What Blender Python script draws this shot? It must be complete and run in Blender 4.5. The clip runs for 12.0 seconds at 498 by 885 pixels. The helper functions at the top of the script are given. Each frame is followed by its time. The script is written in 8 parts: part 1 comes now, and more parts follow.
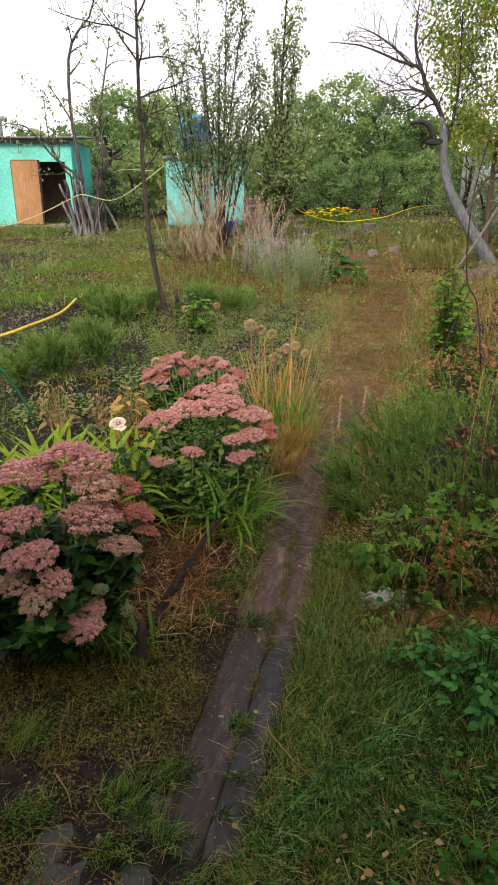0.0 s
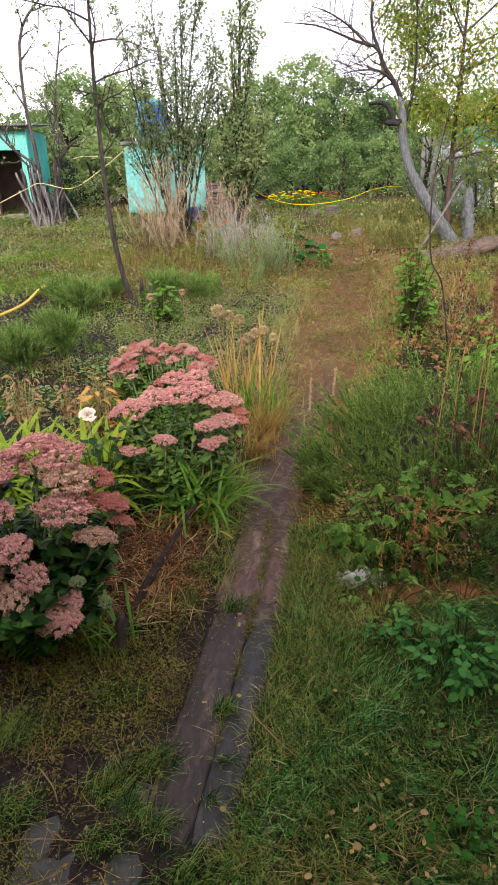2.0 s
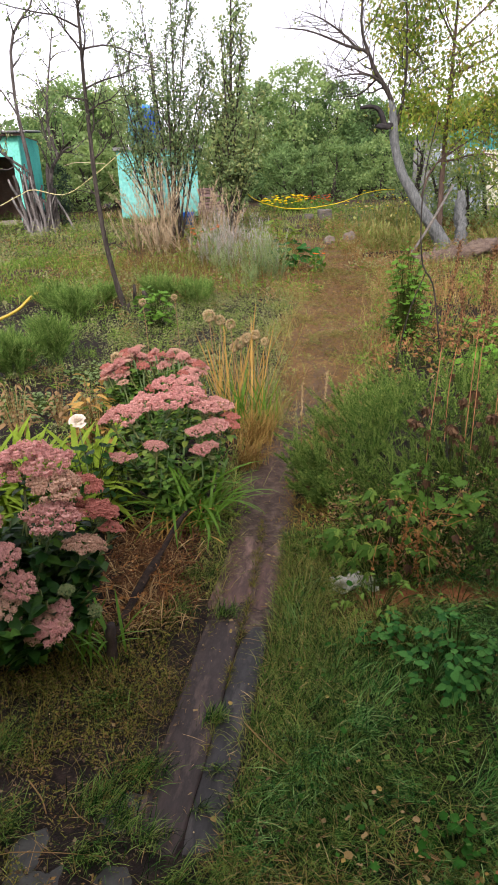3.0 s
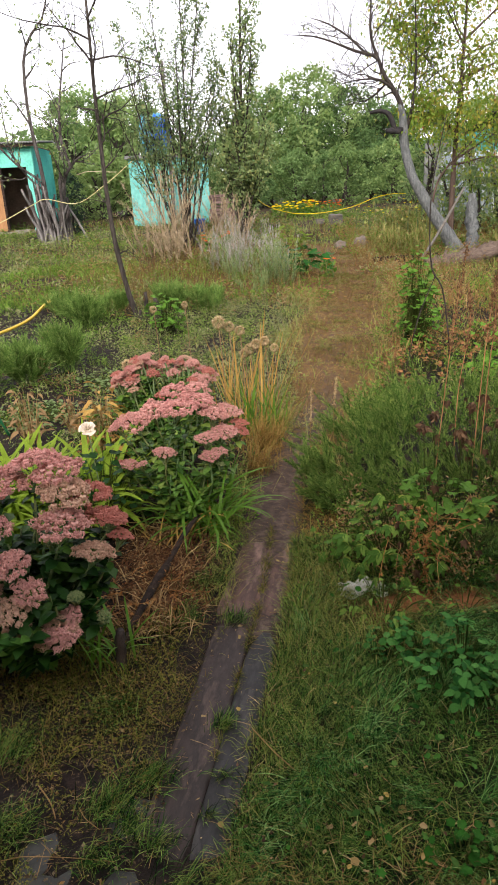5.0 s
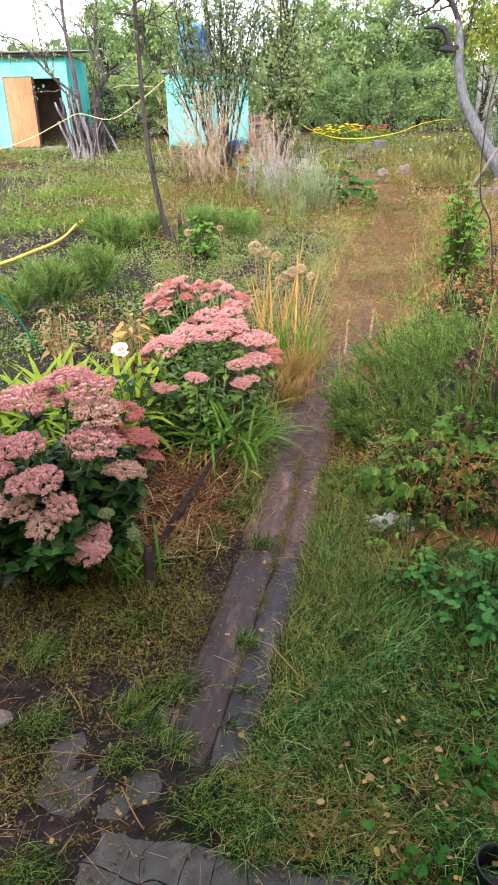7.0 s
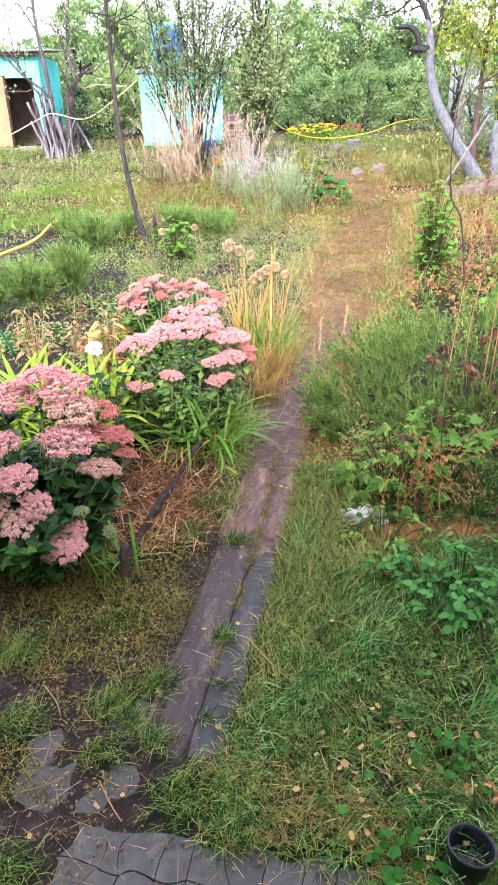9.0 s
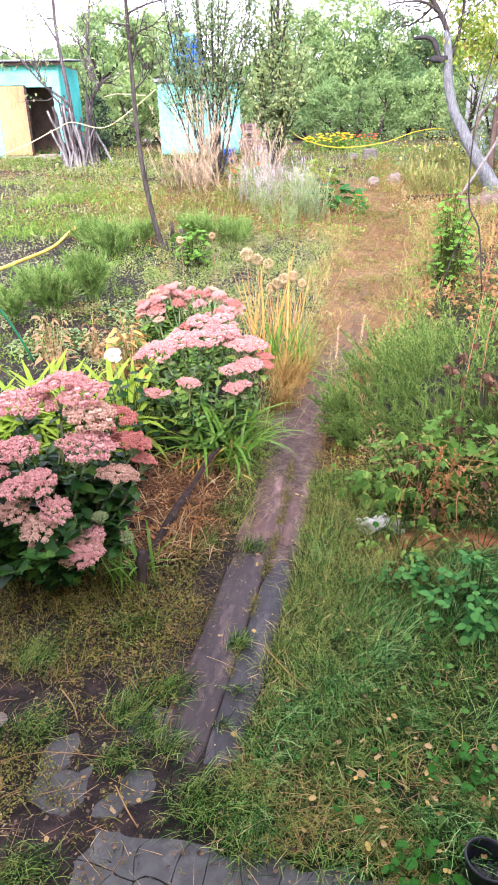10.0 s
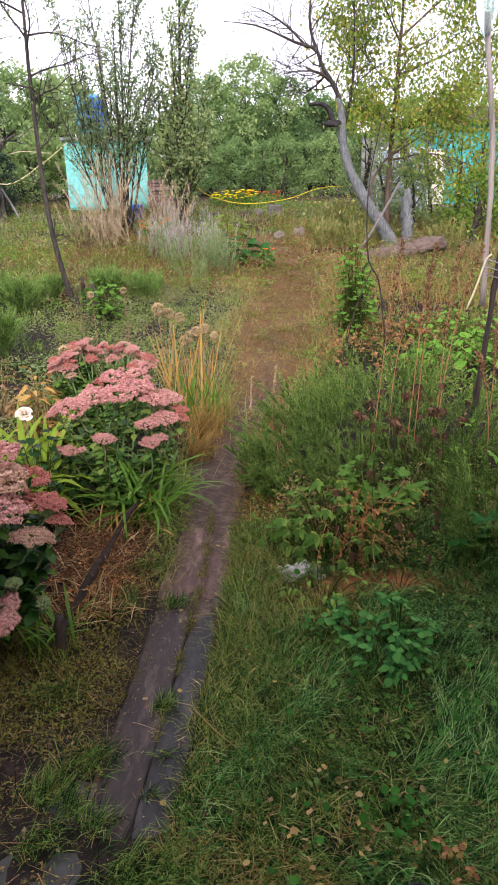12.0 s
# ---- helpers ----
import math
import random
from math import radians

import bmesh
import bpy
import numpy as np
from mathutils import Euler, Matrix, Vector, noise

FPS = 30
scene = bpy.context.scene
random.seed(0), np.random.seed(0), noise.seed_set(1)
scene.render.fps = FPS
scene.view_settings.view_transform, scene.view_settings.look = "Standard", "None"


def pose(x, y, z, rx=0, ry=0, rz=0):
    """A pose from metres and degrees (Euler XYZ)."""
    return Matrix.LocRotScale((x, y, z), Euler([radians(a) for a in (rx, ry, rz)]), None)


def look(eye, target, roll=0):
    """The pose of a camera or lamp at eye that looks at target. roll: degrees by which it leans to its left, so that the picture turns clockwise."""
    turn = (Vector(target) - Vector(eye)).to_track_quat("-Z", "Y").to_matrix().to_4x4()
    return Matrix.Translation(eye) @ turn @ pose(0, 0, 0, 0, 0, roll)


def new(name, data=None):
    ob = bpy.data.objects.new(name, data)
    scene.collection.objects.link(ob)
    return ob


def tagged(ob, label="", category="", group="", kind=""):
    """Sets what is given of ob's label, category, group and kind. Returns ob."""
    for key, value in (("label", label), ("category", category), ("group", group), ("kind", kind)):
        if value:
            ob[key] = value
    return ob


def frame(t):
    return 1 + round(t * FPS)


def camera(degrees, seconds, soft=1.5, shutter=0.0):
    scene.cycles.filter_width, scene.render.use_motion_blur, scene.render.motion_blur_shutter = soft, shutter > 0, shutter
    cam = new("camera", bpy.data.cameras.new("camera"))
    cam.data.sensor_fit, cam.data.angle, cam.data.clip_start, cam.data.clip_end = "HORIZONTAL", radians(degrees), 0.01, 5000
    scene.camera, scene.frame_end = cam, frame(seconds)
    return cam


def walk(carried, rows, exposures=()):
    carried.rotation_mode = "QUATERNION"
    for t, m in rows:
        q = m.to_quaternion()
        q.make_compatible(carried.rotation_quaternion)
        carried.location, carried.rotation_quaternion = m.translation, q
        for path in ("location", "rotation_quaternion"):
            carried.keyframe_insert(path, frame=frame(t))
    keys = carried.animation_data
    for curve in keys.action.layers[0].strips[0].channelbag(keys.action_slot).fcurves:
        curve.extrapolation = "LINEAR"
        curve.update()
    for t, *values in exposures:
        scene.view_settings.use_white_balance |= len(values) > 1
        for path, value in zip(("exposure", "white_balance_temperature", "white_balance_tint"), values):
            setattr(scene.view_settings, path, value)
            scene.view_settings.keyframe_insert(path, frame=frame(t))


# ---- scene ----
cam = camera(41.2, 12.0, 1.8)
PATH = [
    (0, (0.061, 0.002, 1.536), (0.085, 1.881, 0.852), -0.2),
    (0.5, (0.04, 0.007, 1.52), (0.069, 1.859, 0.765), 0.4),
    (1, (0.036, 0.002, 1.527), (0.091, 1.856, 0.777), -0.3),
    (1.5, (0.042, 0.009, 1.524), (0.127, 1.863, 0.779), -0.7),
    (2, (0.055, 0.01, 1.524), (0.165, 1.872, 0.802), -1.5),
    (2.5, (0.062, 0.013, 1.523), (0.187, 1.869, 0.788), -1.6),
    (2.7, (0.075, 0.021, 1.522), (0.2, 1.886, 0.81), -1.8),
    (4.3, (0.09, 0.016, 1.533), (0.204, 1.883, 0.823), -2.3),
    (4.5, (0.094, 0.017, 1.524), (0.204, 1.879, 0.803), -2.4),
    (5, (0.106, 0.008, 1.532), (0.186, 1.881, 0.837), -2.9),
    (5.5, (0.083, 0.017, 1.517), (0.123, 1.857, 0.733), -1.7),
    (6, (0.081, 0.022, 1.501), (0.103, 1.84, 0.668), -1.1),
    (6.5, (0.078, 0.023, 1.497), (0.08, 1.828, 0.636), -1.3),
    (8.3, (0.074, 0.007, 1.501), (0.066, 1.802, 0.618), -0.8),
    (8.5, (0.089, 0.004, 1.486), (0.093, 1.804, 0.615), -1.3),
    (9, (0.097, -0.004, 1.493), (0.153, 1.793, 0.617), -1.2),
    (9.5, (0.087, -0.004, 1.498), (0.138, 1.796, 0.629), -1.1),
    (10, (0.078, -0.011, 1.499), (0.097, 1.797, 0.643), -1.0),
    (10.5, (0.081, -0.014, 1.506), (0.135, 1.811, 0.689), -1.1),
    (11, (0.089, -0.019, 1.517), (0.219, 1.836, 0.78), -1.4),
    (11.5, (0.087, -0.02, 1.525), (0.312, 1.836, 0.816), -0.7),
    (12, (0.091, -0.018, 1.523), (0.355, 1.826, 0.795), -0.7),
]
EXPOSURES = [(0, 0.69, 6780, 21), (0.5, 0.74, 6780, 21), (1, 0.89, 6780, 21), (1.5, 1.03, 6590, 25), (2, 1.03, 6540, 25), (2.5, 1.03, 6540, 25), (4.5, 0.87, 6680, 20), (5, 0.97, 6680, 20), (5.5, 1.02, 6680, 20), (6, 1.25, 6460, 25), (6.5, 1.5, 6300, 27), (8.5, 2.2, 5900, 32), (9, 2.35, 5850, 32), (9.5, 2.4, 5850, 33), (10, 2.4, 5900, 35), (10.5, 2.1, 5950, 34), (11, 1.53, 6250, 31), (11.5, 1.23, 6250, 29), (12, 1.18, 6250, 28)]
walk(cam, [(t, look(*p)) for t, *p in PATH], EXPOSURES)


# ---- light: bright overcast sky, low soft sun behind cloud ----
def make_world():
    w = bpy.data.worlds.new("overcast_sky")
    scene.world = w
    w.use_nodes = True
    nt = w.node_tree
    nt.nodes.clear()
    out = nt.nodes.new("ShaderNodeOutputWorld")
    sky = nt.nodes.new("ShaderNodeTexSky")
    sky.sky_type, sky.sun_disc = "NISHITA", False
    sky.sun_elevation, sky.sun_rotation = radians(38), radians(192)
    a = nt.nodes.new("ShaderNodeBackground")
    a.inputs["Strength"].default_value = 0.05
    b = nt.nodes.new("ShaderNodeBackground")
    b.inputs["Color"].default_value = (0.985, 0.975, 0.94, 1)
    b.inputs["Strength"].default_value = 0.74
    add = nt.nodes.new("ShaderNodeAddShader")
    nt.links.new(sky.outputs[0], a.inputs["Color"])
    nt.links.new(a.outputs[0], add.inputs[0])
    nt.links.new(b.outputs[0], add.inputs[1])
    nt.links.new(add.outputs[0], out.inputs["Surface"])


make_world()
sun_data = bpy.data.lights.new("sun", "SUN")
sun_data.energy, sun_data.angle, sun_data.color = 2.0, radians(16), (1.0, 0.95, 0.86)
sun = new("sun", sun_data)
sun.matrix_world = look((-4, -18, 14), (0, 0, 0))


# ---- materials ----
def lin(c):
    """A colour given in 0-255 display values, as linear light."""
    return tuple((v / 255 / 12.92) if v / 255 <= 0.04045 else ((v / 255 + 0.055) / 1.055) ** 2.4 for v in c) + (1.0,)


def node(nt, kind, **values):
    n = nt.nodes.new(kind)
    for k, v in values.items():
        n.inputs[k].default_value = v
    return n


def ramp(nt, fac, stops):
    r = nt.nodes.new("ShaderNodeValToRGB")
    el = r.color_ramp.elements
    while len(el) < len(stops):
        el.new(0.5)
    for e, (p, c) in zip(el, stops):
        e.position, e.color = p, c if len(c) == 4 else (*c, 1)
    nt.links.new(fac, r.inputs["Fac"])
    return r.outputs["Color"]


def noise_out(nt, scale, detail=4.0, rough=0.6, stretch=None, coord="Object"):
    tc = nt.nodes.new("ShaderNodeTexCoord")
    n = node(nt, "ShaderNodeTexNoise", Scale=scale, Detail=detail, Roughness=rough)
    if stretch:
        m = nt.nodes.new("ShaderNodeMapping")
        m.inputs["Scale"].default_value = stretch
        nt.links.new(tc.outputs[coord], m.inputs["Vector"])
        nt.links.new(m.outputs[0], n.inputs["Vector"])
    else:
        nt.links.new(tc.outputs[coord], n.inputs["Vector"])
    return n.outputs["Fac"]


def mix(nt, fac, a, b, how="MIX"):
    m = nt.nodes.new("ShaderNodeMix")
    m.data_type, m.blend_type = "RGBA", how
    for sock, v in ((m.inputs[0], fac), (m.inputs[6], a), (m.inputs[7], b)):
        if isinstance(v, (int, float)):
            sock.default_value = v
        elif isinstance(v, tuple):
            sock.default_value = v
        else:
            nt.links.new(v, sock)
    return m.outputs[2]


def start_mat(name, rough=0.6, metal=0.0, spec=0.5):
    m = bpy.data.materials.new(name)
    m.use_nodes = True
    nt = m.node_tree
    p = nt.nodes["Principled BSDF"]
    p.inputs["Roughness"].default_value = rough
    p.inputs["Metallic"].default_value = metal
    p.inputs["Specular IOR Level"].default_value = spec
    return m, nt, p


def bump(nt, p, height, strength=0.4, distance=0.01):
    b = node(nt, "ShaderNodeBump", Strength=strength, Distance=distance)
    nt.links.new(height, b.inputs["Height"])
    nt.links.new(b.outputs[0], p.inputs["Normal"])


def foliage(name, colours, rough=0.5, trans=0.25, patch=3.0, spec=0.05, by_object=False):
    """Leaf or petal: each leaf takes its own colour from the row, with patches and veins of variation."""
    m, nt, p = start_mat(name, rough, 0, spec)
    geo = nt.nodes.new("ShaderNodeNewGeometry")
    stops = [(i / max(1, len(colours) - 1), lin(c)) for i, c in enumerate(colours)]
    if by_object:
        oi = nt.nodes.new("ShaderNodeObjectInfo")
        rnd = oi.outputs["Random"]
        mth = nt.nodes.new("ShaderNodeMath")
        mth.operation = "MULTIPLY_ADD"
        mth.inputs[1].default_value = 0.4
        nt.links.new(geo.outputs["Random Per Island"], mth.inputs[0])
        m2 = nt.nodes.new("ShaderNodeMath")
        m2.operation = "MULTIPLY"
        m2.inputs[1].default_value = 0.6
        nt.links.new(rnd, m2.inputs[0])
        nt.links.new(m2.outputs[0], mth.inputs[2])
        fac = mth.outputs[0]
    else:
        fac = geo.outputs["Random Per Island"]
    col = ramp(nt, fac, stops)
    n1 = noise_out(nt, patch, 3)
    dark = ramp(nt, n1, [(0.3, (0.62, 0.62, 0.62)), (0.7, (1.15, 1.15, 1.15))])
    col = mix(nt, 0.8, col, dark, "MULTIPLY")
    n2 = noise_out(nt, 90.0, 2)
    speck = ramp(nt, n2, [(0.35, (0.8, 0.8, 0.75)), (0.6, (1.08, 1.08, 1.05))])
    col = mix(nt, 0.7, col, speck, "MULTIPLY")
    nt.links.new(col, p.inputs["Base Color"])
    if trans > 0:
        t = nt.nodes.new("ShaderNodeBsdfTranslucent")
        nt.links.new(col, t.inputs["Color"])
        ms = nt.nodes.new("ShaderNodeMixShader")
        ms.inputs[0].default_value = trans
        nt.links.new(p.outputs[0], ms.inputs[1])
        nt.links.new(t.outputs[0], ms.inputs[2])
        nt.links.new(ms.outputs[0], nt.nodes["Material Output"].inputs["Surface"])
    return m


def surface(name, colours, scale=6.0, rough=0.7, stretch=None, fine=60.0, relief=0.4, depth=0.008, spec=0.25, metal=0.0, rough_var=0.0, per_object=0.0):
    """Solid surface: large blotches from the colour row, fine grain, bump."""
    m, nt, p = start_mat(name, rough, metal, spec)
    n1 = noise_out(nt, scale, 6, 0.65, stretch)
    stops = [(0.28 + 0.44 * i / max(1, len(colours) - 1), lin(c)) for i, c in enumerate(colours)]
    col = ramp(nt, n1, stops)
    n2 = noise_out(nt, fine, 4, 0.7, stretch)
    col = mix(nt, 0.75, col, ramp(nt, n2, [(0.3, (0.68, 0.68, 0.68)), (0.65, (1.12, 1.12, 1.12))]), "MULTIPLY")
    if per_object:
        oi = nt.nodes.new("ShaderNodeObjectInfo")
        lo, hi = 1 - per_object, 1 + per_object
        col = mix(nt, 1.0, col, ramp(nt, oi.outputs["Random"], [(0, (lo, lo, lo)), (1, (hi, hi, hi))]), "MULTIPLY")
    nt.links.new(col, p.inputs["Base Color"])
    if rough_var:
        r = nt.nodes.new("ShaderNodeMapRange")
        r.inputs[3].default_value, r.inputs[4].default_value = max(0.05, rough - rough_var), rough + rough_var
        nt.links.new(n1, r.inputs[0])
        nt.links.new(r.outputs[0], p.inputs["Roughness"])
    bump(nt, p, n2, relief, depth)
    return m


M = {}
# Near-black and palest stops put gap shade and blade highlights into the colour.
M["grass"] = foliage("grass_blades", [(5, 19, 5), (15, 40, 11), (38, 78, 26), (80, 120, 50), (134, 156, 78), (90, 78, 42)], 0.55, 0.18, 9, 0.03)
M["gold_grass"] = foliage("gold_grass_blades", [(66, 86, 30), (112, 126, 52), (150, 156, 80), (168, 150, 90)], 0.5, 0.25, 9, 0.1)
# Same here: deep shade and cool highlights are painted as blade colours.
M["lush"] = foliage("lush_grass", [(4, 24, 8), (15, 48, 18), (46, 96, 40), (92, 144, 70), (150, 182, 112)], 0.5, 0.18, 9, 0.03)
M["meadow"] = foliage("meadow_grass", [(98, 120, 58), (132, 150, 78), (158, 168, 98), (176, 162, 106), (172, 146, 96)], 0.6, 0.3, 0.6)
M["meadow_green"] = foliage("meadow_green_grass", [(98, 132, 58), (126, 156, 74), (154, 174, 96), (170, 176, 108)], 0.6, 0.35, 0.9)
M["meadow_rust"] = foliage("meadow_rust_grass", [(142, 108, 68), (164, 130, 84), (132, 100, 60), (156, 144, 84), (176, 150, 104)], 0.65, 0.3, 0.9)
M["drygrass"] = foliage("dry_grass", [(118, 92, 48), (148, 118, 64), (176, 146, 86), (132, 96, 54), (138, 132, 66)], 0.65, 0.3, 3)
M["verge"] = foliage("verge_grass", [(126, 88, 46), (152, 116, 60), (146, 130, 62), (112, 116, 48), (160, 108, 62)], 0.6, 0.25, 6)
M["weed_green"] = foliage("weed_green", [(72, 108, 38), (106, 144, 54), (138, 168, 74), (98, 130, 54)], 0.5, 0.4, 0.8)
M["weed_grey"] = foliage("weed_grey_green", [(126, 136, 92), (148, 154, 108), (164, 166, 122), (136, 140, 90)], 0.6, 0.3, 0.8)
M["weed_tan"] = foliage("weed_tan", [(160, 130, 90), (180, 150, 106), (140, 108, 74), (190, 166, 124), (158, 116, 80)], 0.65, 0.3, 0.8)
M["rusty_seed"] = foliage("rusty_seed", [(140, 92, 58), (166, 118, 76), (116, 74, 48), (176, 136, 92)], 0.65, 0.2, 10)
M["mossy"] = foliage("mossy_green", [(46, 52, 19), (98, 102, 42), (134, 130, 61), (102, 77, 45), (152, 125, 78)], 0.6, 0.2, 5, 0.06)
M["trodden"] = foliage("trodden_grass", [(82, 60, 44), (114, 86, 54), (140, 114, 68), (116, 106, 52), (86, 96, 44), (124, 90, 60)], 0.65, 0.3, 1.6)
M["salad"] = foliage("salad_leaf", [(84, 138, 44), (108, 160, 58), (134, 178, 70), (156, 188, 88)], 0.45, 0.35, 6)
M["straw"] = foliage("straw", [(150, 118, 76), (186, 156, 108), (128, 96, 62), (206, 180, 132)], 0.6, 0.15, 8)
M["litter"] = foliage("brown_litter", [(70, 48, 34), (104, 68, 44), (132, 92, 58), (56, 42, 34), (150, 116, 78)], 0.7, 0.15, 8)
M["mud_litter"] = foliage("wet_brown_litter", [(50, 40, 32), (82, 64, 46), (112, 92, 66), (42, 36, 30), (134, 116, 86)], 0.55, 0.1, 8, 0.15)
M["sedum_leaf"] = foliage("sedum_leaf", [(18, 44, 18), (32, 66, 26), (54, 92, 36), (80, 112, 44)], 0.4, 0.25, 6, 0.12)
# Lit copy of the sedum leaf: light on the farther clumps put into colour.
M["sedum_leaf_lit"] = foliage("sedum_leaf_lit", [(48, 84, 36), (76, 116, 50), (104, 140, 64), (136, 156, 74)], 0.42, 0.3, 6, 0.15)
M["sedum_stem"] = foliage("sedum_stem", [(96, 124, 84), (118, 140, 96), (128, 132, 84)], 0.5, 0.1, 10)
M["sedum_pink"] = foliage("sedum_pink", [(200, 140, 134), (210, 154, 147), (220, 170, 160), (204, 148, 140), (216, 176, 164)], 0.6, 0.25, 14, by_object=True)
M["sedum_tan"] = foliage("sedum_tan", [(184, 144, 124), (200, 162, 140), (212, 178, 154), (192, 138, 124)], 0.65, 0.2, 14, by_object=True)
M["sedum_green"] = foliage("sedum_green", [(112, 134, 88), (138, 156, 106), (160, 160, 116)], 0.6, 0.2, 14)
M["sedum_red"] = foliage("sedum_red", [(182, 112, 102), (198, 130, 118), (188, 122, 108)], 0.6, 0.2, 12, by_object=True)
M["lime"] = foliage("yellow_green_strap", [(152, 176, 58), (180, 194, 76), (128, 162, 54), (198, 196, 100)], 0.42, 0.45, 5)
M["strap"] = foliage("daylily_strap", [(44, 88, 26), (66, 112, 34), (94, 134, 44), (142, 162, 58)], 0.4, 0.35, 5, 0.15)
M["goldstrap"] = foliage("golden_strap", [(196, 162, 86), (210, 182, 108), (178, 138, 74), (164, 168, 76)], 0.55, 0.3, 6)
M["feather"] = foliage("feathery_green", [(38, 68, 26), (70, 106, 46), (114, 146, 68), (168, 184, 104)], 0.55, 0.35, 3)
M["stem_dark"] = foliage("dark_stem", [(44, 62, 26), (62, 78, 34), (78, 84, 42)], 0.55, 0.1, 10)
M["lawn_weed"] = foliage("lawn_weed_leaf", [(46, 80, 32), (68, 100, 44), (90, 116, 60), (58, 90, 36)], 0.5, 0.25, 14)
M["orange_dry"] = foliage("orange_dry_stalk", [(160, 106, 58), (184, 132, 80), (134, 86, 50), (194, 154, 102)], 0.6, 0.2, 12)
M["stalk_red"] = foliage("tan_stalk", [(160, 108, 76), (180, 130, 94), (138, 90, 62)], 0.6, 0.1, 12)
M["stalk_seed"] = foliage("stalk_seed", [(112, 82, 58), (146, 112, 80), (90, 66, 48), (170, 138, 102)], 0.65, 0.15, 10)
# Weed colours darkened to stand for the shadow under the sedum.
M["creeper"] = foliage("creeping_weed", [(32, 43, 16), (72, 84, 33), (112, 116, 51), (142, 130, 67), (94, 70, 42)], 0.55, 0.25, 5, 0.05)
M["herb"] = foliage("herb_green", [(70, 104, 46), (98, 136, 62), (130, 162, 84), (160, 182, 108)], 0.5, 0.35, 3)
M["broad"] = foliage("broad_leaf", [(66, 110, 38), (96, 140, 52), (130, 158, 70), (80, 120, 46)], 0.42, 0.3, 12)
M["rasp"] = foliage("raspberry_leaf", [(28, 72, 32), (46, 102, 44), (74, 128, 58), (118, 158, 88)], 0.45, 0.3, 14, 0.06)
M["peony"] = foliage("peony_leaf", [(54, 92, 36), (86, 124, 48), (118, 148, 64), (160, 162, 74)], 0.48, 0.3, 14, 0.06)
M["mallow"] = foliage("mallow_leaf", [(28, 72, 22), (46, 96, 32), (66, 114, 44), (96, 132, 64)], 0.5, 0.25, 14, 0.04)
M["autumn"] = foliage("autumn_leaf", [(150, 100, 66), (172, 124, 84), (128, 84, 58), (130, 116, 62), (188, 146, 104)], 0.55, 0.3, 8)
M["deadleaf"] = foliage("dead_leaf", [(74, 55, 42), (104, 80, 60), (58, 44, 35), (132, 104, 80)], 0.65, 0.15, 8)
M["seedhead"] = foliage("seedhead", [(192, 168, 126), (208, 186, 146), (172, 144, 104), (218, 198, 160)], 0.7, 0.1, 14)
M["tree_leaf"] = foliage("tree_leaf", [(86, 116, 56), (108, 138, 66), (128, 152, 76), (140, 160, 84)], 0.5, 0.35, 0.7)
M["pear_leaf"] = foliage("pear_leaf", [(118, 146, 98), (138, 164, 110), (156, 176, 122), (172, 178, 116)], 0.5, 0.5, 1.2)
M["shrub_leaf"] = foliage("shrub_leaf", [(96, 124, 84), (118, 146, 98), (138, 160, 110), (150, 156, 104)], 0.5, 0.5, 1.2)
M["yellow_leaf"] = foliage("yellow_green_leaf", [(108, 140, 58), (140, 166, 70), (122, 152, 64), (170, 184, 82), (186, 172, 86)], 0.5, 0.55, 0.9)
# Leaf greens paled a little, distant haze put into the colour.
M["far_leaf"] = foliage("far_tree_leaf", [(84, 114, 76), (112, 144, 90), (142, 170, 106), (162, 180, 114)], 0.6, 0.45, 0.8, by_object=True)
M["dusty"] = foliage("grey_lilac_spray", [(178, 172, 168), (198, 186, 188), (166, 168, 150), (190, 176, 184)], 0.7, 0.2, 4)
M["tan_spray"] = foliage("tan_dry_spray", [(184, 164, 134), (200, 182, 152), (166, 144, 116), (210, 196, 168)], 0.7, 0.2, 4)
# Leaf colour with the shade painted in, for the dark mass by the split tree.
M["shade_leaf"] = foliage("shade_leaf", [(46, 64, 54), (64, 84, 66), (82, 104, 76)], 0.6, 0.3, 3)
M["yellow_petal"] = foliage("yellow_petal", [(255, 226, 10), (255, 236, 30), (252, 214, 10)], 0.5, 0.3, 8)
M["orange_petal"] = foliage("orange_petal", [(226, 104, 40), (238, 132, 50), (214, 88, 50)], 0.5, 0.3, 8)
M["white_petal"] = foliage("white_petal", [(244, 232, 214), (250, 240, 226), (240, 220, 200)], 0.5, 0.3, 20)
M["fallen"] = foliage("fallen_leaf", [(160, 132, 70), (150, 128, 92), (176, 152, 82), (116, 80, 52), (158, 142, 110)], 0.5, 0.15, 20, by_object=True)

M["bark_split"] = surface("split_bark", [(50, 46, 44), (92, 86, 82), (136, 130, 124)], 4.5, 0.85, (6, 6, 0.7), 30, 1.0, 0.03)
M["bark_grey"] = surface("grey_bark", [(78, 82, 82), (114, 118, 117), (146, 151, 149)], 5, 0.85, (6, 6, 1.4), 40, 0.9, 0.02)
M["bark_dark"] = surface("dark_bark", [(38, 35, 32), (62, 57, 52), (94, 87, 79)], 8, 0.85, (4, 4, 0.8), 60, 0.7, 0.012, 0.15)
M["bark_red"] = surface("red_brown_bark", [(60, 50, 44), (90, 74, 64), (112, 96, 84)], 5, 0.8, (4, 4, 0.8), 50, 0.6, 0.012)
M["bark_black"] = surface("black_stub", [(24, 24, 26), (46, 44, 44), (70, 66, 62)], 12, 0.75, None, 60, 0.7, 0.012)
M["twig"] = surface("twig_brown", [(96, 72, 52), (140, 110, 80), (164, 138, 106)], 12, 0.75, None, 80, 0.4, 0.004)
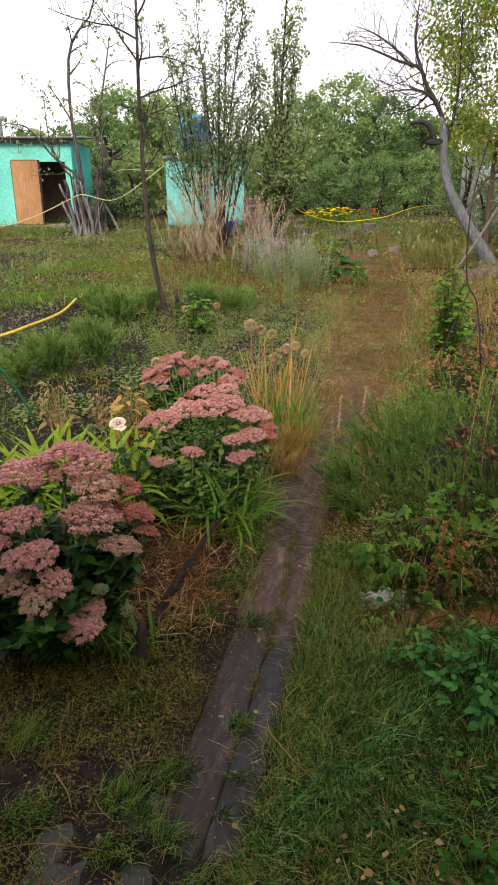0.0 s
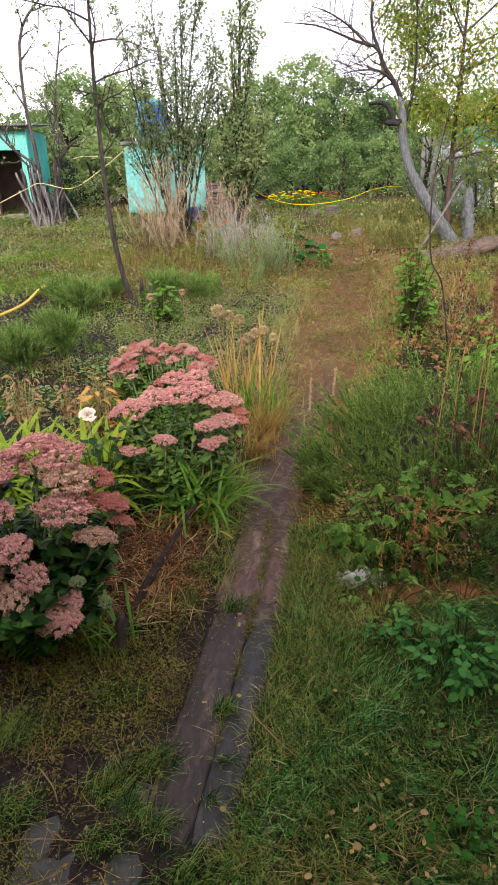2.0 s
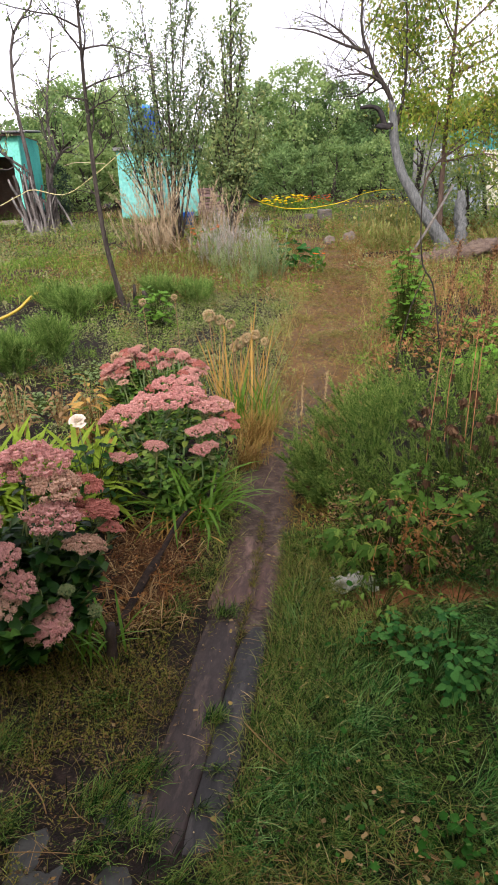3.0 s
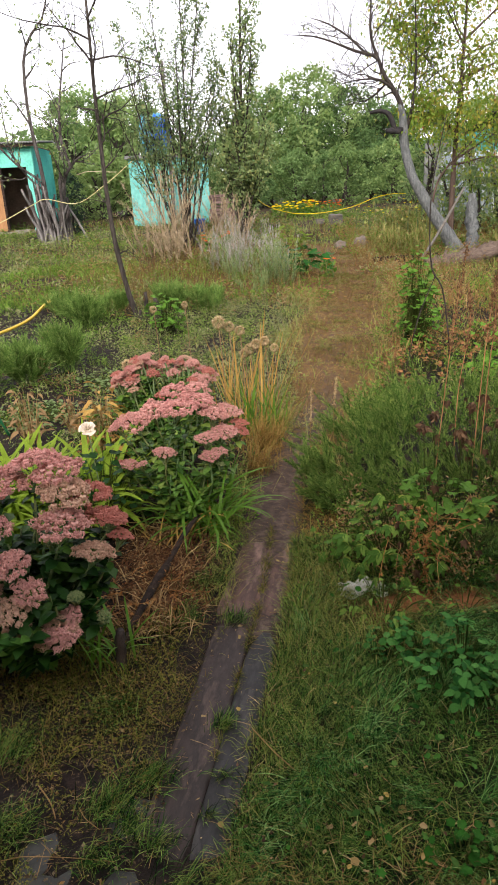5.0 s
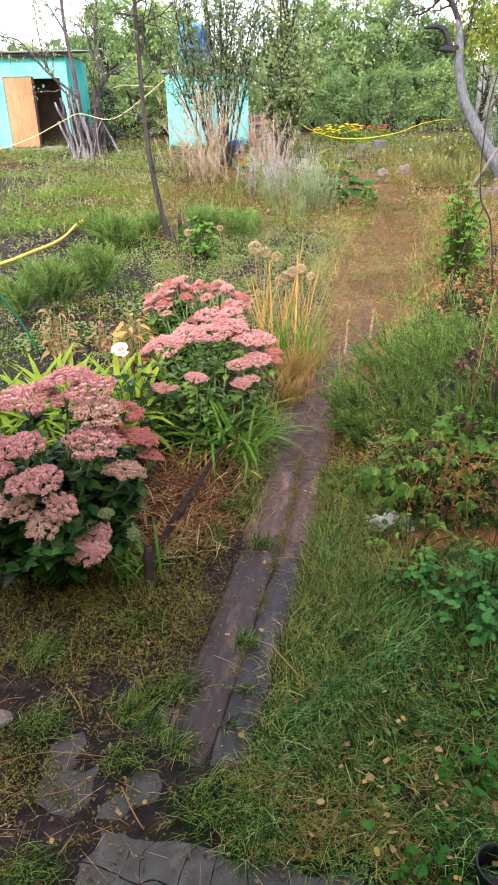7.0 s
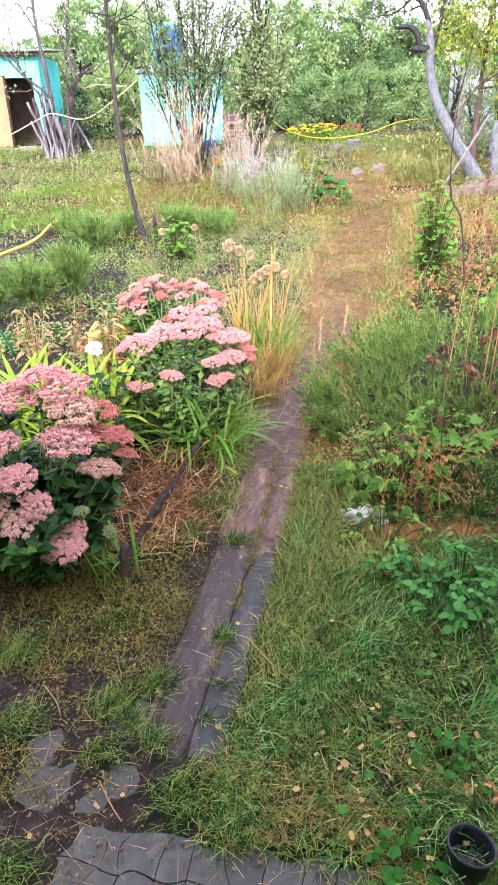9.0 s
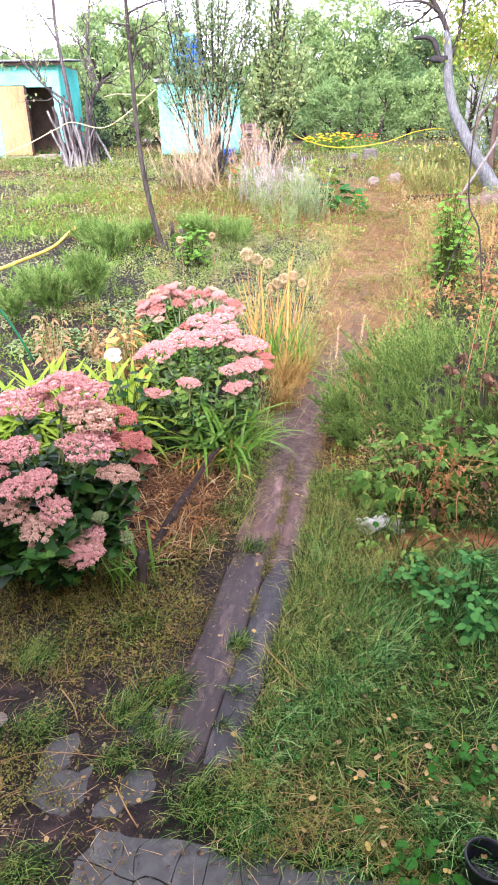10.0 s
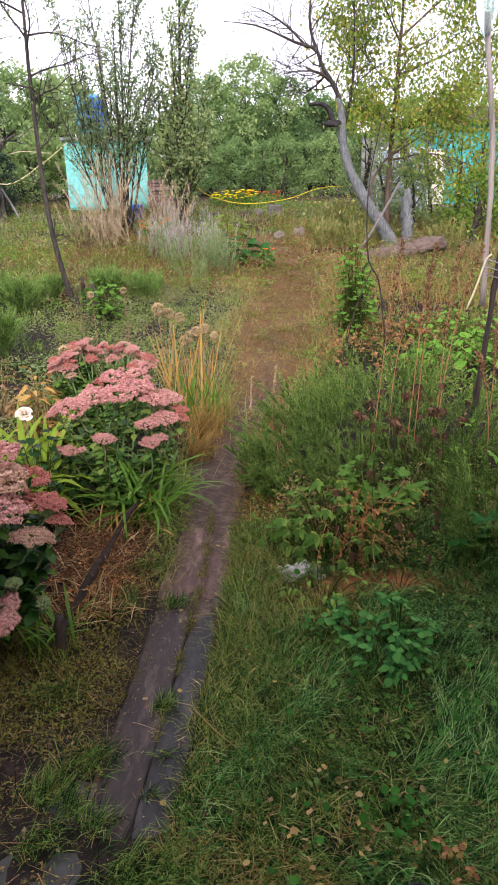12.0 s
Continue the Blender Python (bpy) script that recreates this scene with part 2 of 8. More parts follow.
M["board"] = surface("wet_board", [(32, 27, 25), (60, 50, 46), (44, 38, 35), (84, 70, 63), (56, 49, 45)], 3.4, 0.5, (3, 0.9, 1), 22, 0.55, 0.004, 0.16, rough_var=0.2, per_object=0.08)
M["board_grey"] = surface("wet_grey_board", [(30, 30, 30), (54, 53, 52), (41, 40, 39), (76, 73, 70), (50, 49, 47)], 3.4, 0.48, (3, 0.9, 1), 22, 0.55, 0.004, 0.16, rough_var=0.2)
M["board_brown"] = surface("worn_brown_board", [(52, 39, 34), (96, 73, 64), (72, 56, 50), (124, 100, 88), (80, 64, 57)], 3.4, 0.55, (3, 0.9, 1), 22, 0.5, 0.004, 0.14, rough_var=0.15, per_object=0.08)
M["slab"] = surface("wet_slab", [(42, 43, 41), (64, 65, 60), (53, 53, 49), (84, 83, 76)], 7, 0.42, None, 40, 0.5, 0.003, 0.16, rough_var=0.18, per_object=0.08)
M["edging"] = surface("rotten_edging", [(30, 23, 19), (52, 40, 32), (82, 66, 54)], 4, 0.8, (1, 8, 8), 40, 0.9, 0.014)
M["old_wood"] = surface("weathered_log", [(70, 60, 54), (112, 96, 84), (140, 126, 112)], 4, 0.8, (1, 8, 8), 30, 0.9, 0.02)
M["old_plank"] = surface("grey_plank", [(76, 74, 69), (106, 102, 95), (128, 122, 113)], 4, 0.8, (1, 10, 10), 30, 0.7, 0.01)
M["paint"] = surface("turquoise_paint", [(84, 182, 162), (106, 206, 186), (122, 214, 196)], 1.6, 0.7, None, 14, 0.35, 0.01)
M["paint_pale"] = surface("pale_turquoise_paint", [(86, 172, 162), (108, 190, 180), (128, 198, 190)], 1.8, 0.7, None, 14, 0.3, 0.01)
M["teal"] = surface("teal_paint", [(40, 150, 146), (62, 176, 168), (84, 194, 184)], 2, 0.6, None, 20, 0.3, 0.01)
M["ply"] = surface("plywood", [(152, 110, 72), (172, 128, 86), (186, 146, 104)], 2.2, 0.65, (1, 1, 0.25), 24, 0.25, 0.004)
M["dark_room"] = surface("dark_interior", [(108, 82, 70), (136, 106, 92), (156, 126, 108)], 3, 0.9, None, 20, 0.3, 0.01)
M["slate"] = surface("roof_slate", [(96, 98, 98), (126, 128, 126), (146, 148, 142)], 2.5, 0.75, None, 22, 0.5, 0.01)
M["concrete"] = surface("plinth_concrete", [(120, 112, 104), (148, 140, 130), (164, 156, 146)], 3, 0.85, None, 30, 0.6, 0.01)
M["stone"] = surface("field_stone", [(84, 76, 68), (112, 102, 92), (134, 124, 112)], 6, 0.8, None, 40, 0.7, 0.01)
M["blue"] = surface("blue_plastic", [(20, 84, 182), (30, 104, 204), (48, 124, 216)], 5, 0.4, None, 30, 0.2, 0.005)
M["barrel"] = surface("faded_barrel", [(62, 132, 156), (84, 150, 166), (96, 164, 172)], 3, 0.5, None, 30, 0.2, 0.005)
M["white_frame"] = surface("white_frame_paint", [(206, 212, 216), (224, 230, 234), (234, 238, 240)], 3, 0.5, None, 40, 0.2, 0.003)
M["cream"] = surface("cream_paint", [(206, 204, 176), (222, 220, 194), (230, 228, 206)], 2, 0.7, None, 30, 0.3, 0.005)
M["hose_yellow"] = surface("yellow_hose", [(186, 152, 38), (208, 178, 62), (218, 194, 90)], 20, 0.45, None, 80, 0.1, 0.001)
M["rope_yellow"] = surface("yellow_rope", [(224, 196, 30), (238, 212, 46)], 20, 0.5, None, 80, 0.2, 0.001)
M["hose_pale"] = surface("pale_hose", [(176, 168, 112), (196, 188, 134), (208, 202, 156)], 20, 0.6, None, 80, 0.1, 0.001, 0.2)
M["green_plastic"] = surface("green_plastic", [(10, 74, 44), (20, 92, 56)], 20, 0.4, None, 80, 0.1, 0.001)
M["pot"] = surface("black_pot_plastic", [(14, 16, 18), (24, 27, 30), (36, 39, 43)], 12, 0.42, None, 60, 0.2, 0.002, 0.22)
M["rag"] = surface("grey_cloth", [(150, 150, 142), (186, 184, 174), (208, 206, 196)], 9, 0.8, None, 120, 0.4, 0.003)
M["pole_wood"] = surface("grey_pole_wood", [(88, 82, 76), (140, 132, 122), (172, 166, 156)], 3, 0.75, (6, 6, 0.5), 40, 0.5, 0.006)
M["pale_wood"] = surface("bleached_wood", [(92, 89, 87), (124, 120, 116), (156, 152, 146)], 4, 0.85, (6, 6, 0.6), 30, 0.8, 0.015)
M["pole_dark"] = surface("tarred_pole_wood", [(28, 24, 23), (50, 42, 38), (84, 70, 62)], 3, 0.7, (6, 6, 0.5), 40, 0.5, 0.006)
M["brick_stack"] = surface("stacked_timber", [(96, 80, 78), (128, 106, 102), (150, 128, 122)], 3, 0.8, None, 30, 0.5, 0.01, per_object=0.15)
M["string"] = surface("cord", [(176, 162, 126), (200, 188, 156)], 20, 0.8, None, 200, 0.4, 0.001)


def ground_material():
    """Wet dark loam, moss and thin turf, brown thatch on the trodden way: zones from the colour layer 'zone'. The moss
    carries painted shade for the lawn.
    """
    m, nt, p = start_mat("garden_ground", 0.7, 0, 0.07)
    n1 = noise_out(nt, 2.2, 6, 0.7)
    n2 = noise_out(nt, 17, 6, 0.75)
    n3 = noise_out(nt, 130, 3, 0.7)
    soil = ramp(nt, n2, [(0.25, lin((17, 14, 13))), (0.5, lin((35, 29, 26))), (0.75, lin((68, 55, 48)))])
    # Moss darkened so its colour stands for shade between the lawn blades.
    moss = ramp(nt, n2, [(0.3, lin((14, 16, 9))), (0.5, lin((28, 30, 15))), (0.72, lin((62, 56, 32)))])
    thatch = ramp(nt, n2, [(0.3, lin((62, 47, 36))), (0.48, lin((94, 71, 47))), (0.6, lin((116, 92, 54))), (0.75, lin((98, 98, 50)))])
    clay = ramp(nt, n2, [(0.3, lin((116, 72, 48))), (0.7, lin((172, 112, 72)))])
    z = nt.nodes.new("ShaderNodeVertexColor")
    z.layer_name = "zone"
    sep = nt.nodes.new("ShaderNodeSeparateColor")
    nt.links.new(z.outputs["Color"], sep.inputs[0])

    def edge(v):
        a = nt.nodes.new("ShaderNodeMath")
        a.operation = "MULTIPLY_ADD"
        a.inputs[1].default_value, a.inputs[2].default_value = 0.9, -0.45
        nt.links.new(n1, a.inputs[0])
        b = nt.nodes.new("ShaderNodeMath")
        b.operation = "ADD"
        nt.links.new(v, b.inputs[0])
        nt.links.new(a.outputs[0], b.inputs[1])
        return ramp(nt, b.outputs[0], [(0.38, (0, 0, 0)), (0.62, (1, 1, 1))])

    col = mix(nt, edge(sep.outputs[0]), soil, thatch)
    col = mix(nt, edge(sep.outputs[1]), col, moss)
    col = mix(nt, sep.outputs[2], col, clay)
    mud = ramp(nt, n2, [(0.28, lin((46, 39, 35))), (0.5, lin((78, 65, 58))), (0.72, lin((114, 99, 89)))])
    col = mix(nt, edge(z.outputs["Alpha"]), col, mud)
    col = mix(nt, 0.7, col, ramp(nt, n3, [(0.3, (0.6, 0.6, 0.6)), (0.7, (1.2, 1.2, 1.2))]), "MULTIPLY")
    nt.links.new(col, p.inputs["Base Color"])
    r = nt.nodes.new("ShaderNodeMapRange")
    r.inputs[3].default_value, r.inputs[4].default_value = 0.35, 0.95
    nt.links.new(n2, r.inputs[0])
    nt.links.new(r.outputs[0], p.inputs["Roughness"])
    bump(nt, p, n2, 0.8, 0.02)
    return m


M["ground"] = ground_material()


# ---- mesh tools ----
rng = np.random.default_rng(7)


def g(x, y):
    """Height of the garden ground: level by the boards, rising gently towards the sheds."""
    x, y = np.asarray(x, float), np.asarray(y, float)
    s = np.clip(y - 5, 0, 17)
    z = 0.068 * s * s / (s + 1.2)
    far = np.clip((y - 4) / 6, 0, 1)
    z = z + (0.006 + 0.03 * far) * (np.sin(2.3 * x + 1.3 * np.sin(1.7 * y)) + np.sin(3.1 * y + 0.8 * x)) * 0.5
    return z - 0.006


class Soup:
    """Collects vertices and faces as arrays, many pieces to one mesh."""

    def __init__(self):
        self.v, self.q, self.t, self.n = [], [], [], 0

    def add(self, v, quads=None, tris=None):
        v = np.asarray(v, float).reshape(-1, 3)
        if quads is not None and len(quads):
            self.q.append(np.asarray(quads, int).reshape(-1, 4) + self.n)
        if tris is not None and len(tris):
            self.t.append(np.asarray(tris, int).reshape(-1, 3) + self.n)
        self.v.append(v)
        self.n += len(v)

    def mesh(self, name, mat, origin=(0, 0, 0), smooth=True):
        me = bpy.data.meshes.new(name)
        v = np.concatenate(self.v) - np.asarray(origin, float)
        q = np.concatenate(self.q) if self.q else np.zeros((0, 4), int)
        t = np.concatenate(self.t) if self.t else np.zeros((0, 3), int)
        me.vertices.add(len(v))
        me.vertices.foreach_set("co", v.astype(np.float32).ravel())
        loops = np.concatenate([q.ravel(), t.ravel()]).astype(np.int32)
        me.loops.add(len(loops))
        me.loops.foreach_set("vertex_index", loops)
        me.polygons.add(len(q) + len(t))
        starts = np.concatenate([np.arange(len(q)) * 4, len(q) * 4 + np.arange(len(t)) * 3]).astype(np.int32)
        me.polygons.foreach_set("loop_start", starts)
        me.polygons.foreach_set("use_smooth", np.full(len(q) + len(t), smooth))
        me.update(calc_edges=True)
        me.materials.append(mat)
        return me


def scatter(soup, tv, tq, tt, pos, R, S):
    """Adds a copy of a small template at each place, with its turn R (n,3,3) and size S (n,3)."""
    tv = np.asarray(tv, float)
    n, k = len(pos), len(tv)
    v = np.einsum("nij,nkj->nki", R, tv[None] * np.asarray(S, float)[:, None, :]) + np.asarray(pos)[:, None, :]
    off = (np.arange(n) * k)[:, None, None]
    q = (np.asarray(tq, int)[None] + off).reshape(-1, 4) if len(tq) else None
    t = (np.asarray(tt, int)[None] + off).reshape(-1, 3) if len(tt) else None
    soup.add(v, q, t)


def frames(d, twist=None):
    """Turns whose y axis runs along d and whose z axis leans to the sky."""
    d = d / np.linalg.norm(d, axis=1, keepdims=True)
    up = np.tile([0.02, 0.01, 1.0], (len(d), 1))
    x = np.cross(d, up)
    x /= np.linalg.norm(x, axis=1, keepdims=True) + 1e-9
    z = np.cross(x, d)
    if twist is not None:
        c, s = np.cos(twist)[:, None], np.sin(twist)[:, None]
        x, z = x * c + z * s, z * c - x * s
    return np.stack([x, d, z], axis=2)


def headings(az, pitch):
    return np.stack([np.cos(az) * np.cos(pitch), np.sin(az) * np.cos(pitch), np.sin(pitch)], axis=1)


LEAF4 = ([(0, 0, 0), (-0.5, 0.45, 0.1), (0, 1, -0.05), (0.5, 0.45, 0.1)], [], [(0, 2, 1), (0, 3, 2)])
LEAF8 = ([(0, 0, 0), (-0.38, 0.25, 0.06), (0, 0.3, -0.02), (0.38, 0.25, 0.06), (-0.42, 0.6, 0.04), (0, 0.65, -0.04), (0.42, 0.6, 0.04), (0, 1, -0.16)],
         [(1, 2, 5, 4), (2, 3, 6, 5)], [(0, 2, 1), (0, 3, 2), (4, 5, 7), (5, 6, 7)])


def lobed_leaf(points=5, depth=0.35, cup=0.12, seed=0):
    """A broad toothed leaf round its rib, as a fan with a raised rim."""
    r = np.random.default_rng(seed)
    n = points * 4 + 1
    v, t = [(0, 0.0, 0), (0, 0.48, -cup)], []
    for i in range(n):
        a = -math.pi * 0.92 + 2 * math.pi * 0.92 * i / (n - 1)
        lobe = 1 - depth * (0.5 - 0.5 * math.cos(i * math.pi / 2 + math.pi)) * (0.8 + 0.4 * r.random())
        v.append((0.52 * math.sin(a) * lobe, 0.5 + 0.52 * math.cos(a) * lobe, 0.05 * math.sin(3 * a) + 0.03 * r.normal() - 0.1 * max(0, math.cos(a))))
    for i in range(n - 1):
        t.append((1, 3 + i, 2 + i))
    t += [(1, 2, 0), (1, 0, n + 1)]
    return v, [], t


def blades(soup, base, L, W, az, t0, t1, seg=3, taper=0.7):
    """Grass blades and strap leaves: ribbons that leave the ground at t0 from upright and bend to t1."""
    base = np.asarray(base, float)
    n = len(base)
    L, W, az, t0, t1 = (np.broadcast_to(np.asarray(a, float), (n,)) for a in (L, W, az, t0, t1))
    h = np.stack([np.cos(az), np.sin(az)], 1)
    side = np.stack([-np.sin(az), np.cos(az), np.zeros(n)], 1)
    p = base.copy()
    rows = []
    for i in range(seg + 1):
        s = i / seg
        w = W * (0.55 + 0.9 * s if s < 0.35 else max(0.06, (1 - s) ** taper * 1.1))
        th = t0 + (t1 - t0) * s
        nrm = np.stack([-h[:, 0] * np.cos(th), -h[:, 1] * np.cos(th), np.sin(th)], 1) * (w * 0.18)[:, None]
        rows += [p - side * (w / 2)[:, None] + nrm, p + side * (w / 2)[:, None] + nrm]
        th2 = t0 + (t1 - t0) * (s + 0.5 / seg)
        st = (L / seg)[:, None]
        p = p + st * np.stack([h[:, 0] * np.sin(th2), h[:, 1] * np.sin(th2), np.cos(th2)], 1)
    v = np.stack(rows, 1)
    k = 2 * (seg + 1)
    tq = np.array([(2 * i, 2 * i + 1, 2 * i + 3, 2 * i + 2) for i in range(seg)])
    q = (tq[None] + (np.arange(n) * k)[:, None, None]).reshape(-1, 4)
    soup.add(v, q)


def needles(soup, base, d, L, W, r):
    """Fine pointed needles along the directions d, a slim triangle each."""
    side = np.cross(d, r.normal(size=d.shape))
    side /= np.linalg.norm(side, axis=1, keepdims=True) + 1e-9
    v = np.stack([base - side * W / 2, base + side * W / 2, base + d * L[:, None]], 1)
    soup.add(v, None, np.arange(3 * len(base)).reshape(-1, 3))


def tube(soup, pts, radii, sides=6, cap=True, lumps=0.0):
    pts = np.asarray(pts, float)
    n = len(pts)
    radii = np.broadcast_to(np.asarray(radii, float), (n,))
    d = np.gradient(pts, axis=0)
    d /= np.linalg.norm(d, axis=1, keepdims=True) + 1e-9
    ref = np.array([0.3, 0.9, 0.1]) if abs(d[0][2]) > 0.8 else np.array([0, 0, 1.0])
    x = np.cross(d, ref)
    x /= np.linalg.norm(x, axis=1, keepdims=True) + 1e-9
    y = np.cross(d, x)
    a = np.arange(sides) * 2 * math.pi / sides
    rr = radii[:, None] * (1 + lumps * rng.normal(size=(n, sides)))
    v = pts[:, None] + rr[..., None] * (x[:, None] * np.cos(a)[None, :, None] + y[:, None] * np.sin(a)[None, :, None])
    q = [(i * sides + j, i * sides + (j + 1) % sides, (i + 1) * sides + (j + 1) % sides, (i + 1) * sides + j) for i in range(n - 1) for j in range(sides)]
    v = v.reshape(-1, 3)
    t = []
    if cap:
        v = np.concatenate([v, pts[:1], pts[-1:]])
        b = n * sides
        t = [(b, (j + 1) % sides, j) for j in range(sides)] + [(b + 1, b - sides + j, b - sides + (j + 1) % sides) for j in range(sides)]
    soup.add(v, q, t)


def smooth_line(pts, n=16):
    """Catmull-Rom curve through the points."""
    p = np.asarray(pts, float)
    p = np.vstack([2 * p[0] - p[1], p, 2 * p[-1] - p[-2]])
    out = []
    m = len(p) - 3
    for u in np.linspace(0, m - 1e-6, n):
        i = int(u)
        f = u - i
        a, b, c, d = p[i:i + 4]
        out.append(0.5 * (2 * b + (c - a) * f + (2 * a - 5 * b + 4 * c - d) * f * f + (3 * b - a - 3 * c + d) * f ** 3))
    return np.array(out)


def box(soup, x0, x1, y0, y1, z0, z1, wob=0.0):
    v = np.array([(x, y, z) for z in (z0, z1) for y in (y0, y1) for x in (x0, x1)], float)
    if wob:
        v = v + rng.normal(size=v.shape) * wob
    soup.add(v, [(0, 2, 3, 1), (4, 5, 7, 6), (0, 1, 5, 4), (1, 3, 7, 5), (3, 2, 6, 7), (2, 0, 4, 6)])


def thing(name, at, label, category, group="", kind=""):
    e = new(name)
    e.location = at
    e.empty_display_size = 0.1
    return tagged(e, label, category, group, kind)


def part(name, data, parent, label="", loc=(0, 0, 0), rot=None, scale=1.0):
    ob = new(name, data)
    ob.parent = parent
    ob.location = loc
    if rot is not None:
        ob.rotation_euler = rot
    if scale != 1.0:
        ob.scale = (scale,) * 3 if isinstance(scale, (int, float)) else scale
    return tagged(ob, label)


def whole(name, data, label, category, group="", kind="", at=(0, 0, 0)):
    ob = new(name, data)
    ob.location = at
    return tagged(ob, label, category, group, kind)


def bevelled(name, size, mat, bev=0.01, seg=2, wob=0.0, seed=0):
    """A box with worn, rounded edges, its base at z 0 and its middle at x 0, y 0."""
    bm = bmesh.new()
    bmesh.ops.create_cube(bm, size=1)
    r = random.Random(seed)
    for v in bm.verts:
        v.co = Vector((v.co.x * size[0], v.co.y * size[1], (v.co.z + 0.5) * size[2]))
        if wob:
            v.co += Vector((r.gauss(0, wob), r.gauss(0, wob), r.gauss(0, wob * 0.5)))
    bmesh.ops.bevel(bm, geom=bm.edges[:], offset=bev, segments=seg, affect="EDGES", profile=0.6)
    me = bpy.data.meshes.new(name)
    bm.to_mesh(me)
    bm.free()
    me.materials.append(mat)
    return me


def ground_z(x, y):
    return float(g(x, y))


def path_mid(y):
    return np.interp(y, [0, 1.25, 2.23, 2.7, 3.4, 3.93, 4.6, 6.6, 9.4, 12, 17, 30], [-0.3, -0.05, 0.2, 0.285, 0.395, 0.53, 0.83, 1.32, 2.05, 2.15, 2.6, 3.0])


def path_half(y):
    return np.interp(y, [0, 1.25, 2.2, 3.4, 3.93, 4.6, 6.6, 9.4, 12, 17], [0.14, 0.13, 0.14, 0.15, 0.14, 0.22, 0.4, 0.47, 0.45, 0.4])


# ---- ground ----
def make_ground():
    xs = np.unique(np.round(np.concatenate([np.linspace(-1500, -60, 14), np.linspace(-60, -8, 18), np.linspace(-8, -2, 34), np.linspace(-2, 3, 84), np.linspace(3, 10, 36), np.linspace(10, 60, 18), np.linspace(60, 1500, 14)]), 4))
    ys = np.unique(np.round(np.concatenate([np.linspace(-1500, -40, 10), np.linspace(-40, -2, 12), np.linspace(-2, 6, 130), np.linspace(6, 24, 60), np.linspace(24, 60, 16), np.linspace(60, 2500, 20)]), 4))
    X, Y = np.meshgrid(xs, ys)
    Z = g(X, Y)
    near = (np.abs(X) < 4) & (Y > -2) & (Y < 9)
    for i, j in zip(*np.nonzero(near)):
        off = abs(X[i, j] - path_mid(Y[i, j])) - path_half(Y[i, j])
        k = min(1.0, max(0.15, off * 6))
        Z[i, j] += 0.022 * k * noise.fractal((X[i, j] * 5, Y[i, j] * 5, 0.3), 1.0, 2.0, 4)
    s = Soup()
    ny, nx = X.shape
    i, j = np.meshgrid(np.arange(ny - 1), np.arange(nx - 1), indexing="ij")
    a = (i * nx + j).ravel()
    s.add(np.stack([X, Y, Z], 2), np.stack([a, a + 1, a + nx + 1, a + nx], 1))
    me = s.mesh("ground", M["ground"])
    x, y = X.ravel(), Y.ravel()
    off = np.abs(x - path_mid(y)) - path_half(y) + 0.16 * np.sin(3.1 * y + 1.7 * np.sin(2.3 * x)) * np.clip((y - 4) / 2, 0, 1)
    thatch = np.clip(1 - off * 3, 0, 1) * np.clip((y - 3.2) / 1.0, 0, 1) * 1.1 + 0.45 * np.exp(-((x - 1.0) / 2.6) ** 2 - ((y - 11) / 3.0) ** 2)
    thatch = thatch * np.clip((14.5 - y) / 2.5, 0, 1)
    thatch = thatch * (0.88 + 0.12 * np.sin(5.3 * y + 2 * np.sin(4.1 * x)))
    thatch = thatch + 0.6 * np.exp(-((x + 0.2) / 0.2) ** 2 - ((y - 2.65) / 0.4) ** 2)
    thatch = thatch + 0.42 * np.clip((y - 8.5) / 2, 0, 1)
    moss = 0.4 * np.clip((y - 8.5) / 2, 0, 1) + 0.8 * ((x > path_mid(y) + 0.16) & (y < 3.6)) + 0.3 * ((x < path_mid(y)) & (y < 3.0))
    moss = np.where((y > 3.6) & (off < 0), 0.3, moss)
    yard = np.clip((y + 1.4) * 2, 0, 1) * np.clip((7 - np.abs(x)) / 3, 0, 1)
    moss = moss * yard + 0.4 * (1 - yard)
    clay = 0.9 * np.exp(-((x - 0.95) / 0.4) ** 4 - ((y - 2.2) / 0.15) ** 4)
    worn = np.abs(x - path_mid(y)) / path_half(y)
    mud = 0.95 * np.clip(1.5 - worn, 0, 1) * np.clip((y - 1.9) / 0.3, 0, 1) * np.clip((5.8 - y) / 1.6, 0, 1) + 0.44 * np.clip(1.1 - worn, 0, 1) * np.clip((y - 5) / 0.8, 0, 1) * np.clip((9.5 - y) / 2, 0, 1)
    mud = mud + 0.3 * (x < path_mid(y) + 0.1) * (y < 1.95) * (x > -1.6)
    col = np.stack([np.clip(thatch, 0, 1), np.clip(moss, 0, 1), clay, mud], 1)
    ca = me.color_attributes.new("zone", "FLOAT_COLOR", "POINT")
    ca.data.foreach_set("color", col.astype(np.float32).ravel())
    whole("ground", me, "dark wet garden soil with moss and brown thatch", "ground", kind="structure")


make_ground()


# ---- unseen house wall and eave behind the paving, added to close the place and shade the foreground ----
def back_wall():
    s = Soup()
    box(s, -7, 7, -1.5, -1.25, -0.1, 2.75)
    whole("wall_south", s.mesh("wall_south", M["cream"], (0, 0, 0), False), "plain cream wall, unseen, added to shade the foreground", "wall", kind="structure")
    s = Soup()
    box(s, -7.3, 7.3, -3.5, -0.45, 2.755, 2.9)
    whole("eave", s.mesh("eave", M["old_plank"], (0, 0, 0), False), "plain boarded overhang, unseen, added to shade the foreground", "roof", kind="structure")


back_wall()


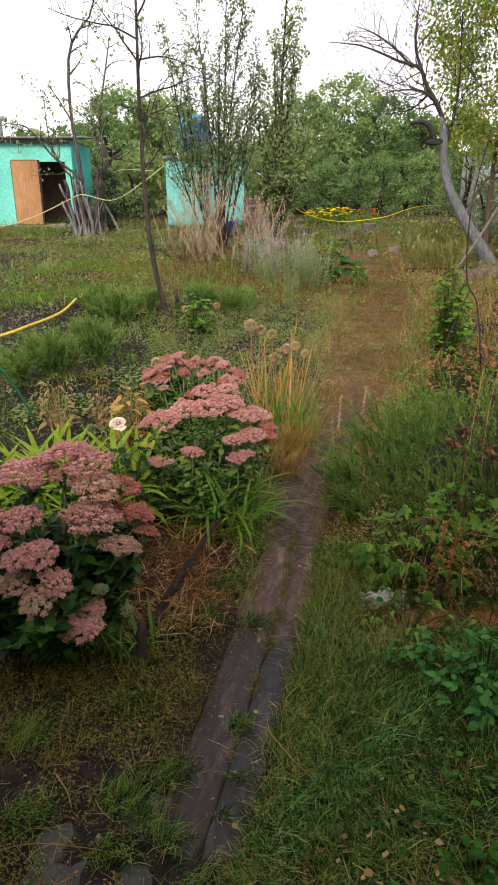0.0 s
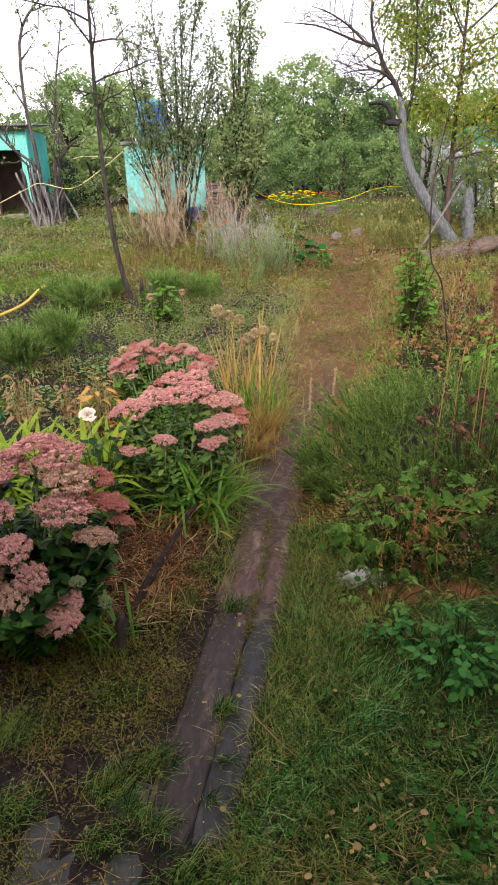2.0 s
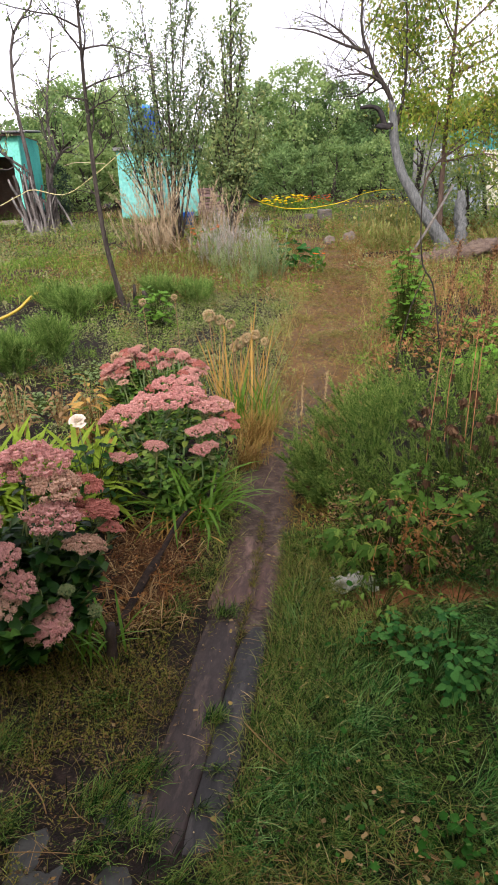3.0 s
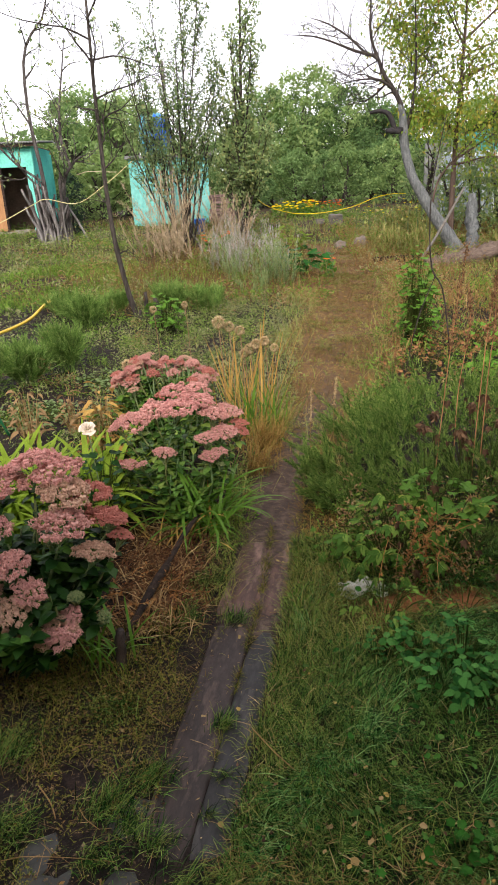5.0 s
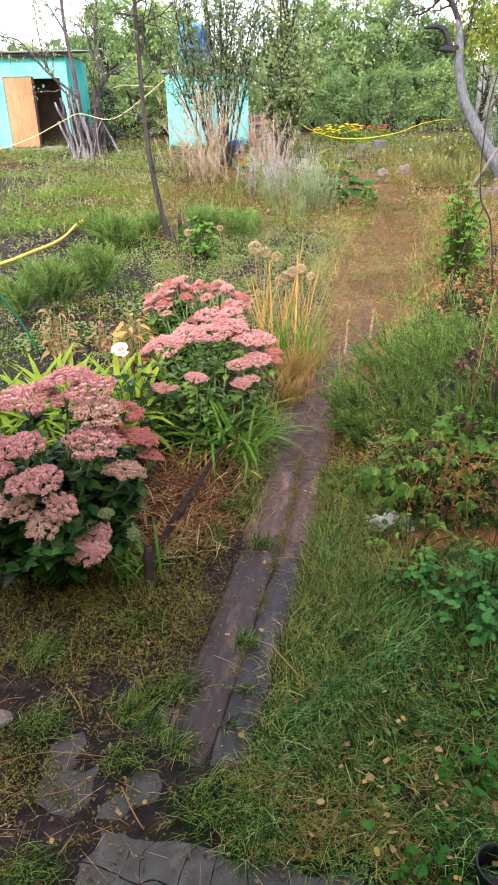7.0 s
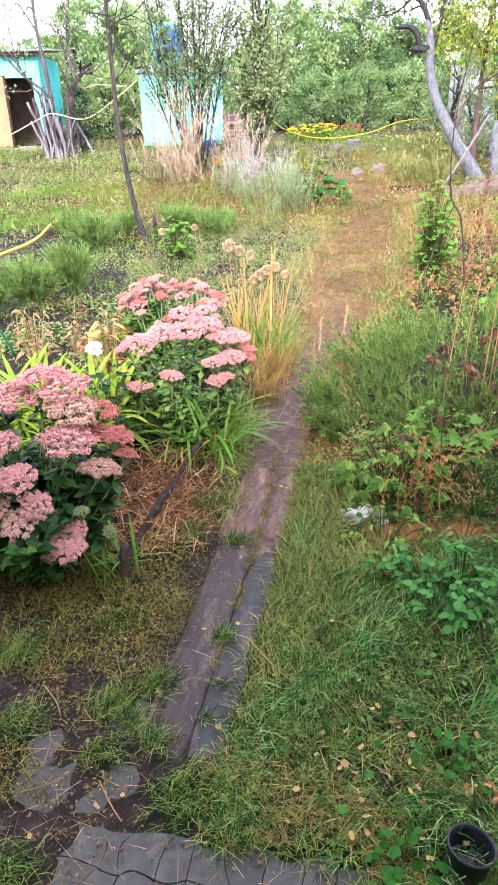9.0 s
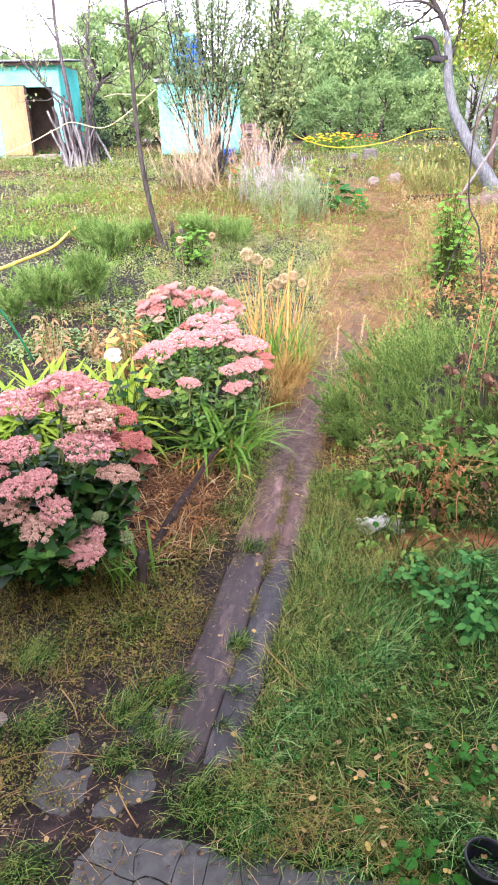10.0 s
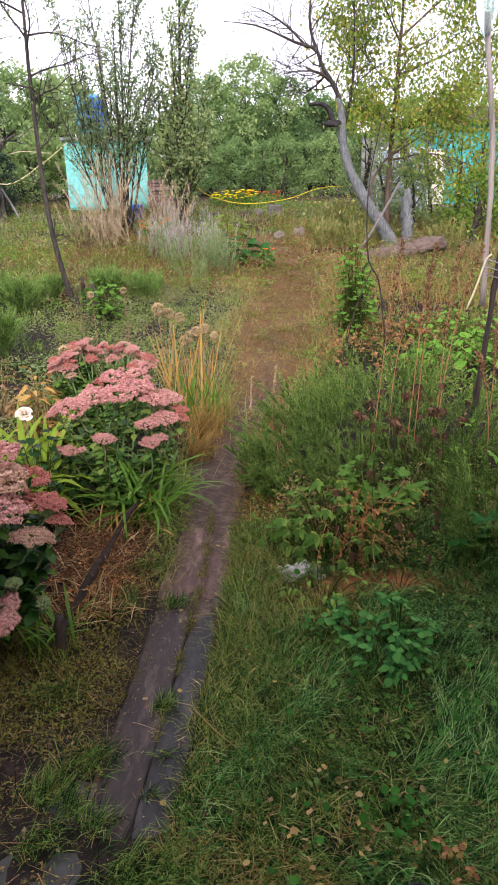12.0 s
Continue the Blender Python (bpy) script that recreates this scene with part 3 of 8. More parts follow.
# ---- sheds ----
def corrugated(x0, x1, y0, y1, z0, z1, wave=0.075, amp=0.022, thick=0.012):
    s = Soup()
    xs = np.arange(x0, x1 + 1e-6, wave / 4)
    prof = amp * np.sin((xs - x0) / wave * 2 * math.pi)
    ring = []
    for y, z in ((y0, z0), (y1, z1)):
        for dz in (0, -thick):
            ring.append(np.stack([xs, np.full_like(xs, y), z + prof + dz], 1))
    n = len(xs)
    v = np.concatenate(ring)
    q = []
    for a, b in ((0, 2), (3, 1), (1, 0), (2, 3)):
        i = np.arange(n - 1)
        q.append(np.stack([a * n + i, a * n + i + 1, b * n + i + 1, b * n + i], 1))
    s.add(v, np.concatenate(q), None)
    return s


def shed_with_door():
    base = (-6.2, 20.8, 0.72)
    e = thing("garden_shed", base, "turquoise painted garden shed with a plywood-patched dark doorway", "shed")

    def blocks(name, rows, mat, label="", wob=0.0):
        s = Soup()
        for r in rows:
            box(s, *r, wob=wob)
        return part(name, s.mesh(name, mat, base, False), e, label)

    x0, x1, yf, yb, zb, zt = -9.5, -4.41, 19.3, 21.7, 0.94, 3.06
    dx0, dx1, dz = -6.06, -4.55, 2.6
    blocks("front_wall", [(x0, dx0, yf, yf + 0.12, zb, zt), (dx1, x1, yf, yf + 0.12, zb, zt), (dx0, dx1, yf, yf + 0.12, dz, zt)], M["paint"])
    # Side walls get a deeper teal than the front, their shade put into colour.
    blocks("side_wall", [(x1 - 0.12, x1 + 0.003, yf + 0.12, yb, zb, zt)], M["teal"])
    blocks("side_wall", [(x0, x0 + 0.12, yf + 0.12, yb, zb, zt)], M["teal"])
    blocks("back_wall", [(x0 + 0.12, x1 - 0.12, yb - 0.12, yb, zb, zt)], M["dark_room"])
    blocks("partition", [(x0 + 0.12, x1 - 0.13, 21.0, 21.05, zb, zt - 0.02)], M["dark_room"], "dark inner partition")
    blocks("floor", [(x0 + 0.12, x1 - 0.12, yf + 0.12, yb - 0.12, zb - 0.03, zb + 0.02)], M["dark_room"])
    blocks("plinth", [(x0 - 0.02, x1 + 0.02, yf - 0.03, yb + 0.02, 0.55, zb - 0.002)], M["concrete"], "grey concrete plinth")
    blocks("ceiling_board", [(x0 + 0.02, x1 - 0.02, yf + 0.02, yb - 0.02, zt + 0.002, zt + 0.04)], M["dark_room"])
    blocks("plywood_panel", [(dx0 + 0.01, -5.34, yf + 0.02, yf + 0.06, zb + 0.02, dz - 0.01)], M["ply"], "bare tan plywood sheet")
    blocks("door_post", [(-5.338, -5.28, yf + 0.02, yf + 0.1, zb, dz - 0.004)], M["edging"])
    blocks("door_frame", [(dx1 - 0.05, dx1 - 0.002, yf - 0.01, yf + 0.1, zb, dz - 0.05), (-5.27, dx1 - 0.002, yf - 0.012, yf + 0.1, dz - 0.049, dz - 0.004)], M["paint"])
    blocks("threshold_block", [(-5.1, -4.7, yf - 0.2, yf - 0.04, 0.7, 0.98)], M["concrete"], "rough grey concrete block", 0.015)
    s = corrugated(x0 - 0.2, x1 + 0.26, yf - 0.22, yb + 0.2, 3.13, 3.34)
    part("roof", s.mesh("roof", M["slate"], base), e, "grey corrugated slate roof")
    s = Soup()
    box(s, x0 - 0.15, x1 + 0.2, yf - 0.17, yf - 0.14, 3.03, 3.09)
    part("eave_board", s.mesh("eave_board", M["edging"], base, False), e)
    s = Soup()
    tube(s, smooth_line([(-6.5, 20.2, 3.2), (-6.5, 20.2, 3.62), (-6.42, 20.2, 3.7), (-6.3, 20.2, 3.66)], 9), 0.06, 8)
    part("vent_pipe", s.mesh("vent_pipe", M["slate"], base), e)


def shower_shed():
    base = (-0.9, 20.3, 0.75)
    e = thing("shower_shed", base, "pale turquoise shower cabin half hidden behind shrubs", "shed")

    def blocks(name, rows, mat, label=""):
        s = Soup()
        for r in rows:
            box(s, *r)
        return part(name, s.mesh(name, mat, base, False), e, label)

    x0, x1, yf, yb = -1.93, 0.2, 19.5, 21.2
    blocks("front_wall", [(x0, x0 + 0.75, yf, yf + 0.08, 0.9, 2.62), (x1 - 0.28, x1, yf, yf + 0.08, 0.9, 2.62), (x0 + 0.75, x1 - 0.28, yf, yf + 0.08, 2.45, 2.62)], M["paint_pale"])
    blocks("door", [(x0 + 0.76, x1 - 0.29, yf + 0.02, yf + 0.06, 0.92, 2.44)], M["paint_pale"], "closed pale turquoise door")
    blocks("side_wall", [(x1 - 0.08, x1 + 0.002, yf + 0.08, yb, 0.9, 2.62)], M["paint"])
    blocks("side_wall", [(x0 - 0.002, x0 + 0.08, yf + 0.08, yb, 0.9, 2.62)], M["paint"])
    blocks("back_wall", [(x0 + 0.08, x1 - 0.08, yb - 0.08, yb, 0.9, 2.62)], M["paint"])
    blocks("roof", [(x0 - 0.08, x1 + 0.12, yf - 0.1, yb + 0.1, 2.622, 2.7)], M["slate"], "flat grey roof")
    blocks("plinth", [(x0 - 0.03, x1 + 0.03, yf - 0.04, yb + 0.03, 0.6, 0.898)], M["concrete"])
    s = Soup()
    pr = [(0.0, 0.30), (0.05, 0.34), (0.3, 0.36), (0.34, 0.38), (0.38, 0.36), (0.62, 0.36), (0.66, 0.38), (0.7, 0.36), (0.98, 0.34), (1.04, 0.28)]
    tube(s, [(-1.25, 20.1, 2.72 + h) for h, _ in pr], [r for _, r in pr], 18)
    barrel = part("water_barrel", s.mesh("water_barrel", M["barrel"], base), e, "faded blue-green water barrel")
    for k in range(9):
        s = Soup()
        a = rng.uniform(-1.7, 0.5)
        line = smooth_line([(-1.25 + 0.4 * math.cos(a), 20.1 + 0.4 * math.sin(a), 3.7), (-1.25 + 0.46 * math.cos(a), 20.1 + 0.46 * math.sin(a), 3.3), (-1.25 + 0.5 * math.cos(a + 0.2), 20.1 + 0.5 * math.sin(a + 0.2), 2.85)], 6)
        tube(s, line, [0.03, 0.06, 0.05, 0.07, 0.05, 0.02], 5, lumps=0.3)
        part("film_fold", s.mesh("film_fold", M["blue"], base), barrel, "crumpled blue film")


def timber_stack():
    at = (0.62, 19.2, ground_z(0.62, 19.2))
    e = thing("timber_stack", at, "stack of weathered grey-brown boards beside the cabin", "timber stack")
    r = random.Random(5)
    for k in range(9):
        me = bevelled("board", (0.75 + r.uniform(-0.1, 0.1), 0.5, 0.07), M["brick_stack"], 0.008, 1, 0.006, k)
        part("board", me, e, loc=(r.uniform(-0.06, 0.06), r.uniform(-0.05, 0.05), -0.02 + 0.086 * k), rot=(0, radians(r.uniform(-3, 3)), radians(r.uniform(-6, 6))))


def post(name, x, y, z0, z1, r, mat, label, lean=(0, 0)):
    s = Soup()
    line = smooth_line([(x, y, z0), (x + lean[0] * 0.5 + 0.01, y, (z0 + z1) / 2), (x + lean[0], y + lean[1], z1)], 8)
    tube(s, line, np.linspace(r, r * 0.85, 8), 8, lumps=0.04)
    whole(name, s.mesh(name, mat, (x, y, z0)), label, "post", at=(x, y, z0))


def greenhouse():
    """White-framed glazed lean-to behind the old trees."""
    base = (6.6, 17.2, 0.78)
    e = thing("greenhouse", base, "white-framed old greenhouse behind leafy branches", "greenhouse")
    glass = bpy.data.materials.new("greenhouse_glass")
    glass.use_nodes = True
    p = glass.node_tree.nodes["Principled BSDF"]
    p.inputs["Base Color"].default_value = (0.75, 0.86, 0.95, 1)
    p.inputs["Roughness"].default_value = 0.12
    p.inputs["Transmission Weight"].default_value = 0.6
    xs = np.linspace(5.85, 7.15, 6)
    for k, x in enumerate(xs):
        s = Soup()
        box(s, x - 0.025, x + 0.025, 17.0, 17.05, 0.75, 2.3 + 0.06 * math.sin(k))
        part("mullion", s.mesh("mullion", M["white_frame"], base, False), e)
    for z in (0.78, 1.5, 2.26):
        s = Soup()
        box(s, 5.84, 7.16, 17.003, 17.04, z, z + 0.05)
        part("rail", s.mesh("rail", M["white_frame"], base, False), e)
    for k in range(5):
        s = Soup()
        box(s, xs[k] + 0.026, xs[k + 1] - 0.026, 17.02, 17.026, 0.84, 2.25)
        part("pane", s.mesh("pane", glass, base, False), e)
    s = Soup()
    box(s, 5.84, 7.16, 18.4, 18.46, 0.75, 2.6)
    part("back_wall", s.mesh("back_wall", M["slate"], base, False), e)


def teal_house():
    base = (9.0, 19.5, 0.8)
    e = thing("summer_house", base, "teal and cream summer house seen through branches", "house")

    def blocks(name, rows, mat, label=""):
        s = Soup()
        for r in rows:
            box(s, *r)
        return part(name, s.mesh(name, mat, base, False), e, label)

    blocks("wall", [(8.05, 12.5, 18.0, 18.12, 0.95, 2.98)], M["teal"], "teal painted wall")
    blocks("side_wall", [(8.05, 8.17, 18.12, 22, 0.95, 2.98)], M["teal"])
    blocks("porch_wall", [(7.25, 8.045, 18.05, 18.13, 0.95, 2.3)], M["cream"], "cream painted porch panel")
    blocks("plinth", [(7.2, 12.5, 17.95, 22, 0.5, 0.945)], M["concrete"])
    s = Soup()
    v = [(7.95, 17.75, 2.98), (12.9, 17.75, 2.98), (12.9, 22.3, 2.98), (7.95, 22.3, 2.98), (8.3, 20.0, 3.5), (12.9, 20.0, 3.5)]
    v2 = [(x, y, z - 0.08) for x, y, z in v]
    s.add(v + v2, [(0, 1, 5, 4), (2, 3, 4, 5), (7, 6, 10, 11), (9, 8, 11, 10), (0, 6, 7, 1), (3, 2, 8, 9)], [(0, 4, 6), (6, 4, 10), (4, 3, 10), (3, 9, 10), (1, 7, 5), (5, 7, 11), (2, 5, 8), (5, 11, 8)])
    part("roof", s.mesh("roof", M["bark_dark"], base, False), e, "dark pitched roof")


shed_with_door()
shower_shed()
timber_stack()
post("fence_post", -0.8, 19.2, 0.8, 4.85, 0.05, M["old_plank"], "tall thin grey wooden post beside the cabin")
greenhouse()
teal_house()


# ---- trees ----
def unit(v):
    v = np.asarray(v, float)
    return v / (np.linalg.norm(v) + 1e-9)


def limb(r, start, d, length, n=6, wobble=0.18, up=0.0):
    pts, p, d = [np.asarray(start, float)], np.asarray(start, float), unit(d)
    for _ in range(n):
        d = unit(d + r.normal(size=3) * wobble + np.array([0, 0, up]))
        p = p + d * length / n
        pts.append(p)
    return np.array(pts)


def branch_out(soup, r, line, radii, count, lengths, spread, levels, up=0.05, sides=5, start=0.25, wobble=0.18, twigs=None, kids=4):
    """Side limbs along a line, and limbs on these, as tapered tubes; returns the thinnest lines."""
    twigs = [] if twigs is None else twigs
    radii = np.broadcast_to(np.asarray(radii, float), (len(line),))
    for k in range(count):
        u = start + (1 - start) * (k + r.random()) / count
        i = min(len(line) - 2, int(u * (len(line) - 1)))
        f = u * (len(line) - 1) - i
        p = line[i] * (1 - f) + line[i + 1] * f
        d0 = unit(line[i + 1] - line[i])
        a = r.uniform(0, 2 * math.pi)
        side = unit(np.cross(d0, [math.cos(a), math.sin(a), 0.3]))
        d = unit(d0 * math.cos(spread) + side * math.sin(spread))
        L = r.uniform(*lengths) * (1.15 - 0.5 * u)
        sub = limb(r, p, d, L, 5, wobble, up)
        r0 = min(radii[i] * 0.6, 0.012 + 0.018 * L)
        rr = np.linspace(r0, max(0.002, r0 * 0.3), len(sub))
        tube(soup, sub, rr, sides if r0 > 0.012 else 4, False)
        if levels > 1:
            branch_out(soup, r, sub, rr, kids, (L * 0.3, L * 0.6), spread * 0.95, levels - 1, up, 4, 0.25, wobble, twigs, kids)
        twigs.append(sub)
    return twigs


def leaves_on(r, lines, per_m, size, mat, name, origin, droop=0.3, template=LEAF4, near=0.05, wide=0.55):
    s = Soup()
    pos, dirs = [], []
    for ln in lines:
        seg = np.linalg.norm(np.diff(ln, axis=0), axis=1).sum()
        n = r.poisson(per_m * seg)
        if n == 0:
            continue
        u = r.uniform(0.2, 1, n) * (len(ln) - 1)
        i = np.minimum(u.astype(int), len(ln) - 2)
        f = (u - i)[:, None]
        pos.append(ln[i] * (1 - f) + ln[i + 1] * f + r.normal(size=(n, 3)) * near)
        d0 = unit(ln[-1] - ln[0])
        dirs.append(d0 * 0.7 + r.normal(size=(n, 3)) * 0.7 + np.array([0, 0, -droop]))
    if not pos:
        return None
    pos, dirs = np.concatenate(pos), np.concatenate(dirs)
    L = r.uniform(0.65, 1.25, len(pos)) * size
    scatter(s, *template, pos, frames(dirs, r.uniform(-1.2, 1.2, len(pos))), np.stack([L * wide, L, L], 1))
    return s.mesh(name, mat, origin)


def tree_of(name, label, at, bark, make, leaf=None, group=""):
    """A tree from its wood (a function that fills a soup and gives back twigs) and its leaves."""
    e = thing(name, at, label, "tree", group)
    s = Soup()
    twigs = make(s)
    part("trunk", s.mesh("trunk", bark, at), e)
    if leaf:
        for row in leaf:
            me = leaves_on(*row[:1], twigs, *row[1:4], "crown", at, *row[4:])
            if me:
                part("crown", me, e)
    return e


def thin_tree():
    r = np.random.default_rng(11)
    at = (-0.84, 8.3, ground_z(-0.84, 8.3))

    def wood(s):
        line = smooth_line([(-0.82, 8.3, 0.08), (-0.86, 8.3, 0.27), (-0.938, 8.3, 0.61), (-1.009, 8.3, 1.08), (-1.041, 8.3, 1.58), (-1.049, 8.3, 2.13), (-1.05, 8.3, 2.65), (-1.042, 8.3, 3.09), (-1.031, 8.3, 3.57), (-1.05, 8.35, 4.4), (-1.0, 8.35, 5.1)], 32)
        rr = np.linspace(0.037, 0.008, 32)
        rr[0] = 0.052
        tube(s, line, rr, 9, lumps=0.07)
        tw = []
        for z, d, L in ((2.98, (-0.62, -0.2, 0.72), 0.8), (3.0, (0.75, 0.2, 0.3), 0.9), (2.88, (0.6, -0.4, 0.5), 0.7), (2.4, (0.6, 0.3, 0.4), 0.55), (2.62, (0.75, 0, 0.12), 0.9), (2.15, (0.5, 0.2, 0.35), 0.5), (3.2, (-0.6, 0.3, 0.5), 1.1), (3.4, (0.5, -0.3, 0.5), 1.0), (3.65, (-0.5, 0.1, 0.55), 1.1), (3.9, (0.6, 0.2, 0.6), 1.1), (4.2, (-0.4, 0.3, 0.6), 0.9), (2.5, (-0.4, 0.3, 0.3), 0.4), (1.9, (0.6, -0.1, 0.5), 0.35), (1.5, (-0.5, 0.2, 0.5), 0.22), (0.95, (0.5, 0.2, 0.4), 0.15)):
            p = [np.interp(z, line[:, 2], line[:, k]) for k in range(3)]
            sub = limb(r, p, d, L, 7, 0.16, 0.03)
            rr2 = np.linspace(0.012, 0.0035, 8)
            tube(s, sub, rr2, 5, False)
            tw.append(sub)
            branch_out(s, r, sub, rr2, 8 if L > 0.4 else 3, (0.16, 0.45), 0.85, 2, 0.06, 4, 0.15, 0.2, tw, 3)
        return tw

    e = tree_of("bare_tree", "slender dark bare young tree standing in grass", at, M["bark_dark"], wood, [(r, 3, 0.05, M["pear_leaf"])])
    s = Soup()
    for x, y, h, lean in ((-0.72, 8.28, 0.42, (0.05, 0, 1)), (-0.66, 8.3, 0.3, (0.2, 0, 1)), (-0.78, 8.2, 0.2, (-0.1, 0, 1))):
        ln = limb(r, (x, y, 0.1), lean, h, 5, 0.08)
        tube(s, ln, np.linspace(0.03, 0.018, 6), 7, lumps=0.15)
    part("cut_sprout", s.mesh("cut_sprout", M["bark_dark"], at), e, "short dark cut sprouts at the foot")


def stump_tree():
    """Old split willow by the shed: a grey hollow bole with thin stems."""
    r = np.random.default_rng(12)
    at = (-3.55, 17.0, ground_z(-3.55, 17.0))

    def wood(s):
        for k in range(26):
            a = k * 0.75
            q = r.uniform(0.4, 1.1)
            x, y = -3.58 + 0.34 * q * math.cos(a), 17 + 0.22 * q * math.sin(a)
            h = r.uniform(0.5, 1.75)
            line = limb(r, (x, y, 0.6), (0.07 * math.cos(a), 0.06 * math.sin(a), 1), h, 8, 0.05)
            tube(s, line, np.linspace(0.075, 0.025, 9) * r.uniform(0.45, 1.1), 7, lumps=0.34)
        tw = []
        for pts, r0 in (([(-3.66, 17, 1.6), (-3.7, 17, 2.4), (-3.78, 17, 3.1), (-3.8, 17, 3.9), (-3.72, 17, 4.7), (-3.45, 17, 5.15), (-3.2, 17, 5.4), (-3.0, 17, 6.0)], 0.058),
                        ([(-3.3, 17, 1.5), (-3.2, 17, 2.1), (-2.95, 17, 2.45), (-2.75, 17, 2.6)], 0.06),
                        ([(-3.0, 17, 2.4), (-3.15, 17, 2.9), (-3.1, 17, 3.6), (-2.95, 17, 4.3), (-2.8, 17, 5.0)], 0.045),
                        ([(-3.15, 17, 2.6), (-3.3, 17, 3.1), (-3.35, 17, 3.6)], 0.03),
                        ([(-3.7, 16.8, 2.1), (-4.2, 16.7, 2.5), (-4.7, 16.6, 3.1), (-5.1, 16.6, 3.2)], 0.035),
                        ([(-3.7, 16.9, 1.9), (-4.05, 16.8, 2.3), (-4.3, 16.8, 2.9), (-4.35, 16.8, 3.9)], 0.028)):
            line = smooth_line(pts, 14)
            rr = np.linspace(r0, r0 * 0.3, 14)
            tube(s, line, rr, 6, False, lumps=0.06)
            tw.append(line[7:])
            branch_out(s, r, line, rr, 9, (0.5, 1.0), 0.9, 2, 0.07, 4, 0.25, 0.2, tw, 3)
        return tw

    e = tree_of("split_tree", "old grey split-trunk tree with bare thin stems beside the shed", at, M["bark_split"], wood, [(r, 7, 0.1, M["pear_leaf"])])
    s = Soup()
    for k in range(16):
        x = -3.55 + r.uniform(-0.3, 0.36)
        line = limb(r, (x, 16.72 + r.uniform(-0.08, 0.1), 0.62), (r.normal() * 0.07, 0.05, 1), r.uniform(0.5, 1.6), 7, 0.08)
        tube(s, line, np.linspace(0.04, 0.02, 8) * r.uniform(0.6, 1.3), 6, lumps=0.3)
    part("dead_wood", s.mesh("dead_wood", M["pale_wood"], at), e, "bleached splintered dead wood")


def column_tree(name, label, at, stems, leaf_mat, per_m, size, seed, side=0.5, count=26, low=0.14):
    r = np.random.default_rng(seed)
    at = (at[0], at[1], ground_z(*at))

    def wood(s):
        tw = []
        for (dx, dy, top, tx, ty, r0) in stems:
            p0 = (at[0] + dx, at[1] + dy, at[2] - 0.05)
            p1 = (at[0] + tx, at[1] + ty, top)
            mid = [(p0[k] * 0.55 + p1[k] * 0.45) + (r.normal() * 0.06 if k < 2 else 0) for k in range(3)]
            line = smooth_line([p0, mid, p1], 14)
            rr = np.linspace(r0, 0.008, 14)
            tube(s, line, rr, 6, False, lumps=0.05)
            tw.append(line[4:])
            branch_out(s, r, line, rr, count, (side * 0.6, side * 1.3), 0.55, 2, 0.16, 4, low, 0.14, tw, 3)
        return tw

    return tree_of(name, label, at, M["bark_dark"], wood, [(r, per_m, size, leaf_mat, 0.35, LEAF4, 0.04)])


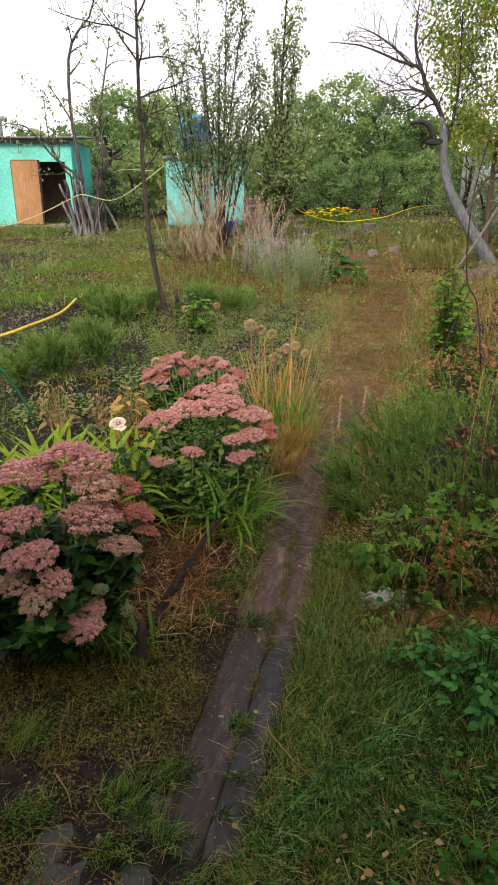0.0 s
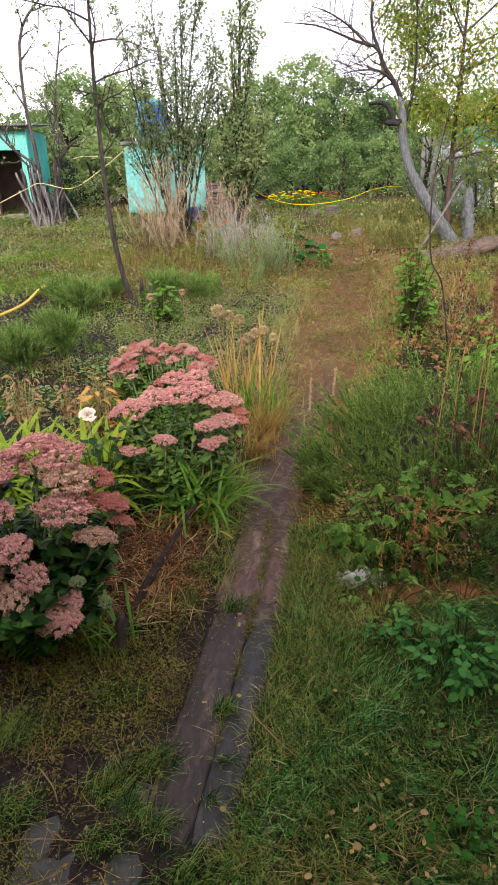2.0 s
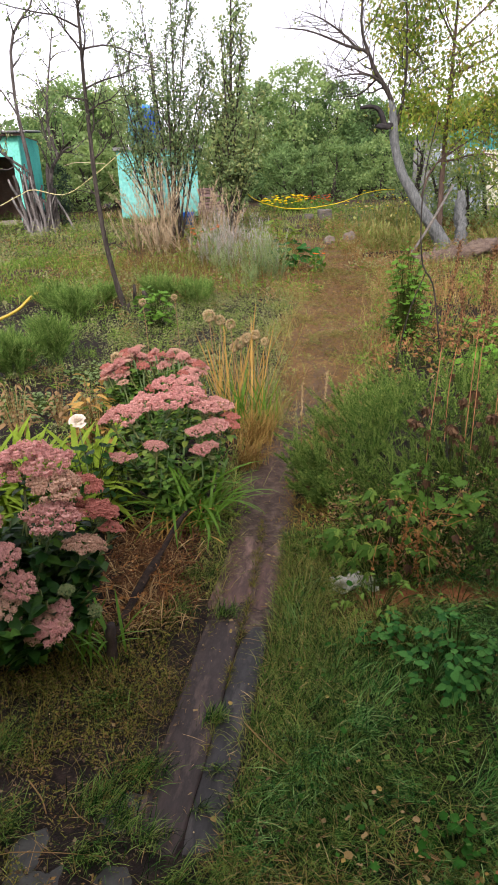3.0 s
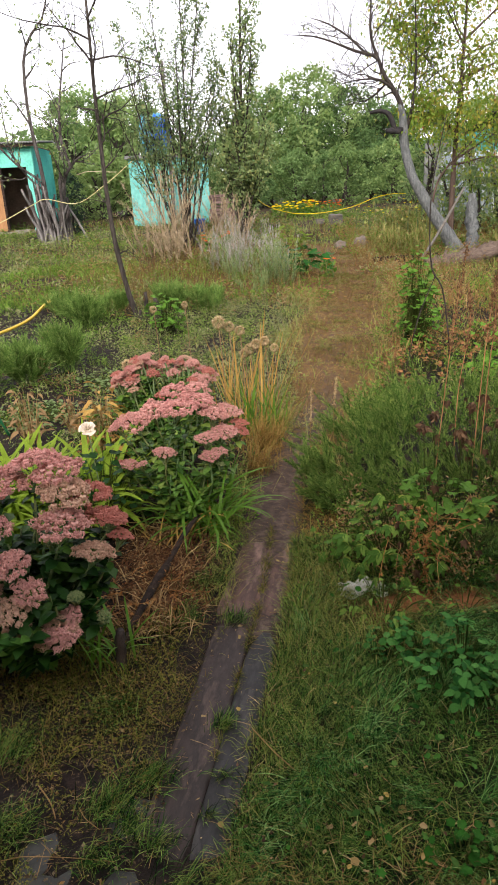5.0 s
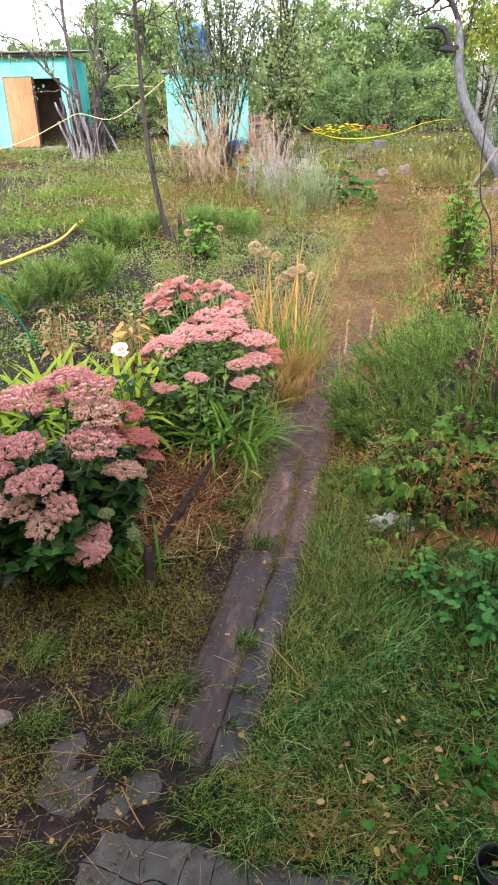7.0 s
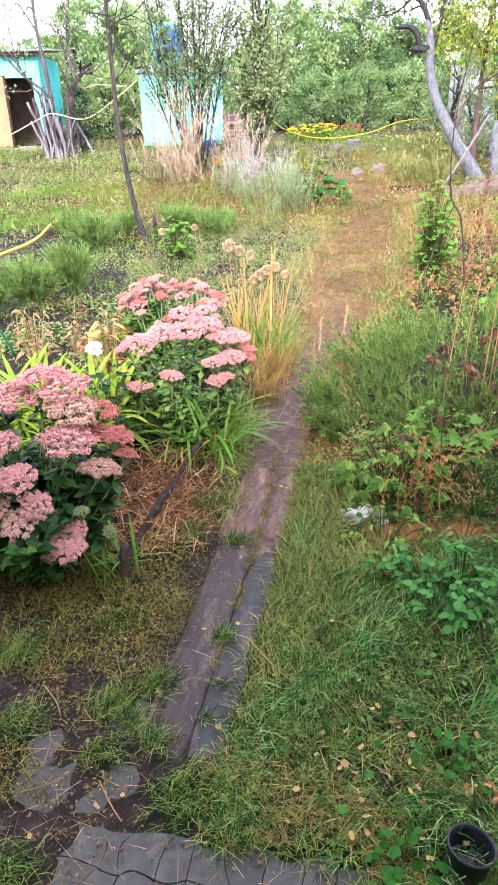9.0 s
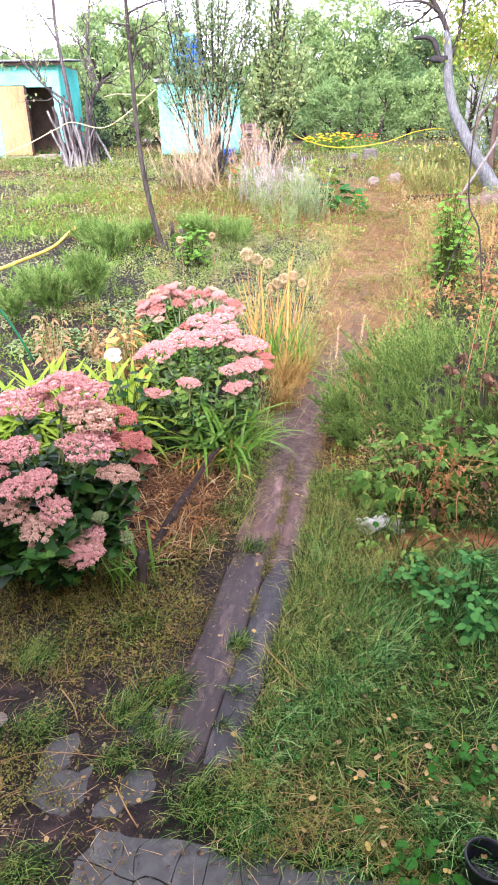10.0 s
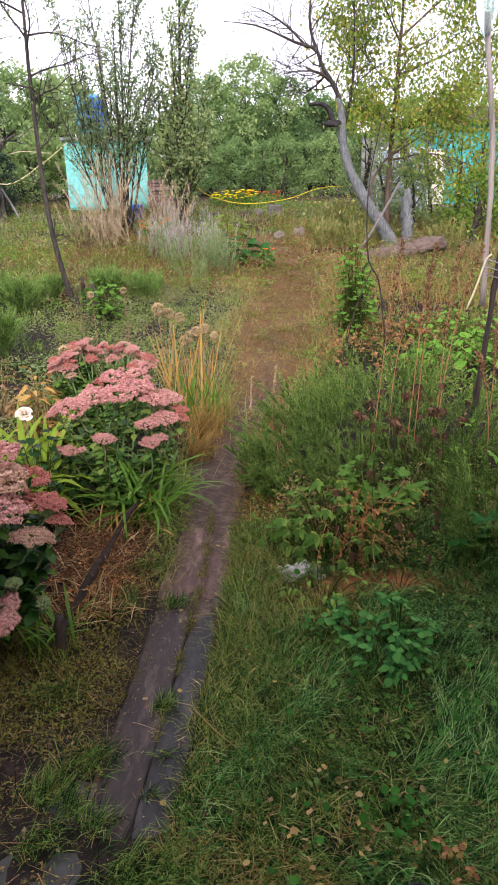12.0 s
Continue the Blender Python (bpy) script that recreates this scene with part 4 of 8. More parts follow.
def old_tree():
    r = np.random.default_rng(15)
    at = (4.35, 12.4, ground_z(4.35, 12.4))
    e = thing("old_apple_tree", at, "old grey leaning apple trunk with bare branches", "tree")
    s = Soup()
    line = smooth_line([(4.7, 12.4, 0.3), (4.44, 12.4, 0.72), (4.2, 12.4, 1.03), (3.95, 12.4, 1.4), (3.74, 12.4, 1.75), (3.6, 12.4, 2.2), (3.56, 12.4, 2.6), (3.5, 12.4, 2.9)], 22)
    rr = np.interp(np.linspace(0, 1, 22), [0, 0.17, 0.45, 0.82, 0.93, 1], [0.15, 0.112, 0.086, 0.074, 0.056, 0.038])
    tube(s, line, rr, 16, lumps=0.06)
    part("trunk", s.mesh("trunk", M["bark_grey"], at), e, "weathered grey leaning trunk")
    s = Soup()
    tw = []
    for pts, r0, r1 in (([(3.6, 12.42, 2.35), (3.55, 12.4, 2.75), (3.42, 12.4, 3.05), (3.2, 12.4, 3.35), (3.08, 12.4, 3.6), (2.75, 12.35, 3.68), (2.4, 12.3, 3.8), (2.0, 12.2, 3.9), (1.5, 12.1, 3.92)], 0.052, 0.005),
                        ([(3.1, 12.4, 3.58), (2.98, 12.4, 3.9), (2.97, 12.4, 4.3), (3.0, 12.4, 4.6)], 0.03, 0.006),
                        ([(2.95, 12.4, 3.62), (2.6, 12.5, 3.95), (2.3, 12.6, 4.15), (2.0, 12.6, 4.25)], 0.025, 0.005),
                        ([(3.4, 12.4, 3.1), (3.1, 12.3, 3.25), (2.75, 12.2, 3.25), (2.45, 12.2, 3.2)], 0.028, 0.006),
                        ([(3.3, 12.4, 3.25), (3.0, 12.5, 3.0), (2.7, 12.5, 2.95)], 0.022, 0.005),
                        ([(3.62, 12.4, 2.5), (3.72, 12.4, 2.9), (3.75, 12.4, 3.5), (3.7, 12.4, 4.4)], 0.035, 0.008)):
        ln = smooth_line(pts, 18)
        q = np.linspace(r0, r1, 18)
        tube(s, ln, q, 6, False, lumps=0.06)
        tw.append(ln[9:])
        branch_out(s, r, ln, q * 0.7, 17, (0.3, 0.95), 0.95, 3, 0.05, 4, 0.2, 0.2, tw, 3)
    part("branch", s.mesh("branch", M["bark_dark"], at), e, "dark bare crooked branches")
    me = leaves_on(r, tw, 0.25, 0.06, M["yellow_leaf"], "crown", at)
    part("crown", me, e, "a few yellowing leaves")
    s = Soup()
    tube(s, smooth_line([(3.52, 12.32, 2.48), (3.38, 12.28, 2.5), (3.3, 12.28, 2.7), (3.15, 12.28, 2.78), (2.95, 12.28, 2.76)], 12), np.interp(np.linspace(0, 1, 12), [0, 0.25, 0.5, 1], [0.05, 0.042, 0.045, 0.022]), 8, lumps=0.15)
    tube(s, smooth_line([(3.48, 12.26, 2.45), (3.34, 12.24, 2.46), (3.22, 12.24, 2.47)], 6), [0.035, 0.05, 0.042, 0.05, 0.035, 0.025], 8, lumps=0.15)
    part("dead_stub", s.mesh("dead_stub", M["bark_black"], at), e, "charred black hooked stub")


def leafy_apple():
    r = np.random.default_rng(16)
    at = (4.6, 12.9, ground_z(4.6, 12.9))

    def wood(s):
        tw = []
        for pts, r0, bl in (([(4.68, 12.9, 0.3), (4.66, 12.9, 1.5), (4.68, 12.9, 2.5), (4.72, 12.9, 3.5), (4.74, 12.9, 4.6), (4.7, 12.9, 5.6)], 0.08, 1.5),
                            ([(4.2, 12.7, 1.1), (4.35, 12.7, 1.7), (4.8, 12.6, 2.2), (5.3, 12.5, 2.7), (5.8, 12.4, 3.2)], 0.05, 0.9),
                            ([(4.72, 12.9, 2.0), (5.4, 12.9, 2.4), (6.1, 13, 2.7)], 0.045, 0.9),
                            ([(4.73, 12.9, 3.0), (4.1, 12.9, 3.6), (3.6, 13, 4.3)], 0.04, 1.0),
                            ([(4.7, 12.9, 1.9), (5.3, 12.6, 2.0), (6.0, 12.4, 1.8), (6.6, 12.3, 1.5)], 0.04, 0.9),
                            ([(4.7, 12.9, 2.4), (4.3, 12.6, 2.7), (3.95, 12.5, 2.9)], 0.03, 0.7),
                            ([(4.74, 12.9, 3.3), (5.5, 12.9, 3.6), (6.3, 13, 3.9), (7, 13, 4.0)], 0.05, 1.2),
                            ([(4.74, 12.9, 3.9), (5.6, 12.7, 4.6), (6.5, 12.6, 5.0)], 0.05, 1.2),
                            ([(4.73, 12.9, 3.8), (4.2, 12.8, 4.6), (3.7, 12.7, 5.3)], 0.045, 1.1)):
            ln = smooth_line(pts, 16)
            q = np.linspace(r0 * 0.75, r0 * 0.12, 16) * (1 if r0 > 0.07 else 0.6)
            tube(s, ln, q, 8, False, lumps=0.04)
            twigs = [ln[8:]]
            branch_out(s, r, ln, q, 12, (0.5 * bl, bl), 1.0, 3, 0.03, 4, 0.3, 0.2, twigs, 3)
            tw += [t for i, t in enumerate(twigs) if t[-1][2] > 2.5 or i % 4 == 0]
        return tw

    tree_of("apple_tree", "brown-barked apple tree with yellow-green autumn leaves", at, M["bark_red"], wood, [(r, 88.0, 0.078, M["yellow_leaf"], 0.9, LEAF4, 0.2), (r, 5.0, 0.066, M["autumn"], 0.9, LEAF4, 0.18)])


def crown_tree(r, height, spread, base, lumps, per, size, mat, puff=0.36):
    """Parts of a broad tree at the origin: trunk with limbs, and a crown of billowing leaf clumps with gaps between."""
    s = Soup()
    line = limb(r, (0, 0, -0.1), (0, 0, 1), height * 0.72, 7, 0.06)
    q = np.linspace(0.16, 0.04, 8) * min(1.0, spread / 1.5)
    tube(s, line, q, 8, False, lumps=0.05)
    P, D = [], []
    for k in range(lumps):
        u = (k + r.random()) / lumps
        a = k * 2.4 + r.normal(0, 0.4)
        z = base + (height - base) * u
        prof = math.sqrt(max(0.02, 1 - (1.75 * u - 0.72) ** 2 * (1 if u > 0.41 else 0.45)))
        rad = spread * prof * math.sqrt(r.uniform(0.2, 1)) * 0.82
        c = np.array([rad * math.cos(a), rad * math.sin(a), min(z + r.normal() * 0.06 * height, height * (0.97 - 0.3 * rad / spread))])
        if k % 3 == 0:
            i = min(len(line) - 1, int(u * len(line) * 0.9))
            sub = smooth_line([line[i], line[i] * 0.5 + c * 0.5 + np.array([0, 0, -0.1 * spread]), c], 5)
            tube(s, sub, np.linspace(0.035, 0.008, 5) * min(1.0, spread / 1.5), 4, False)
        size_k = spread * puff * r.uniform(0.45, 1.25) * (1.1 - 0.45 * u)
        n = int(per * r.uniform(0.7, 1.3))
        w = r.normal(size=(n, 3))
        w /= np.linalg.norm(w, axis=1, keepdims=True)
        w[:, 2] = np.where(w[:, 2] < -0.3, -w[:, 2], w[:, 2])
        P.append(c + w * size_k * r.uniform(0.55, 1.15, n)[:, None] * np.array([0.85, 0.85, 1.05]))
        D.append(w * 0.7 + r.normal(size=(n, 3)) * 0.55 + np.array([0, 0, -0.3]))
    wood = s.mesh("trunk", M["bark_dark"])
    s = Soup()
    P, D = np.concatenate(P), np.concatenate(D)
    n = len(P)
    L = r.uniform(0.6, 1.3, n) * size
    scatter(s, *LEAF4, P, frames(D, r.uniform(-1.3, 1.3, n)), np.stack([L * 0.72, L, L], 1))
    return wood, s.mesh("crown", mat)


def tree_line():
    """The wood behind the plots: a few grown trees, repeated with turns and sizes."""
    r = np.random.default_rng(21)
    kinds = []
    for h, sp, b, cl, per in ((5.2, 2.7, 0.5, 74, 120), (4.4, 2.2, 0.4, 60, 115), (3.2, 2.1, 0.15, 44, 120), (4.8, 0.9, 0.5, 34, 90)):
        kinds.append(crown_tree(r, h, sp, b, cl, int(per * 1.2), 0.125, M["far_leaf"], 0.27))
    spots = [(4.7, 31, 1.02, 0), (2.9, 30.5, 0.85, 0), (6.4, 31.5, 0.88, 0), (7.9, 30, 0.86, 1), (9.5, 29.5, 0.8, 1), (11.3, 29, 0.88, 1), (13.3, 28.5, 0.8, 0), (0.9, 31, 0.66, 1), (-0.8, 30, 0.64, 1), (-2.3, 29, 0.78, 1), (-3.8, 29.5, 0.82, 1), (-5.3, 30, 0.84, 1), (-6.9, 31, 0.8, 2), (-12.5, 31, 0.6, 2),
             (3.5, 26.5, 0.58, 2), (5.2, 26, 0.62, 2), (6.9, 25.5, 0.62, 2), (8.5, 25, 0.68, 2), (10.2, 24, 0.74, 2), (1.7, 26, 0.5, 2), (0.1, 25.5, 0.5, 2), (-2.5, 24.5, 0.86, 1), (-3.9, 24.5, 0.9, 1), (-3.2, 22.8, 0.6, 2), (12, 23, 0.85, 2), (14, 20, 0.9, 1), (14.5, 16, 0.9, 2), (4.35, 25.3, 0.4, 3), (-2.9, 27, 0.8, 3), (1.9, 28.5, 0.7, 1), (4.2, 34.5, 0.95, 1), (6.0, 35, 0.95, 1), (2.2, 34, 0.85, 1), (8.2, 34, 0.9, 1), (-4.4, 33, 0.9, 1)]
    for k, (x, y, sc, kind) in enumerate(spots):
        e = thing("broadleaf_tree", (x, y, ground_z(x, y)), "full green broadleaf tree in the wood behind the plots", "tree", "trees behind the plots")
        e.scale = (sc, sc, sc)
        e.rotation_euler = (0, 0, r.uniform(0, 6.28))
        wood, crown = kinds[kind]
        part("trunk", wood, e)
        part("crown", crown, e)


def far_woods():
    """Closed ring of distant trees round the place."""
    r = np.random.default_rng(22)
    s = Soup()
    for k in range(260):
        a = r.uniform(0, 2 * math.pi)
        R = r.uniform(48, 75)
        h = r.uniform(3.5, 6.5)
        c = np.array([R * math.cos(a), R * math.sin(a) + 5, 1.0])
        n = 110
        u = r.uniform(0, 1, n)
        ang = r.uniform(0, 6.28, n)
        rad = (1.2 + 1.6 * np.sin(math.pi * np.clip(u, 0.05, 0.97))) * np.sqrt(r.uniform(0.2, 1, n))
        pos = c + np.stack([rad * np.cos(ang), rad * np.sin(ang), u * h - 0.2], 1)
        d = r.normal(size=(n, 3)) + np.array([0, 0, -0.3])
        L = r.uniform(0.7, 1.5, n)
        scatter(s, *LEAF4, pos, frames(d, r.uniform(-1.3, 1.3, n)), np.stack([L * 0.8, L, L], 1))
    whole("far_woods", s.mesh("far_woods", M["far_leaf"]), "distant green woods along the horizon", "woods", kind="stuff")


thin_tree()
stump_tree()
column_tree("pear_tree", "narrow upright pear tree with small dull green leaves", (0.86, 14.8),
            [(0, 0, 5.6, 0.15, 0, 0.075), (0.02, 0.05, 4.6, 0.35, 0.1, 0.04), (-0.03, 0, 4.4, -0.1, -0.1, 0.035), (0.0, 0, 3.3, 0.6, 0.0, 0.03), (0.0, 0.0, 3.0, -0.4, 0.1, 0.03), (0.0, 0.0, 2.5, 0.5, -0.2, 0.025), (0.0, 0.1, 2.7, 0.1, 0.3, 0.025)], M["pear_leaf"], 44, 0.085, 31, 0.72, 20)
column_tree("tall_shrub", "tall many-stemmed leafy shrub in front of the cabin", (-0.4, 14.9),
            [(0, 0, 5.0, -0.35, 0, 0.032), (0.1, 0, 5.3, 0.6, 0, 0.032), (-0.1, 0.1, 4.6, -0.95, 0.1, 0.032), (0, -0.1, 4.4, 0.1, -0.2, 0.028), (0.15, 0, 4.0, 0.9, 0.1, 0.028), (-0.2, 0, 3.4, -1.25, -0.1, 0.026), (0, 0, 5.6, 0.25, 0.1, 0.032), (0.1, 0.1, 3.6, 0.75, -0.2, 0.026), (-0.1, 0, 3.8, -0.65, -0.2, 0.026), (0.0, 0, 3.1, 0.35, -0.2, 0.024), (-0.1, 0, 3.0, -0.3, -0.2, 0.024)], M["shrub_leaf"], 40, 0.068, 32, 0.85, 16, 0.3)
old_tree()
leafy_apple()


def hedge_bush(at, h, sp, mat, seed, n=36, per=40, size=0.068, label="dense leafy bush growing before the summer house"):
    r = np.random.default_rng(seed)
    wood, crown = crown_tree(r, h, sp, 0.1, n, per, size, M[mat], 0.42)
    e = thing("leafy_bush", spot(*at), label, "bush", "leafy bushes by the buildings")
    part("trunk", wood, e)
    part("crown", crown, e)


def spot(x, y, dz=0.0):
    return (x, y, ground_z(x, y) + dz)


for k, (x, y, h, sp, mt) in enumerate(((5.7, 14.2, 1.5, 0.6, "pear_leaf"), (6.5, 13.8, 2.2, 0.8, "yellow_leaf"), (7.4, 14.4, 2.6, 0.9, "yellow_leaf"), (8.3, 15.0, 2.6, 0.9, "pear_leaf"), (6.1, 12.2, 1.3, 0.7, "weed_green"), (7.3, 12.4, 1.6, 0.8, "weed_green"), (8.6, 13.0, 2.2, 0.9, "yellow_leaf"), (5.3, 16.4, 2.6, 0.8, "pear_leaf"), (9.6, 14.5, 3.0, 1.0, "yellow_leaf"), (8.9, 16.6, 3.0, 0.6, "yellow_leaf"), (5.5, 15.2, 2.0, 0.5, "pear_leaf"), (6.1, 15.6, 2.4, 0.55, "yellow_leaf"), (6.8, 15.8, 2.5, 0.6, "pear_leaf"))):
    hedge_bush((x, y), h, sp, mt, 700 + k)
# Bush added for a dark mass there; its darkness is leaf colour.
hedge_bush((-3.3, 18.1), 1.5, 0.36, "shade_leaf", 720, label="bush behind the split tree with shade put into its dark leaves")
tree_line()
far_woods()


# ---- small-plant tools ----
def part_m(name, data, parent, pos, R, scale, label=""):
    """A part at a world place, turned by the 3 x 3 R, under an unturned thing."""
    ob = new(name, data)
    ob.parent = parent
    m = Matrix([list(row) for row in R]).to_4x4()
    o = parent.location
    m.translation = Vector(pos) - o
    sc = scale if isinstance(scale, (tuple, list)) else (scale,) * 3
    ob.matrix_basis = m @ Matrix.Diagonal((*sc, 1))
    return tagged(ob, label)


def shared(name, template, mat, smooth=True):
    s = Soup()
    s.add(*template)
    return s.mesh(name, mat, (0, 0, 0), smooth)


def strap_mesh(name, mat, t0, t1, width=0.045, seg=7):
    """One arching strap leaf of unit length along +x."""
    s = Soup()
    blades(s, [(0, 0, 0)], 1.0, width, 0.0, t0, t1, seg, 0.4)
    return s.mesh(name, mat)



# ---- sedum clumps ----
def sedum_head_mesh(name, mat, seed, open_=1.0, fine=True):
    """A flat-topped cluster one unit across: lobes of small starry florets on a shallow dome."""
    r = np.random.default_rng(seed)
    lobes = [(0, 0, 0.1)]
    for ring, n in (((0.15, 5), (0.28, 9), (0.4, 14)) if fine else ((0.2, 5), (0.38, 8))):
        for k in range(n):
            a = 2 * math.pi * (k + r.uniform(-0.25, 0.25)) / n
            q = ring * r.uniform(0.85, 1.15)
            lobes.append((q * math.cos(a), q * math.sin(a), r.uniform(0.07, 0.115) * (1 if fine else 1.35)))
    star_v = [(0, 0, 0.4)] + [(0.5 * math.cos(2.094 * k), 0.5 * math.sin(2.094 * k), -0.1) for k in range(3)]
    star_t = [(0, 1, 2), (0, 2, 3), (0, 3, 1)]
    pos, up = [], []
    for lx, ly, lr in lobes:
        n = int(52 * (lr / 0.1) ** 2) if fine else 20
        cz = 0.2 * (1 - (lx * lx + ly * ly) / 0.25) + r.normal() * 0.03
        for _ in range(n):
            a, u = r.uniform(0, 6.283), math.sqrt(r.random()) * 1.4
            th = u * 1.15
            d = np.array([math.sin(th) * math.cos(a), math.sin(th) * math.sin(a), math.cos(th) * 0.8])
            pos.append(np.array([lx, ly, cz - 0.04]) + lr * d * r.uniform(0.75, 1.15))
            up.append(d + r.normal(size=3) * 0.25)
    pos, up = np.array(pos), np.array(up)
    R = frames(np.cross(up, r.normal(size=up.shape)) + 1e-6)
    x = R[:, :, 0]
    z = up / np.linalg.norm(up, axis=1, keepdims=True)
    x = np.cross(R[:, :, 1], z)
    x /= np.linalg.norm(x, axis=1, keepdims=True)
    R = np.stack([x, np.cross(z, x), z], 2)
    sz = r.uniform(0.03, 0.056, len(pos)) * open_ * (1 if fine else 1.9)
    s = Soup()
    scatter(s, star_v, [], star_t, pos, R, np.stack([sz, sz, sz], 1))
    for lx, ly, lr in lobes:
        cz = 0.2 * (1 - (lx * lx + ly * ly) / 0.25)
        tube(s, [(lx, ly, cz - 0.06), (lx, ly, cz), (lx, ly, cz + lr * 0.2)], [lr * 0.45, lr * 0.65, lr * 0.3], 6, False)
    return s.mesh(name, mat, (0, 0, 0), False)


HEADS = {"pink": [sedum_head_mesh("flower_head", M["sedum_pink"], 40 + k) for k in range(4)],
         "tan": [sedum_head_mesh("flower_head", M["sedum_tan"], 50 + k) for k in range(3)],
         "red": [sedum_head_mesh("flower_head", M["sedum_red"], 60 + k) for k in range(2)],
         "green": [sedum_head_mesh("flower_head", M["sedum_green"], 70 + k, 0.8) for k in range(2)],
         "far_pink": [sedum_head_mesh("flower_head", M["sedum_pink"], 75 + k, 1.0, False) for k in range(2)],
         "far_red": [sedum_head_mesh("flower_head", M["sedum_red"], 77 + k, 1.0, False) for k in range(2)]}


def sedum(at, label, heads, seed, leaf_size=0.06, extra=40, radius=0.3, height=0.4, spread=1.22, leaf_mat="sedum_leaf", leaf_top=0.93):
    r = np.random.default_rng(seed)
    at = spot(*at)
    e = thing("sedum_clump", at, label, "flowering plant", "sedum clumps in the flower bed")
    s = Soup()
    lv_pos, lv_d = [], []

    def stem(top, thick=0.0045):
        top = np.array(top)
        base = np.array(at) + np.array([(top[0] - at[0]) * 0.35 + r.normal() * 0.03, (top[1] - at[1]) * 0.35 + r.normal() * 0.03, 0.0])
        base[2] = ground_z(base[0], base[1])
        line = smooth_line([base, base * 0.5 + top * 0.5 + np.array([r.normal() * 0.02, r.normal() * 0.02, 0.03]), top], 9)
        tube(s, line, np.linspace(thick * 1.4, thick, 9), 5, False)
        for k in range(int(len(line) * 1.8)):
            u = r.uniform(0.2, leaf_top)
            p = line[int(u * 8)] * (1 - (u * 8) % 1) + line[min(8, int(u * 8) + 1)] * ((u * 8) % 1)
            a = r.uniform(0, 6.283)
            for b in (a, a + math.pi):
                lv_pos.append(p)
                lv_d.append(headings(np.array([b]), np.array([r.uniform(-0.3, 0.6)]))[0])
        return line

    for (x, y, z, w, kind) in heads:
        line = stem((x, y, z - 0.035))
        mesh = HEADS[kind][r.integers(len(HEADS[kind]))]
        out = np.array([x - at[0], y - at[1], 0]) * 0.7 + np.array([r.normal(0, 0.12), -0.08 + r.normal(0, 0.1), 0])
        zax = unit(np.array([out[0], out[1], 1.0]))
        xax = unit(np.cross([0, 1, 0.2], zax))
        a = r.uniform(0, 6.28)
        yax = np.cross(zax, xax)
        xr = xax * math.cos(a) + yax * math.sin(a)
        R = np.stack([xr, np.cross(zax, xr), zax], 1)
        w *= spread
        part_m("flower_head", mesh, e, (x, y, z - 0.012), R, (w, w * r.uniform(0.85, 1.0), w * (r.uniform(1.2, 1.7) if kind[:3] == "far" else r.uniform(0.9, 1.2))))
        for k in range(0 if kind[:3] == "far" else 9):
            b = 2 * math.pi * k / 9
            tip = np.array([x, y, z - 0.015]) + (xr * math.cos(b) + np.cross(zax, xr) * math.sin(b)) * w * 0.3
            tube(s, smooth_line([line[-2], line[-1] * 0.6 + tip * 0.4 - zax * 0.012, tip], 4), 0.0022, 4, False)
    for k in range(extra):
        a, q = r.uniform(0, 6.283), radius * math.sqrt(r.random())
        stem((at[0] + q * math.cos(a), at[1] + q * math.sin(a), at[2] + height * r.uniform(0.35, 0.8) * (1 + 0.8 * q * math.sin(a))), 0.0035)
    part("stem", s.mesh("stem", M["sedum_stem"], at), e)
    s = Soup()
    n = len(lv_pos)
    L = r.uniform(0.6, 1.2, n) * leaf_size
    scatter(s, *LEAF8, np.array(lv_pos), frames(np.array(lv_d), r.uniform(-0.5, 0.5, n)), np.stack([L * 0.62, L, L], 1))
    ob = part("foliage", s.mesh("foliage", M[leaf_mat], at), e, "green fleshy leaves")
    ob["kind"] = "stuff"
    return e


